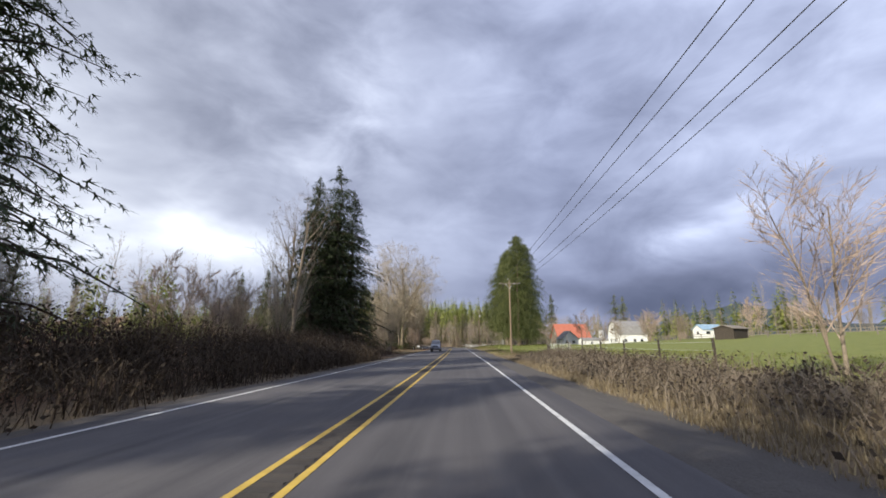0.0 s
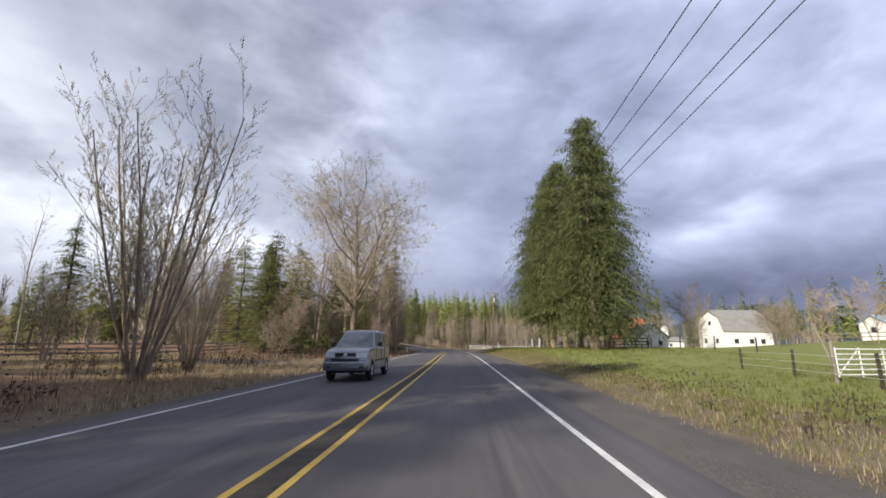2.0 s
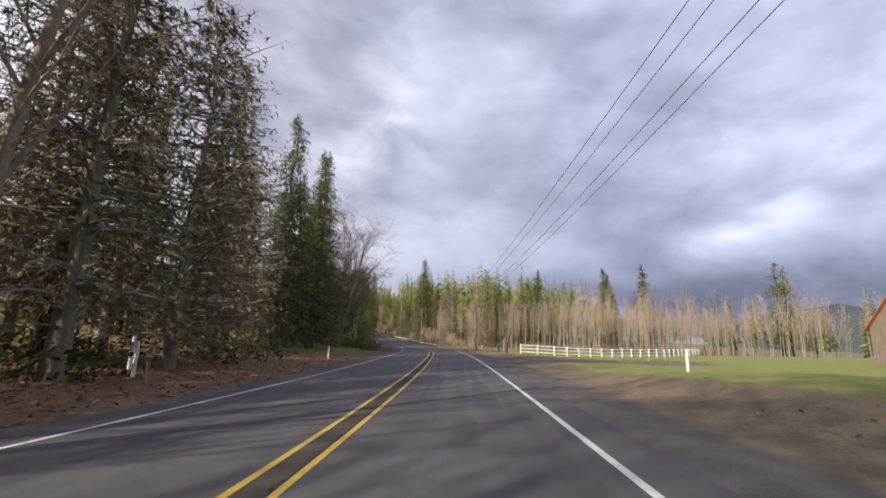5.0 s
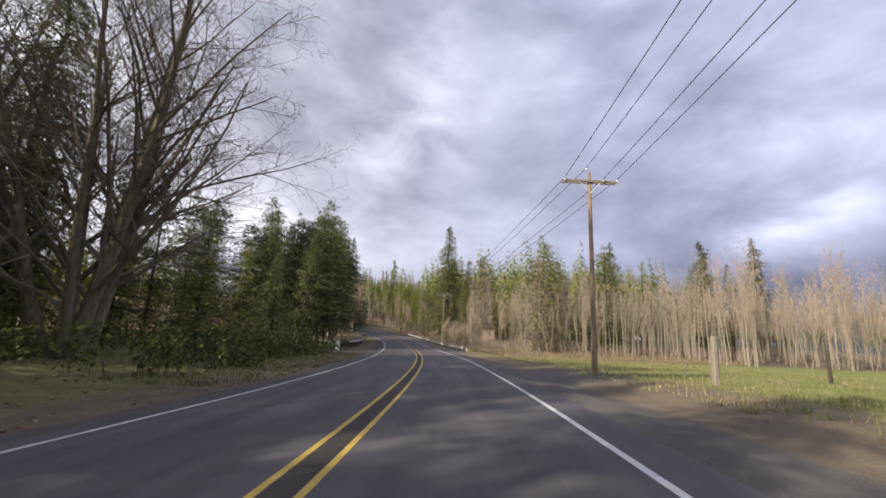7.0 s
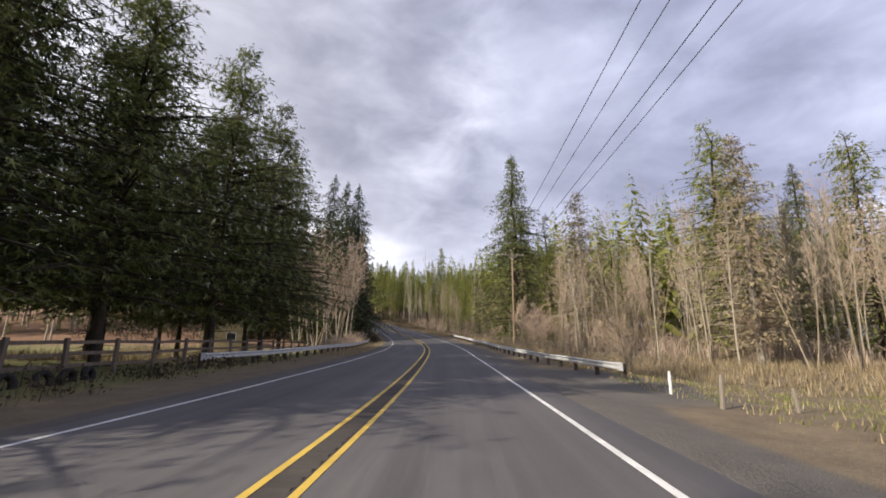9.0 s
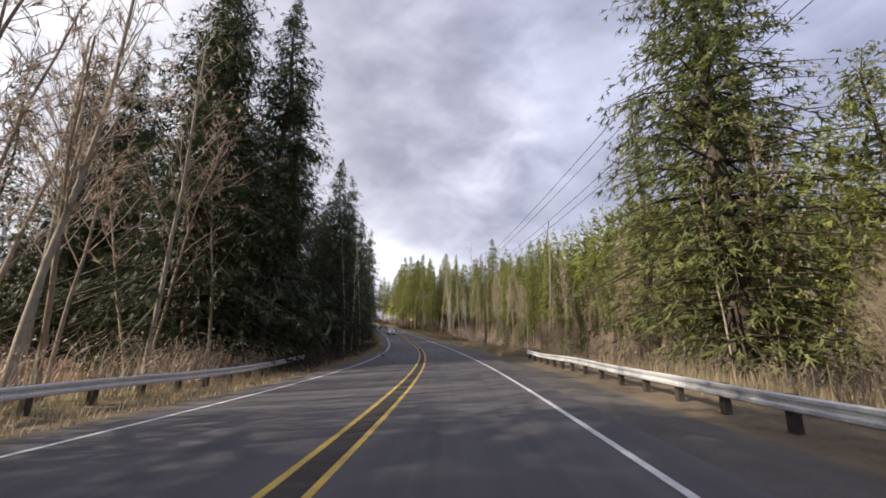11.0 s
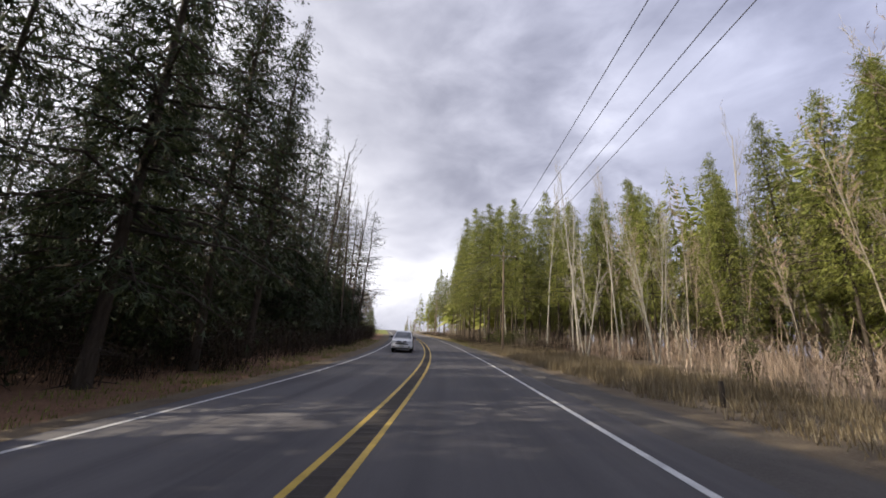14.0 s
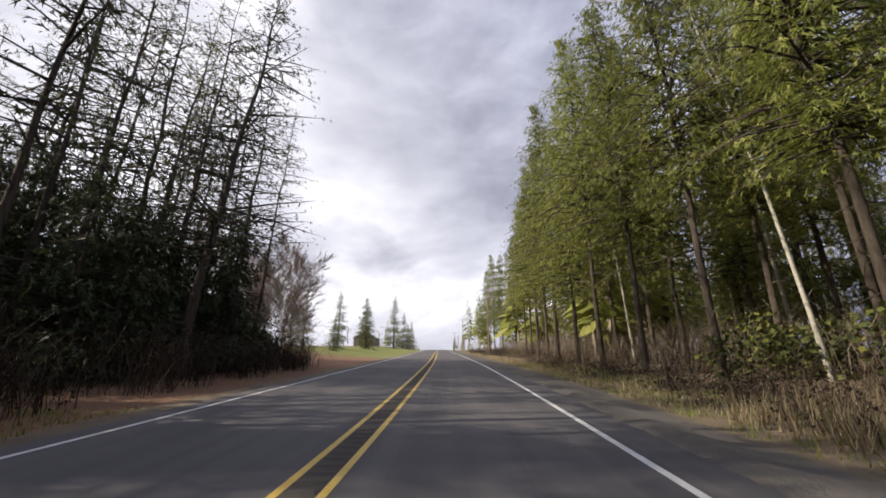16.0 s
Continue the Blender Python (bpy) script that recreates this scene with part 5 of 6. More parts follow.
# ---- guard rails ----
def guard_rail(rows, label, end_plates=(True, True)):
    """A W-beam rail on posts along rows of (station, offset)."""
    e = new("guard_rail")
    path = []
    for (s0, q0), (s1, q1) in zip(rows, rows[1:]):
        n = max(1, int(abs(s1 - s0) / 1.9))
        path += [(s0 + (s1 - s0) * k / n, q0 + (q1 - q0) * k / n) for k in range(n)]
    path.append(rows[-1])
    side = 1 if rows[0][1] > 0 else -1
    prof = [(0.0, 0.0), (0.045, 0.03), (0.045, 0.09), (0.0, 0.13), (0.0, 0.18), (0.045, 0.22), (0.045, 0.28), (0.0, 0.31)]
    loop = [(a, b) for a, b in prof] + [(a - 0.012, b) for a, b in reversed(prof)]
    v, f, m = [], [], len(loop)
    for s, q in path:
        for a, b in loop:
            v.append(at(s, q - side * a, 0.43 + b))
    for k in range(len(path) - 1):
        for j in range(m):
            a, b = k * m + j, k * m + (j + 1) % m
            f.append((a, b, b + m, a + m))
    f += [tuple(range(m)), tuple(range(len(v) - m, len(v)))]
    part("rail", mesh_of("rail", v, f, STEEL), e)
    pv, pf = [], []
    box(pv, pf, 0, 0, 0.22, 0.16, 0.2, 1.02)
    post_me = mesh_of("post", pv, pf, DARK_WOOD)
    for s, q in path[::1]:
        part("post", post_me, e, at_pose=Matrix.Translation(at(s, q + side * 0.16)) @ pose(0, 0, 0, 0, 0, heading(s)))
    for flag, (s, q) in zip(end_plates, (path[0], path[-1])):
        if flag:
            pv, pf = [], []
            box(pv, pf, 0, 0, 0.58, 0.06, 0.55, 0.36)
            part("end_plate", mesh_of("end_plate", pv, pf, STEEL), e, at_pose=Matrix.Translation(at(s, q)) @ pose(0, 0, 0, 0, 0, heading(s)))
    return tagged(e, label, "guard rail", "guard rails on the bend")


guard_rail([(283.6, 9.4), (289, 8.9), (296, 8.3), (310, 7.8), (340, 8.0), (352, 8.6)], "galvanised steel guard rail on wooden posts")
guard_rail([(285.4, -10.6), (290, -10.0), (296, -9.3), (312, -8.8), (340, -8.6), (352, -9.4), (360, -11.5)], "galvanised steel guard rail on wooden posts")


# ---- fences ----
def board_fence(name, rows, step, height, rails, mat, label, group="", thick=0.10, sag=0.0, rail_h=0.13, seed=1, post_mat=None):
    """Posts with boards nailed between, along rows of (station, offset)."""
    R = random.Random(seed)
    e = new(name)
    pts = []
    for (s0, q0), (s1, q1) in zip(rows, rows[1:]):
        a, b = at(s0, q0), at(s1, q1)
        n = max(1, round((b - a).length / step))
        pts += [(s0 + (s1 - s0) * k / n, q0 + (q1 - q0) * k / n) for k in range(n)]
    pts.append(rows[-1])
    pv, pf = [], []
    box(pv, pf, 0, 0, (height + 0.08) / 2 - 0.15, thick, thick, height + 0.38)
    post_me = mesh_of("post", pv, pf, post_mat or mat)
    for s, q in pts:
        part("post", post_me, e, at_pose=Matrix.Translation(at(s, q)) @ pose(0, 0, 0, R.uniform(-2, 2), R.uniform(-2, 2), heading(s)))
    for (s0, q0), (s1, q1) in zip(pts, pts[1:]):
        for z in rails:
            a, b = at(s0, q0, z * height + R.uniform(-sag, sag)), at(s1, q1, z * height + R.uniform(-sag, sag))
            d = b - a
            v, f = [], []
            box(v, f, d.length / 2, thick * 0.5 + 0.018, 0, d.length + 0.04, 0.035, rail_h)
            m = mesh_of("rail", v, f, mat)
            part("rail", m, e, at_pose=Matrix.Translation(a) @ d.to_track_quat("X", "Z").to_matrix().to_4x4())
    return tagged(e, label, "fence", group)


board_fence("white_fence", [(208.6, 12.4), (209.8, 17.5), (213.5, 26), (223, 42), (237, 60)], 2.6, 1.3, (0.25, 0.6, 0.95), WHITE_BOARD, "white painted three-board fence beside the meadow", "farm fences", 0.13, 0.02)
board_fence("board_fence", [(149, 20.4), (141, 21.5), (128, 23), (112, 25)], 2.6, 1.2, (0.3, 0.62, 0.94), DARK_WOOD, "dark weathered board fence behind the cedars", "farm fences", 0.12, 0.03)
board_fence("board_fence", [(154.5, 20.2), (160, 26), (168, 35)], 2.4, 1.3, (0.25, 0.5, 0.75, 0.97), GREY_WOOD, "grey weathered plank fence by the barn", "farm fences", 0.12, 0.03)
board_fence("board_fence", [(267, -23.5), (264.8, -17), (263.6, -11.4), (275, -12.6), (284, -12.2), (296, -12.2), (312, -13)], 2.5, 1.35, (0.3, 0.62, 0.94), BARN_BOARD, "weathered brown board fence below the pines", "farm fences", 0.13, 0.04)
board_fence("board_fence", [(257, -17), (252, -23), (246, -31)], 2.6, 1.35, (0.3, 0.62, 0.94), GREY_WOOD, "weathered brown board fence along the drive", "farm fences", 0.13, 0.04, seed=3)
board_fence("split_rail_fence", [(70, -34), (84, -30), (100, -27), (116, -25)], 3.0, 1.15, (0.35, 0.68, 0.98), GREY_WOOD, "pale split-rail fence across the brushy field", "farm fences", 0.12, 0.05)
board_fence("low_rail_fence", [(409, 9.2), (404.2, 10.2), (400.3, 10.5), (397.8, 10.3)], 2.4, 0.66, (0.45, 0.92), DARK_WOOD, "low dark wooden rail fence in dry grass", "farm fences", 0.13, 0.02)
board_fence("low_rail_fence", [(377, 13.6), (371.5, 15.2), (366, 17.4), (361, 20)], 2.7, 0.75, (0.45, 0.9), DARK_WOOD, "low dark log rail fence in dry grass", "farm fences", 0.16, 0.03, 0.15)
board_fence("field_fence", [(20, 13.5), (60, 14.5), (88, 20)], 5.5, 1.25, (0.3, 0.6, 0.9), STEEL, "wire field fence on thin wooden posts", "farm fences", 0.09, 0.0, 0.012, 4, DARK_WOOD)
board_fence("field_fence", [(98, 28), (110, 24.5), (126, 12.5)], 4.5, 1.2, (0.3, 0.6, 0.9), STEEL, "wire field fence on thin wooden posts", "farm fences", 0.09, 0.0, 0.012, 5, DARK_WOOD)
board_fence("field_fence", [(128, 60), (112, 62), (90, 66), (60, 70)], 5, 1.3, (0.5, 0.9), GREY_WOOD, "old wooden paddock fence on the hill", "farm fences", 0.12, 0.05, 0.12, 6)


def single_post(name, s, q, h, w, mat, label, tilt=0.0, category="post"):
    v, f = [], []
    n = 6
    for k in range(n + 1):
        z = -0.3 + (h + 0.3) * k / n
        r = w / 2 * (1.0 if k < n else 0.8)
        for a in range(8):
            v.append(Vector((r * math.cos(a * math.pi / 4 + 0.39), r * math.sin(a * math.pi / 4 + 0.39), z)))
    for k in range(n):
        for a in range(8):
            f.append((k * 8 + a, k * 8 + (a + 1) % 8, k * 8 + 8 + (a + 1) % 8, k * 8 + 8 + a))
    f.append(tuple(range(n * 8, n * 8 + 8)))
    ob = new(name, mesh_of(name, v, f, mat))
    ob.matrix_world = Matrix.Translation(at(s, q)) @ pose(0, 0, 0, tilt, tilt * 0.7, heading(s))
    return tagged(ob, label, category)


for s, q, h, w, mat, label, tilt in (
        (149, 20.1, 2.1, 0.34, WHITE_BOARD, "white painted wooden gate post", 0), (154, 19.7, 2.1, 0.34, WHITE_BOARD, "white painted wooden gate post", 1),
        (160, 13.0, 1.3, 0.14, WHITE_BOARD, "short white wooden post by the drive", 2), (176, 16.0, 1.5, 0.16, WHITE_BOARD, "white wooden post beside the field", 0),
        (134, -11.5, 0.8, 0.16, WHITE_BOARD, "short white marker post in the leaves", 0), (170, -13.5, 1.6, 0.2, WHITE_BOARD, "white painted marker post", 0), (168, -11.8, 1.5, 0.16, WHITE_BOARD, "white painted marker post", 3), (190, -9.5, 1.2, 0.14, WHITE_BOARD, "white painted marker post", 0),
        (208.5, 10.4, 1.5, 0.3, DARK_WOOD, "dark stump-like wooden post", 3), (210, 9.6, 1.2, 0.28, DARK_WOOD, "dark stump-like wooden post", -4),
        (229, 14.5, 2.3, 0.34, GREY_WOOD, "weathered square timber post", 1), (236, 27, 2.2, 0.24, DARK_WOOD, "dark wooden field post", 0), (234, 34, 2.6, 0.36, DARK_WOOD, "thick dark wooden field post", -2), (234, 16, 1.1, 0.07, GREY_WOOD, "thin leaning stake in the meadow", 14),
        (279, 9.2, 0.75, 0.1, WHITE_BOARD, "short pale roadside stake", 0), (276, 9.0, 0.9, 0.13, GREY_WOOD, "short wooden roadside stake", 3), (275.5, 10.6, 0.6, 0.1, GREY_WOOD, "short wooden roadside stake", -3), (268, 12.5, 0.8, 0.1, DARK_WOOD, "short dark field stake", 0),
        (384, 13.5, 1.0, 0.2, DARK_WOOD, "short dark wooden stake", 4), (402, 10.4, 1.0, 0.2, DARK_WOOD, "short dark wooden stake", -2), (414, 9.0, 0.7, 0.16, DARK_WOOD, "short dark wooden stake", 0), (476.5, 10.2, 1.1, 0.13, DARK_WOOD, "dark wooden roadside post", 0), (468, 11.5, 1.0, 0.1, DARK_WOOD, "dark wooden roadside post", 2)):
    single_post("wooden_post", s, q, h, w, mat, label, tilt)

# pale dead trunk leaning out of the dark firs, and a guy post beside the first pole
single_post("dead_tree", 386, -11.0, 8.5, 0.22, BARK_PALE, "pale bare dead tree leaning in the shade", -9, "tree")
single_post("guy_post", 86, 24, 2.8, 0.13, GREY_WOOD, "pale leaning guy post beside the pole", -12, "post")


def tube_gate():
    e = new("farm_gate")
    e.matrix_world = Matrix.Translation(at(80, 20.6)) @ pose(0, 0, 0, 0, 0, 14) @ Matrix.Diagonal((0.85, 1, 1, 1))
    for k in range(6):
        v, f = [], []
        tube(v, f, [Vector((-2.4, 0, 0.25 + k * 0.22)), Vector((2.4, 0, 0.25 + k * 0.22))], [0.032, 0.032], 6)
        part("bar", mesh_of("bar", v, f, WHITE_BOARD, True), e)
    for x in (-2.4, -0.8, 0.8, 2.4):
        v, f = [], []
        tube(v, f, [Vector((x, 0.03, 0.15)), Vector((x, 0.03, 1.42))], [0.035, 0.035], 6)
        part("upright", mesh_of("upright", v, f, WHITE_BOARD, True), e)
    for sx in (-1, 1):
        v, f = [], []
        tube(v, f, [Vector((sx * 2.3, 0.05, 0.3)), Vector((sx * 0.8, 0.05, 1.35))], [0.025, 0.025], 6)
        part("brace", mesh_of("brace", v, f, WHITE_BOARD, True), e)
    for x in (-2.65, 2.65):
        v, f = [], []
        tube(v, f, [Vector((x, 0, -0.3)), Vector((x, 0, 1.7))], [0.09, 0.08], 8)
        part("gate_post", mesh_of("gate_post", v, f, GREY_WOOD, True), e)
    tagged(e, "white tubular steel farm gate, closed, in the field", "gate")


tube_gate()


# ---- signs and boxes ----
def marker_board(s, q, turn):
    """Two striped boards folded round a post at the corner of the drive."""
    e = new("object_marker")
    e.matrix_world = Matrix.Translation(at(s, q)) @ pose(0, 0, 0, 0, 0, heading(s) + turn)
    v, f = [], []
    box(v, f, 0, 0.08, 0.45, 0.1, 0.1, 1.5)
    part("post", mesh_of("post", v, f, GREY_WOOD), e)
    for sx in (-1, 1):
        v, f = [], []
        box(v, f, sx * 0.17, 0, 0.66, 0.33, 0.014, 1.1)
        place = pose(0, 0, 0, 0, 0, sx * 38)
        board = part("board", mesh_of("board", v, f, WHITE_BOARD), e, at_pose=place)
        for k in range(6):
            z = 0.12 + k * 0.19
            ring = [(0.008, z), (0.332, z + 0.17), (0.332, z + 0.265), (0.008, z + 0.095)]
            v = [Vector((sx * x, -0.011, min(max(zz, 0.115), 1.205))) for x, zz in ring]
            part("stripe", mesh_of("stripe", v, [(0, 1, 2, 3)], PLASTIC), board)
    return tagged(e, "black and white striped boards folded round a post", "road sign", "striped markers at the drive")


marker_board(258.8, -14.0, -14)
marker_board(262.4, -9.9, -14)


def old_tyre(s, q, turn, lean):
    """A worn tyre, half sunk in the ground."""
    ring = [(0.19, -0.09), (0.27, -0.115), (0.33, -0.085), (0.335, 0.085), (0.27, 0.115), (0.19, 0.09)]
    v, f, n, m = [], [], 20, 6
    for k in range(n):
        a = 2 * math.pi * k / n
        v += [Vector((r * math.cos(a), y0, r * math.sin(a))) for r, y0 in ring]
    for k in range(n):
        for j in range(m):
            f.append((k * m + j, k * m + (j + 1) % m, ((k + 1) % n) * m + (j + 1) % m, ((k + 1) % n) * m + j))
    ob = new("tyre", mesh_of("tyre", v, f, RUBBER, True))
    ob.matrix_world = Matrix.Translation(at(s, q, 0.14)) @ pose(0, 0, 0, 0, 0, turn) @ pose(0, 0, 0, lean)
    tagged(ob, "worn black tyre half sunk below the board fence", "tyre", "tyres edging the drive")


R = random.Random(77)
for k in range(24):
    if k < 16:
        old_tyre(263.6 + k * 1.05, -10.3 - 0.06 * k + R.uniform(-0.15, 0.15), heading(265) + 90 + R.uniform(-18, 18), R.uniform(-14, 14))
    else:
        old_tyre(262.0 - (k - 16) * 0.5, -11.4 - (k - 16) * 0.85, heading(262) + 40 + R.uniform(-18, 18), R.uniform(-14, 14))


def diamond_sign(s, q):
    e = new("warning_sign")
    e.matrix_world = Matrix.Translation(at(s, q)) @ pose(0, 0, 0, 0, 0, heading(s) + 4)
    v, f = [], []
    box(v, f, 0, 0.05, 1.55, 0.09, 0.09, 3.7)
    part("post", mesh_of("post", v, f, GREY_WOOD), e)
    v, f = [], []
    r = 0.64
    ring = []
    for k in range(4):
        a = k * math.pi / 2
        for da in (-0.09, 0.09):
            ring.append((r * math.cos(a + da), r * math.sin(a + da)))
    v = [Vector((x, y0, 2.9 + z)) for y0 in (-0.012, 0.0) for x, z in ring]
    f = [tuple(range(8)), tuple(range(15, 7, -1))] + [(k, (k + 1) % 8, 8 + (k + 1) % 8, 8 + k) for k in range(8)]
    part("plate", mesh_of("plate", v, f, SIGN_BACK), e)
    return tagged(e, "grey back of a diamond-shaped sign on a post", "road sign")


diamond_sign(400.6, -6.6)


def mailbox(s, q, mat, label, turn=90.0, h=1.05):
    e = new("mailbox")
    e.matrix_world = Matrix.Translation(at(s, q)) @ pose(0, 0, 0, 0, 0, heading(s) + turn)
    v, f = [], []
    box(v, f, 0, 0, h / 2 - 0.15, 0.1, 0.1, h + 0.3)
    part("post", mesh_of("post", v, f, GREY_WOOD), e)
    v, f = [], []
    n = 8
    prof = [(-0.09, 0.0), (0.09, 0.0)] + [(0.09 * math.cos(math.pi * k / n), 0.12 + 0.09 * math.sin(math.pi * k / n)) for k in range(n + 1)]
    for y0 in (-0.26, 0.26):
        v += [Vector((x, y0, h + z)) for x, z in prof]
    m = len(prof)
    f = [tuple(range(m)), tuple(range(2 * m - 1, m - 1, -1))] + [(k, (k + 1) % m, m + (k + 1) % m, m + k) for k in range(m)]
    part("box", mesh_of("box", v, f, mat), e)
    return tagged(e, label, "mailbox")


mailbox(93.5, -6.9, WHITE_BOARD, "white mailbox on a wooden roadside post")
mailbox(254.9, -9.0, GREEN_BOX, "green plastic paper box on a post", h=0.85)
mailbox(264.2, -11.2, WHITE_BOARD, "white mailbox on a post behind the striped marker", h=0.9)
mailbox(166, -9.8, PLASTIC, "dark mailbox on a leaning post", h=0.9)


# ---- farm buildings ----
def building(name, s, q, turn, w, d, eave, ridge, wall, roof, label, category="house", gambrel=False, over=0.35, windows=(), doors=(), dz=0.0):
    """A gabled building: w across the gable, d along the ridge (local y). Windows and doors: side, along, sill, width, height."""
    e = new(name)
    e.matrix_world = Matrix.Translation(at(s, q, dz)) @ pose(0, 0, 0, 0, 0, heading(s) + turn)
    th = 0.16
    prof = [(-w / 2, eave), (w / 2, eave)]
    tops = [(w / 2, eave), (w * 0.36, eave + (ridge - eave) * 0.62), (0, ridge), (-w * 0.36, eave + (ridge - eave) * 0.62), (-w / 2, eave)] if gambrel else [(w / 2, eave), (0, ridge), (-w / 2, eave)]
    for y0, nm in ((-d / 2, "gable_wall"), (d / 2 - th, "gable_wall")):
        ring = [(-w / 2, -1.2), (w / 2, -1.2)] + tops
        v = [Vector((x, y0 + k * th, z)) for k in (0, 1) for x, z in ring]
        m = len(ring)
        f = [tuple(range(m)), tuple(range(2 * m - 1, m - 1, -1))] + [(k, (k + 1) % m, m + (k + 1) % m, m + k) for k in range(m)]
        part(nm, mesh_of(nm, v, f, wall), e)
    for sx in (-1, 1):
        v, f = [], []
        box(v, f, sx * (w / 2 - th / 2), 0, eave / 2 - 0.6, th, d - 2 * th - 0.004, eave + 1.2 - 0.01)
        part("side_wall", mesh_of("side_wall", v, f, wall), e)
    chain = tops[:len(tops) // 2 + 1]
    for sx in (-1, 1):
        line = [(x * sx, z) for x, z in chain]
        dx, dz_ = line[0][0] - line[1][0], line[0][1] - line[1][1]
        ln = math.hypot(dx, dz_)
        line[0] = (line[0][0] + dx / ln * over, line[0][1] + dz_ / ln * over)
        v = [Vector((x, y0, z + 0.01 + k * 0.14)) for y0 in (-d / 2 - over, d / 2 + over) for k in (0, 1) for x, z in line]
        m = len(line)
        f = []
        for k in range(m - 1):
            f += [(k, k + 1, 2 * m + k + 1, 2 * m + k), (m + k, m + k + 1, 3 * m + k + 1, 3 * m + k), (k, k + 1, m + k + 1, m + k), (2 * m + k, 2 * m + k + 1, 3 * m + k + 1, 3 * m + k)]
        f += [(0, m, 3 * m, 2 * m), (m - 1, 2 * m - 1, 4 * m - 1, 3 * m - 1)]
        part("roof", mesh_of("roof", v, f, roof), e)

    def opening(side, along, sill, ww, hh, nm, mat, frame_mat):
        if side in ("front", "back"):
            y0 = (-d / 2 - 0.02) if side == "front" else (d / 2 + 0.02)
            place = Matrix.Translation((along, y0, sill + hh / 2)) @ pose(0, 0, 0, 0, 0, 0)
        else:
            place = Matrix.Translation(((w / 2 + 0.02) * (1 if side == "right" else -1), along, sill + hh / 2)) @ pose(0, 0, 0, 0, 0, 90)
        v, f = [], []
        for cx, cz, sx, sz in ((0, hh / 2, ww + 0.2, 0.1), (0, -hh / 2, ww + 0.2, 0.1), (-ww / 2 - 0.03, 0, 0.1, hh), (ww / 2 + 0.03, 0, 0.1, hh)):
            box(v, f, cx, 0, cz, sx, 0.08, sz)
        fr = part(nm, mesh_of(nm, v, f, frame_mat), e, at_pose=place)
        v, f = [], []
        box(v, f, 0, 0, 0, ww, 0.03, hh)
        part("pane" if nm == "window" else "leaf", mesh_of("pane", v, f, mat), fr)

    for row in windows:
        opening(*row, "window", PANE, WHITE_BOARD)
    for row in doors:
        opening(*row, "door", DARK_WOOD, wall)
    return tagged(e, label, category)


building("barn", 195, 60, -90, 10.0, 15, 4.2, 10.2, BARN_BOARD, RED_ROOF, "weathered board barn with an orange-red metal roof", "barn", over=0.5, doors=(("front", 1.5, 0.0, 2.6, 2.9), ("front", -2.5, 0.2, 1.6, 2.2)), windows=(("front", 0, 5.4, 0.8, 0.9),))
building("shed", 184, 66, -90, 5.0, 12, 2.6, 3.6, HOUSE_WHITE, GREY_ROOF, "low white shed beside the barn", "shed", windows=(("right", -2, 1.0, 0.9, 0.9), ("right", 2, 1.0, 0.9, 0.9)))
building("farmhouse", 155, 66, -90, 9.0, 10.5, 4.0, 8.6, HOUSE_WHITE, GREY_ROOF, "white farmhouse with a grey gambrel roof", "house", gambrel=True, windows=(("right", -2.8, 1.2, 1.0, 1.1), ("right", 0.5, 1.2, 1.0, 1.1), ("right", 3.0, 1.2, 1.0, 1.1), ("front", -2.0, 1.2, 1.0, 1.1), ("front", 2.0, 1.2, 1.0, 1.1), ("front", 0, 5.2, 0.9, 1.0)))
building("outbuilding", 144, 40, 0, 5.5, 6.5, 2.6, 5.0, HOUSE_WHITE, GREY_ROOF, "small white gabled outbuilding by the farmhouse", "house", windows=(("front", -1.2, 1.0, 0.8, 1.0), ("front", 1.2, 1.0, 0.8, 1.0), ("left", 0, 1.0, 0.9, 1.0)))
building("brown_house", 335, -31, 20, 6, 9, 2.6, 4.4, TAN_WALL, GREY_ROOF, "low tan house behind the pines", "house", windows=(("right", 0, 1.0, 1.4, 1.1), ("front", 1, 1.0, 1.2, 1.1)))
building("blue_roof_house", 142, 87, -90, 5.8, 6.8, 2.7, 4.3, HOUSE_WHITE, BLUE_ROOF, "white house on the slope, metal roof tinted blue for reflected sky", "house", windows=(("right", -1.8, 1.0, 1.4, 1.1), ("right", 1.3, 1.0, 1.1, 1.1), ("front", 0, 1.0, 1.2, 1.1)), dz=0.7)
building("field_shelter", 95, 62, -60, 4.0, 6, 2.2, 2.8, DARK_WOOD, GREY_WOOD, "dark open field shelter on the grassy rise", "shed", doors=(("right", 0, 0.1, 4.6, 1.7),))
building("far_house", 640, -30, 0, 9, 12, 3.0, 5.2, GREY_WOOD, GREY_ROOF, "low house with a yard beyond the trees", "house", windows=(("front", -2, 1.0, 1.2, 1.1), ("front", 2, 1.0, 1.2, 1.1)))


def silo():
    e = new("silo")
    e.matrix_world = Matrix.Translation(at(193, 74))
    v, f = [], []
    tube(v, f, [Vector((0, 0, -1)), Vector((0, 0, 6.6))], [1.1, 1.1], 20)
    part("tank", mesh_of("tank", v, f, HOUSE_WHITE, True), e)
    v, f = [], []
    tube(v, f, [Vector((0, 0, 6.6)), Vector((0, 0, 7.3)), Vector((0, 0, 7.5))], [1.2, 0.5, 0.05], 20)
    part("cap", mesh_of("cap", v, f, STEEL, True), e)
    tagged(e, "small white farm silo with a metal cap", "silo")


silo()


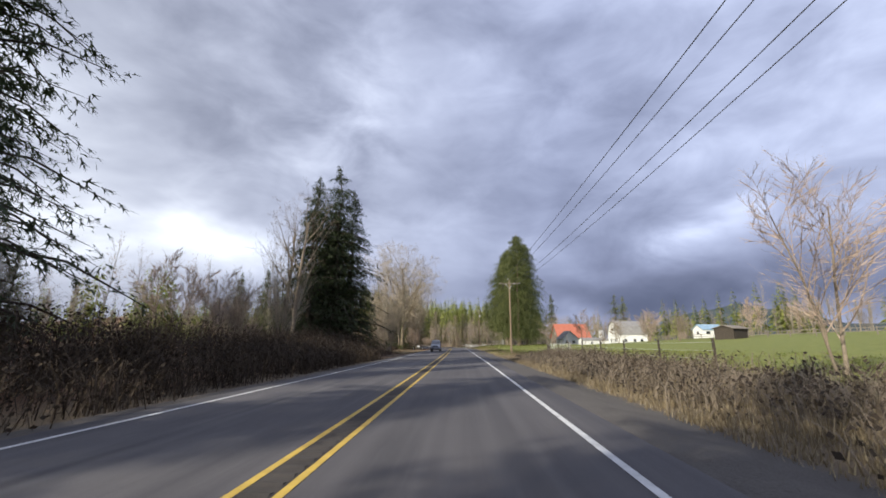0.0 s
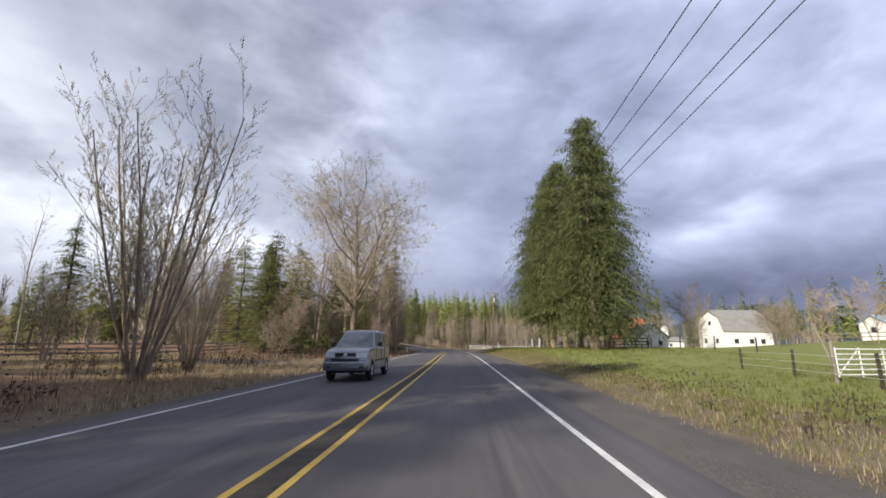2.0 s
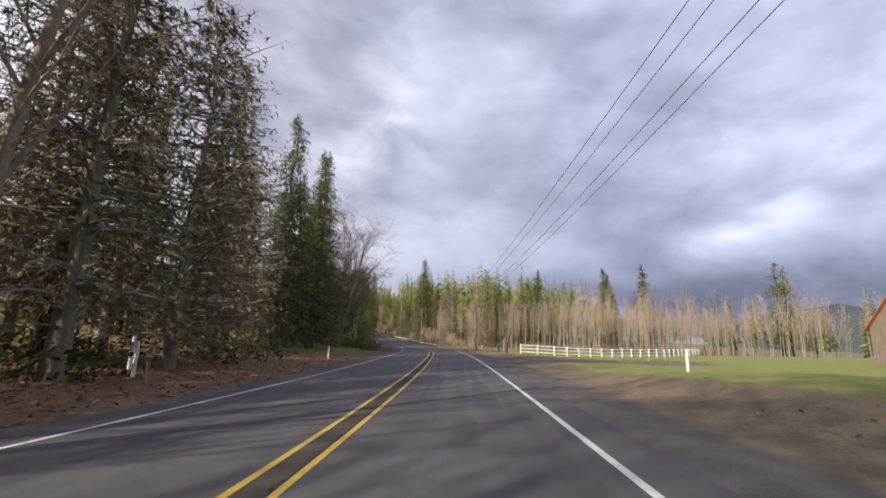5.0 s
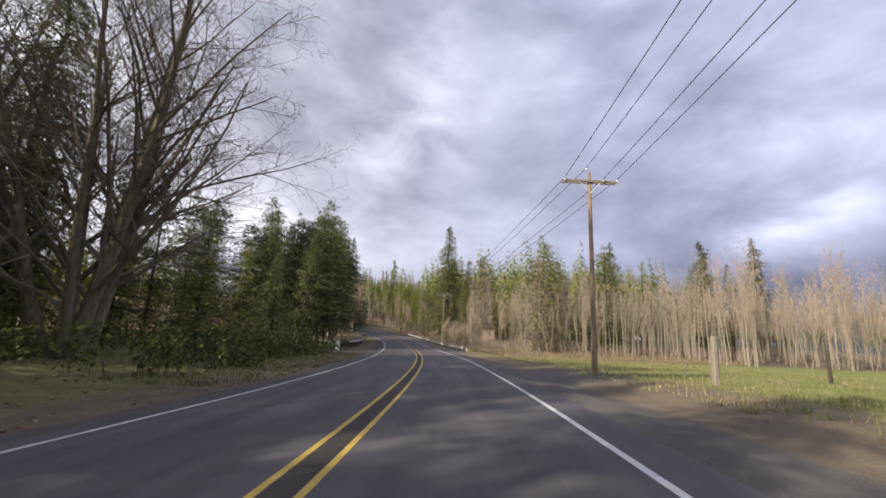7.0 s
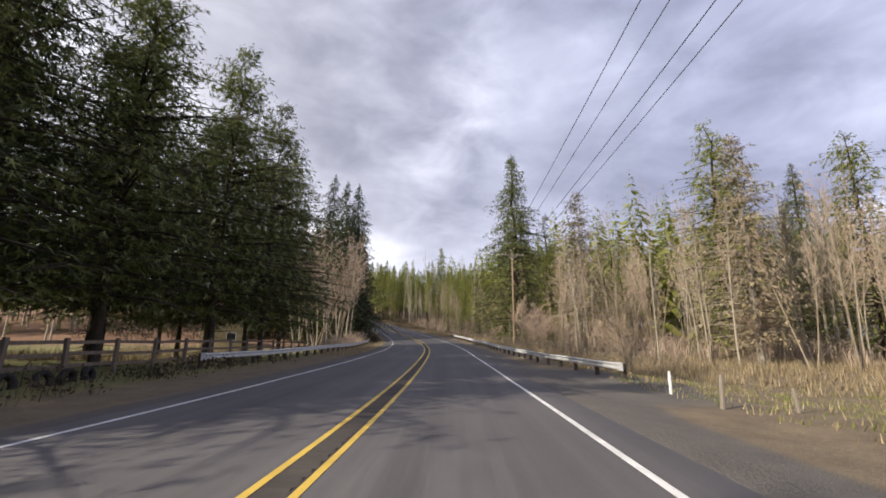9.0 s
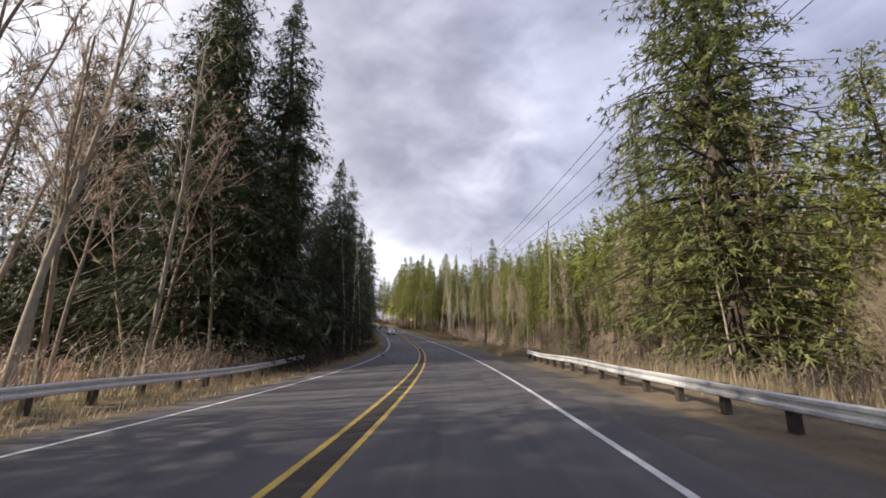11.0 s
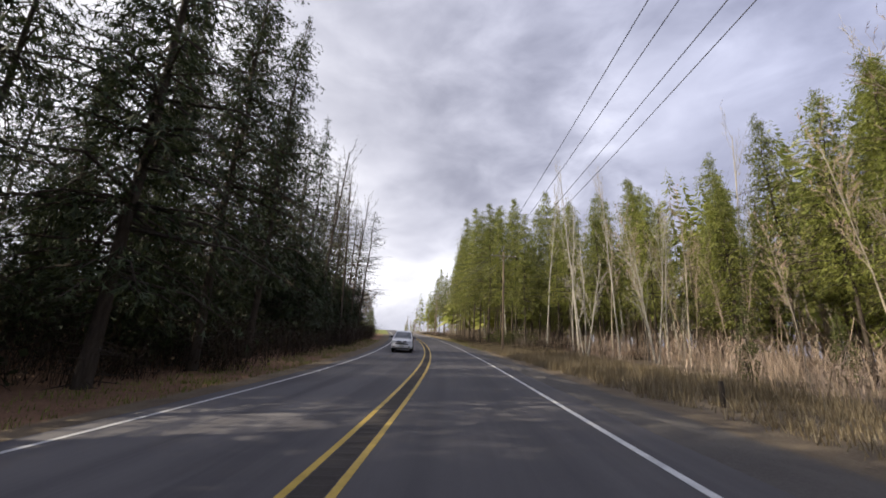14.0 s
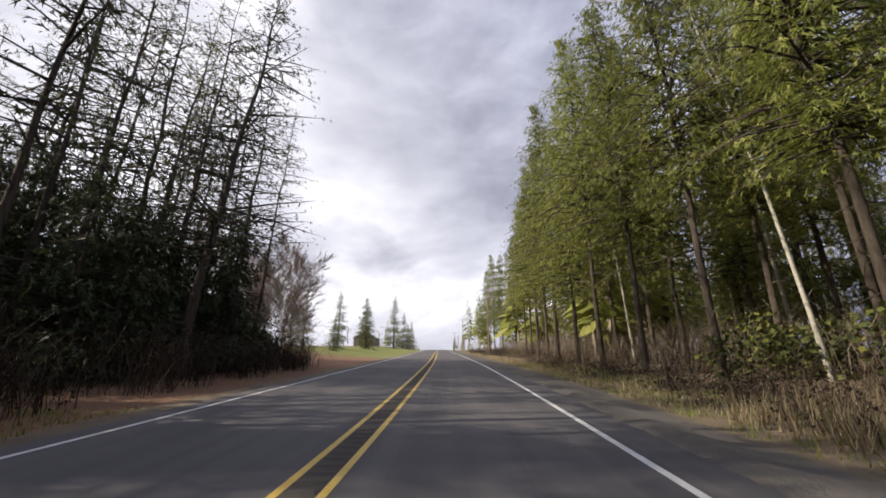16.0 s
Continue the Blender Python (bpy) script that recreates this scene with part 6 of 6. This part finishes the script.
# ---- pickups in the oncoming lane ----
def prism(outline, half, edge=0.06, top_in=0.0, bow=0.0, crown=0.0, cuts=(0.0, 0.35, 0.62, 0.82)):
    """Sweep an x-z outline across y with rounded shoulders. bow draws the nose back at the sides, crown lifts the middle."""
    bm = bmesh.new()
    n = len(outline)
    zmin, zmax = min(z for _, z in outline), max(z for _, z in outline)
    xmax = max(x for x, _ in outline)
    inward = []
    for k in range(n):
        (x0, z0), (x1, z1) = outline[k - 1], outline[(k + 1) % n]
        d = Vector((x1 - x0, z1 - z0)).normalized()
        inward.append(Vector((-d.y, d.x)))
    area = sum(outline[k - 1][0] * outline[k][1] - outline[k][0] * outline[k - 1][1] for k in range(n))
    sign = 1.0 if area > 0 else -1.0
    side = [(c * (half - edge), 0.0) for c in cuts] + [(half - edge, 0.0)] + [(half - edge + edge * math.sin(a), edge * (1 - math.cos(a))) for a in (0.5, 1.0, 1.35, 1.5708)]
    full = [(-y, e) for y, e in reversed(side) if y > 0] + side
    rings = []
    for y, e in full:
        ring = []
        for (x, z), w in zip(outline, inward):
            u = (z - zmin) / (zmax - zmin)
            xx, zz = x + sign * w.x * e, z + sign * w.y * e
            f = min(1.0, max(0.0, (xx - xmax + 1.3) / 1.3))
            ring.append(bm.verts.new((xx - bow * f * (y / half) ** 2, y * (1 - top_in * u / half), zz + crown * u * (1 - (y / half) ** 2))))
        rings.append(ring)
    caps = [bm.faces.new(rings[0]), bm.faces.new(rings[-1][::-1])]
    for a, b in zip(rings, rings[1:]):
        for k in range(n):
            bm.faces.new((a[k], b[k], b[(k + 1) % n], a[(k + 1) % n]))
    bmesh.ops.triangulate(bm, faces=caps, ngon_method="EAR_CLIP")
    bmesh.ops.recalc_face_normals(bm, faces=bm.faces)
    return bm


def bm_part(name, bm, mat, parent, label="", place=None):
    me = bpy.data.meshes.new(name)
    bm.to_mesh(me)
    bm.free()
    me.materials.append(mat)
    me.polygons.foreach_set("use_smooth", [True] * len(me.polygons))
    me.set_sharp_from_angle(angle=radians(32))
    return part(name, me, parent, label, place)


def panel(corners, mat, name, parent, thick=0.012):
    """A thin plate over four corners, 6 mm proud."""
    c = [Vector(p) for p in corners]
    n = (c[1] - c[0]).cross(c[3] - c[0]).normalized()
    v = [p + n * 0.006 for p in c] + [p - n * thick for p in c]
    f = [(0, 1, 2, 3), (7, 6, 5, 4)] + [(k, (k + 1) % 4, 4 + (k + 1) % 4, 4 + k) for k in range(4)]
    return part(name, mesh_of(name, v, f, mat), parent)


def on_road(s, q, turn):
    """A vehicle's pose: along the road, following its grade and cross fall."""
    f = (at(s + 1.6, q) - at(s - 1.6, q)).normalized()
    r = (at(s, q + 0.7) - at(s, q - 0.7)).normalized()
    up = r.cross(f).normalized()
    m = Matrix((f.cross(up), f, up)).transposed().to_4x4()
    return Matrix.Translation((at(s + 1.6, q) + at(s - 1.6, q)) / 2) @ m @ pose(0, 0, 0, 0, 0, turn)


def slab(x0, x1, z0, z1, y0, y1, bow=0.16, nose=2.62, n=6):
    """A block that follows the bowed nose of the body."""
    v, f = [], []
    for k in range(n + 1):
        y = y0 + (y1 - y0) * k / n
        off = -bow * (y / 0.88) ** 2
        v += [Vector((x0 + off, y, z0)), Vector((x1 + off, y, z0)), Vector((x1 + off - 0.02, y, z1)), Vector((x0 + off, y, z1))]
    for k in range(n):
        for j in range(4):
            a, b = 4 * k + j, 4 * k + (j + 1) % 4
            f.append((a, b, b + 4, a + 4))
    f += [(3, 2, 1, 0), (4 * n, 4 * n + 1, 4 * n + 2, 4 * n + 3)]
    return v, f


def pickup(s, q, paint, canopy, label, tall=1.0):
    e = new("pickup_truck")
    e.matrix_world = on_road(s, q, -90) @ Matrix.Diagonal((1.0, 1.0, tall, 1.0))
    arch = lambda cx: [(cx + 0.45 * math.cos(a), 0.38 + 0.45 * math.sin(a)) for a in [math.pi * k / 10 for k in range(11)]]
    low = [(-2.55, 0.46), (-2.07, 0.40)] + [p for p in reversed(arch(-1.62))] + [(-1.15, 0.33), (1.2, 0.33)] + [p for p in reversed(arch(1.66))] + [(2.13, 0.40), (2.50, 0.42), (2.56, 0.62), (2.54, 0.84), (2.44, 0.97), (2.2, 1.05), (1.6, 1.12), (1.0, 1.16), (0.2, 1.15), (-1.1, 1.14), (-2.5, 1.15), (-2.57, 1.10)]
    bm_part("body", prism(low, 0.88, 0.075, 0.035, 0.16, 0.045), paint, e)
    cab = [(1.10, 1.12), (0.72, 1.40), (0.30, 1.68), (0.10, 1.75), (-0.30, 1.78), (-0.70, 1.76), (-0.94, 1.68), (-1.04, 1.40), (-1.08, 1.12)]
    bm_part("cab", prism(cab, 0.84, 0.07, 0.16, 0.06, 0.02), paint, e)
    wy = lambda z: 0.845 * (1 - 0.16 / 0.84 * (z - 1.12) / 0.66)
    v, f = [], []
    for k in range(9):
        u = -1 + k / 4
        for x, z, hw in ((1.06, 1.175, 0.74), (0.70, 1.43, 0.685), (0.35, 1.665, 0.63)):
            v.append(Vector((x - 0.055 * (u * hw / 0.84) ** 2 * (0.9 + 0.1 * x) + 0.012, u * hw, z + 0.018 * (1 - u * u))))
    f = [(3 * k + j, 3 * k + j + 1, 3 * k + j + 4, 3 * k + j + 3) for k in range(8) for j in (0, 1)]
    part("windscreen", mesh_of("windscreen", v, f, SCREEN, True), e)
    for sy in (-1, 1):
        for x0, x1, x2, x3 in ((0.76, -0.26, -0.26, 0.26), (-0.38, -0.92, -0.84, -0.38)):
            c = [(x0, sy * wy(1.2), 1.2), (x1, sy * wy(1.2), 1.2), (x2, sy * wy(1.66), 1.66), (x3, sy * wy(1.66), 1.66)]
            panel(c if sy < 0 else c[::-1], PANE, "side_window", e)
        v, f = slab(0.66, 0.80, 1.17, 1.32, sy * 0.90, sy * 1.08, 0.0, n=2)
        part("mirror", mesh_of("mirror", v, f, PLASTIC), e)
        v, f = [], []
        box(v, f, -0.16, sy * 0.885, 1.0, 0.16, 0.03, 0.045)
        part("door_handle", mesh_of("door_handle", v, f, PLASTIC), e)
        for x in (0.90, -0.32, -1.06):
            v, f = [], []
            box(v, f, x, sy * 0.872, 0.78, 0.008, 0.012, 0.66)
            part("door_seam", mesh_of("door_seam", v, f, PLASTIC), e)
        v, f = [], []
        box(v, f, 0.05, sy * 0.882, 0.66, 2.1, 0.02, 0.06)
        part("side_moulding", mesh_of("side_moulding", v, f, PLASTIC), e)
        v, f = slab(2.28, 2.565, 0.80, 0.96, sy * 0.42, sy * 0.80, 0.19)
        part("headlight", mesh_of("headlight", v, f, LENS), e)
        v, f = [], []
        box(v, f, -2.53, sy * 0.80, 0.92, 0.08, 0.14, 0.36)
        part("tail_light", mesh_of("tail_light", v, f, TAIL), e)
        v, f = slab(2.56, 2.655, 0.46, 0.54, sy * 0.56, sy * 0.70, n=2)
        part("fog_light", mesh_of("fog_light", v, f, PLASTIC), e)
        v, f = slab(2.40, 2.575, 0.855, 0.955, sy * 0.07, sy * 0.40)
        part("grille", mesh_of("grille", v, f, PLASTIC), e)
        for cx in (-1.62, 1.66):
            v, f = [], []
            ring = [(0.20, -0.10), (0.31, -0.115), (0.365, -0.08), (0.37, 0.08), (0.31, 0.115), (0.20, 0.10)]
            n = 24
            for k in range(n):
                a = 2 * math.pi * k / n
                v += [Vector((r * math.cos(a), y0, r * math.sin(a))) for r, y0 in ring]
            m = len(ring)
            for k in range(n):
                for j in range(m):
                    f.append((k * m + j, k * m + (j + 1) % m, ((k + 1) % n) * m + (j + 1) % m, ((k + 1) % n) * m + j))
            wheel = part("wheel", mesh_of("wheel", v, f, RUBBER, True), e, at_pose=pose(cx, sy * 0.78, 0.37))
            v, f = [], []
            tube(v, f, [Vector((0, -0.06, 0)), Vector((0, 0.06, 0))], [0.205, 0.205], 20)
            f += [tuple(range(20)), tuple(range(39, 19, -1))]
            for k in range(6):
                a = 2 * math.pi * k / 6
                tube(v, f, [Vector((0, sy * 0.07, 0)), Vector((0.19 * math.cos(a), sy * 0.075, 0.19 * math.sin(a)))], [0.045, 0.03], 4)
            part("rim", mesh_of("rim", v, f, STEEL), wheel)
    v = [Vector((2.592, y0, z)) for y0, z in ((-0.075, 0.86), (0.075, 0.86), (0.0, 0.965))] + [Vector((2.55, y0, z)) for y0, z in ((-0.075, 0.86), (0.075, 0.86), (0.0, 0.965))]
    part("emblem", mesh_of("emblem", v, [(0, 1, 2), (5, 4, 3), (0, 3, 4, 1), (1, 4, 5, 2), (2, 5, 3, 0)], STEEL), e, "bright plain triangular emblem")
    v, f = slab(1.02, 1.12, 1.158, 1.182, -0.72, 0.72, 0.05)
    part("wiper_cowl", mesh_of("wiper_cowl", v, f, PLASTIC), e)
    v, f = slab(2.50, 2.625, 0.685, 0.77, -0.52, 0.52)
    part("lower_grille", mesh_of("lower_grille", v, f, PLASTIC), e)
    bm_part("front_bumper", prism([(2.35, 0.36), (2.58, 0.38), (2.645, 0.46), (2.65, 0.62), (2.60, 0.685), (2.35, 0.69)], 0.89, 0.05, 0.0, 0.18), paint, e)
    bm_part("rear_bumper", prism([(-2.70, 0.42), (-2.55, 0.42), (-2.55, 0.62), (-2.70, 0.62)], 0.84, 0.03), STEEL, e)
    v, f = slab(2.62, 2.662, 0.52, 0.63, -0.16, 0.16, 0.05, n=2)
    part("number_plate", mesh_of("number_plate", v, f, GREY_WOOD), e)
    v, f = [], []
    box(v, f, 0, 0, 0.46, 4.6, 1.25, 0.34)
    part("chassis", mesh_of("chassis", v, f, PLASTIC), e)
    if canopy:
        top = [(-1.06, 1.12), (-1.02, 1.70), (-1.3, 1.76), (-2.4, 1.70), (-2.55, 1.12)]
        bm_part("canopy", prism(top, 0.85, 0.07, 0.12), paint, e)
        for sy in (-1, 1):
            yy = lambda z: sy * 0.855 * (1 - 0.12 / 0.85 * (z - 1.12) / 0.64)
            c = [(-1.2, yy(1.24), 1.24), (-2.42, yy(1.24), 1.24), (-2.34, yy(1.6), 1.6), (-1.18, yy(1.62), 1.62)]
            panel(c if sy < 0 else c[::-1], PANE, "canopy_window", e)
    else:
        # flat dark panel on the solid body, standing in for the bed's shaded hollow
        v, f = [], []
        box(v, f, -1.82, 0, 1.132, 1.36, 1.5, 0.012)
        part("bed_hollow_panel", mesh_of("bed_hollow_panel", v, f, PLASTIC), e)
    return tagged(e, label, "pickup truck", "oncoming pickups")


pickup(78.7, -2.35, SILVER, True, "silver pickup with a canopy in the oncoming lane", 1.13)
pickup(439.7, -2.2, WHITE_CAR, False, "white extended-cab pickup in the oncoming lane")


# ---- brush, grass and fallen leaves ----
def brush(name, s0, s1, q0, q1, clumps, h0, h1, mat, label, stems=16, leaves=14, seed=1, width=0.012, leaf=0.07, leaf_mat=None):
    """A thicket of arching stems with a few clinging leaves."""
    R = random.Random(seed)
    v, f, lv_, lf = [], [], [], []
    for _ in range(clumps):
        s, q = R.uniform(s0, s1), R.uniform(q0, q1)
        base = at(s, q, -0.05)
        hh = R.uniform(h0, h1)
        for _ in range(stems):
            an = R.uniform(0, 2 * math.pi)
            o = Vector((math.cos(an), math.sin(an), 0))
            h = hh * R.uniform(0.5, 1.1)
            reach = h * R.uniform(0.3, 1.5)
            p0 = base + Vector((R.gauss(0, 0.45), R.gauss(0, 0.45), 0))
            bend = Vector((-o.y, o.x, 0)) * reach * R.uniform(-0.5, 0.5)
            pts = [p0, p0 + o * reach * 0.3 + Vector((0, 0, h * 0.65)), p0 + o * reach * 0.75 + bend * 0.5 + Vector((0, 0, h * R.uniform(0.8, 1.0))), p0 + o * reach * 1.2 + bend + Vector((0, 0, h * R.uniform(0.25, 0.95)))]
            w = Vector((-o.y, o.x, 0)) * width * R.uniform(0.6, 1.4)
            b = len(v)
            for k, p in enumerate(pts):
                ww = w * (1 - 0.25 * k)
                v.extend((p - ww, p + ww))
            f.extend((b + 2 * k, b + 2 * k + 1, b + 2 * k + 3, b + 2 * k + 2) for k in range(3))
        for _ in range(leaves):
            p = base + Vector((R.gauss(0, 0.5), R.gauss(0, 0.5), R.uniform(0.1, 1.0) * hh))
            d = Vector((R.uniform(-1, 1), R.uniform(-1, 1), R.uniform(-1, 0.8))).normalized() * leaf * R.uniform(0.7, 1.6)
            w = d.orthogonal() * 0.5
            b = len(lv_)
            lv_.extend((p, p + d * 0.5 + w, p + d, p + d * 0.5 - w))
            lf.append((b, b + 1, b + 2, b + 3))
    e = new(name)
    part("stems", mesh_of("stems", v, f, mat), e)
    if lf:
        part("leaves", mesh_of("leaves", lv_, lf, leaf_mat or mat), e)
    return tagged(e, label, "shrubs", kind="stuff")


def grass(name, s0, s1, q0, q1, tufts, h0, h1, mat, label, blades=8, seed=1, width=0.018, spread=0.16):
    R = random.Random(seed)
    v, f = [], []
    for _ in range(tufts):
        s, q = R.uniform(s0, s1), q0 + (q1 - q0) * R.random()
        p = at(s, q, -0.03)
        h = R.uniform(h0, h1)
        for _ in range(blades):
            a = R.uniform(0, 6.283)
            o = Vector((math.cos(a), math.sin(a), 0))
            r = p + Vector((R.gauss(0, spread), R.gauss(0, spread), 0))
            w = Vector((-o.y, o.x, 0)) * width
            hh = h * R.uniform(0.5, 1.1)
            b = len(v)
            v.extend((r - w, r + w, r + o * hh * R.uniform(0.1, 0.7) + Vector((0, 0, hh))))
            f.append((b, b + 1, b + 2))
    return tagged(new(name, mesh_of(name, v, f, mat)), label, "grass", kind="stuff")


def litter(name, s0, s1, q0, q1, n, size, mat, label, seed=1):
    R = random.Random(seed)
    v, f = [], []
    for _ in range(n):
        p = at(R.uniform(s0, s1), R.uniform(q0, q1), 0.03)
        a = R.uniform(0, 6.283)
        d = Vector((math.cos(a), math.sin(a), R.uniform(-0.3, 0.5))) * size * R.uniform(0.6, 1.4)
        w = Vector((-math.sin(a), math.cos(a), R.uniform(-0.4, 0.4))) * size * R.uniform(0.35, 0.6)
        b = len(v)
        v.extend((p - d, p + w, p + d, p - w))
        f.append((b, b + 1, b + 2, b + 3))
    return tagged(new(name, mesh_of(name, v, f, mat)), label, "leaf litter", kind="stuff")


DG, GG = "dry tan grass along the verge", "short green and straw grass"
BR = "tangled brown bramble thicket on the verge"
brush("bramble_thicket", -8, 48, -11, -6.6, 420, 0.8, 2.0, BRAMBLE, BR, 26, 44, 1)
brush("bramble_thicket", -8, 66, -20, -10, 380, 1.4, 2.8, BRAMBLE, BR, 26, 44, 2)
brush("bramble_thicket", 46, 72, -12, -8, 90, 0.4, 0.9, BRAMBLE, BR, 14, 26, 3)
brush("bramble_thicket", 4, 46, 7.9, 12.5, 300, 0.35, 1.05, TWIG_DULL, BR, 24, 24, 4, leaf=0.08, leaf_mat=BRAMBLE)
brush("bramble_thicket", 46, 90, 8.5, 14, 70, 0.15, 0.5, BRAMBLE, BR, 14, 14, 5)
brush("bramble_thicket", 72, 150, -24, -11, 150, 0.5, 1.6, BRAMBLE, BR, 16, 14, 6)
brush("evergreen_shrubs", 112, 190, -22, -12, 120, 0.8, 2.2, BRAMBLE, "green leafy shrubs under the trees", 12, 60, 7, leaf=0.16, leaf_mat=IVY)
brush("evergreen_shrubs", 226, 262, -22, -10, 120, 1.0, 2.6, BRAMBLE, "green leafy shrubs under the trees", 14, 60, 8, leaf=0.16, leaf_mat=IVY)
brush("bare_thicket", 296, 350, 11, 24, 220, 0.8, 2.3, TWIG_DULL, "tan leafless thicket behind the guard rail", 18, 4, 9)
brush("bare_thicket", 300, 345, 24, 110, 260, 1.5, 3.6, BARK_RED, "tan leafless thicket below the alders", 18, 4, 10, width=0.035)
brush("bare_thicket", 352, 450, 15, 34, 420, 1.2, 3.2, BARK_RED, "leafless brown thicket at the wood's edge", 18, 8, 11)
brush("bramble_thicket", 440, 500, 11, 22, 230, 0.7, 1.7, BRAMBLE, BR, 16, 24, 12)
brush("bramble_thicket", 500, 580, 8.5, 16, 160, 0.7, 1.6, BRAMBLE, BR, 14, 16, 13)
brush("bramble_thicket", 345, 398, -12, -7.2, 190, 0.5, 1.4, BRAMBLE, BR, 16, 22, 14)
brush("bramble_thicket", 396, 420, -15, -9.6, 130, 0.7, 1.8, BRAMBLE, BR, 18, 26, 20)
brush("bramble_thicket", 420, 496, -16, -8.4, 460, 1.2, 2.8, BRAMBLE, BR, 20, 40, 15)
brush("bramble_thicket", 440, 500, -34, -14, 300, 1.8, 3.6, BRAMBLE, BR, 20, 40, 16)
brush("bare_thicket", 312, 346, -13, -9.6, 130, 0.8, 2.4, BARK_RED, "tan leafless thicket behind the guard rail", 16, 6, 17)
brush("bare_thicket", 355, 600, 26, 50, 420, 2.5, 5.5, BARK_RED, "tall leafless undergrowth in the wood", 14, 6, 21, width=0.03)
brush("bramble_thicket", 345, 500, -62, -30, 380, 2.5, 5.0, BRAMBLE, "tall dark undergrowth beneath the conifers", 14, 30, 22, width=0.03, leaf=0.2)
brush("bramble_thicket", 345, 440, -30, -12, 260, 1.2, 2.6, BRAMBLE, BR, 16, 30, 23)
# filler shrubs whose near-black leaves carry the shade under the firs
brush("evergreen_shrubs", 392, 442, -24, -11.2, 130, 1.4, 3.6, BRAMBLE, "added evergreen shrubs beneath the firs, leaves darkened for shade", 10, 70, 24, leaf=0.22, leaf_mat=NEEDLE_SHADE)
brush("evergreen_shrubs", 442, 500, -26, -11.0, 150, 1.4, 3.4, BRAMBLE, "added evergreen shrubs beneath the firs, leaves darkened for shade", 10, 70, 25, leaf=0.22, leaf_mat=NEEDLE_SHADE)
brush("evergreen_shrubs", 466, 486, 12, 18, 16, 1.5, 3.0, BRAMBLE, "yellow-green leafy shrub in the wood", 10, 240, 18, leaf=0.15, leaf_mat=IVY)
brush("bramble_thicket", 262, 292, -12, -8.8, 60, 0.3, 0.8, BRAMBLE, BR, 12, 20, 19)
grass("dry_grass", 2, 46, 6.9, 10.5, 2200, 0.12, 0.4, DRY_GRASS, DG, 8, 18)
grass("dry_grass", 0, 130, 6.8, 10.5, 5200, 0.06, 0.24, DRY_GRASS, DG, 9, 1, 0.013)
grass("green_grass", 60, 150, 7.2, 11, 4200, 0.06, 0.2, GREEN_GRASS, GG, 9, 14, 0.013)
grass("dry_grass", 290, 350, 9.5, 20, 2600, 0.4, 1.0, DRY_GRASS, DG, 9, 2)
grass("dry_grass", 284, 312, 18, 70, 2000, 0.5, 1.1, DRY_GRASS, DG, 8, 3, 0.035)
grass("dry_grass", 355, 395, 7.8, 15, 2000, 0.4, 0.9, DRY_GRASS, DG, 9, 4)
grass("dry_grass", 395, 415, 8.0, 16, 1500, 0.15, 0.5, DRY_GRASS, DG, 9, 15)
grass("dry_grass", 415, 470, 7.8, 15, 2900, 0.4, 0.95, DRY_GRASS, DG, 9, 16)
grass("dry_grass", 470, 560, 7.2, 10, 1400, 0.1, 0.32, DRY_GRASS, DG, 8, 5)
brush("bramble_thicket", 458, 500, 8.6, 12.5, 150, 0.3, 0.9, BRAMBLE, BR, 16, 24, 26)
brush("bare_thicket", 458, 560, 13, 24, 260, 1.4, 3.8, TWIG_DULL, "leafless brown thicket among the sunlit trunks", 16, 6, 27, width=0.016)
grass("dry_grass", 70, 102, -12, -6.4, 900, 0.15, 0.5, DRY_GRASS, DG, 8, 6)
grass("dry_grass", 300, 398, -9.5, -6.0, 1500, 0.15, 0.5, DRY_GRASS, DG, 8, 7)
grass("dry_grass", 260, 330, -40, -20, 2200, 0.5, 1.0, DRY_GRASS, "tall straw grass behind the pines", 8, 8, 0.03)
grass("green_grass", 66, 152, 8.5, 26, 6500, 0.08, 0.28, GREEN_GRASS, GG, 8, 9)
grass("green_grass", 196, 290, 9, 34, 4200, 0.08, 0.25, GREEN_GRASS, GG, 8, 10)
grass("dry_grass", 200, 290, 9, 36, 2600, 0.1, 0.35, DRY_GRASS, "straw-coloured tufts in the meadow", 8, 19)
grass("green_grass", 0, 66, 13, 26, 2500, 0.1, 0.3, GREEN_GRASS, GG, 8, 11)
grass("green_grass", 225, 262, -12, -6, 1200, 0.08, 0.25, GREEN_GRASS, GG, 8, 12)
grass("green_grass", 398, 470, -9.5, -6.2, 1400, 0.08, 0.25, GREEN_GRASS, GG, 8, 17)
grass("green_grass", 455, 500, 7.2, 12, 1200, 0.1, 0.3, GREEN_GRASS, GG, 8, 13)
LL = "fallen brown leaves on the ground"
litter("fallen_leaves", 98, 200, -20, -6.2, 14000, 0.12, DEAD_LEAF, LL, 1)
litter("fallen_leaves", 46, 98, -12, -6.0, 2500, 0.09, DEAD_LEAF, LL, 2)
litter("fallen_leaves", 120, 160, 8, 18, 1500, 0.08, DEAD_LEAF, LL, 3)
litter("fallen_leaves", 200, 260, -20, -6.5, 3000, 0.10, DEAD_LEAF, LL, 4)
litter("fallen_leaves", 430, 500, 11, 20, 2500, 0.10, DEAD_LEAF, LL, 5)
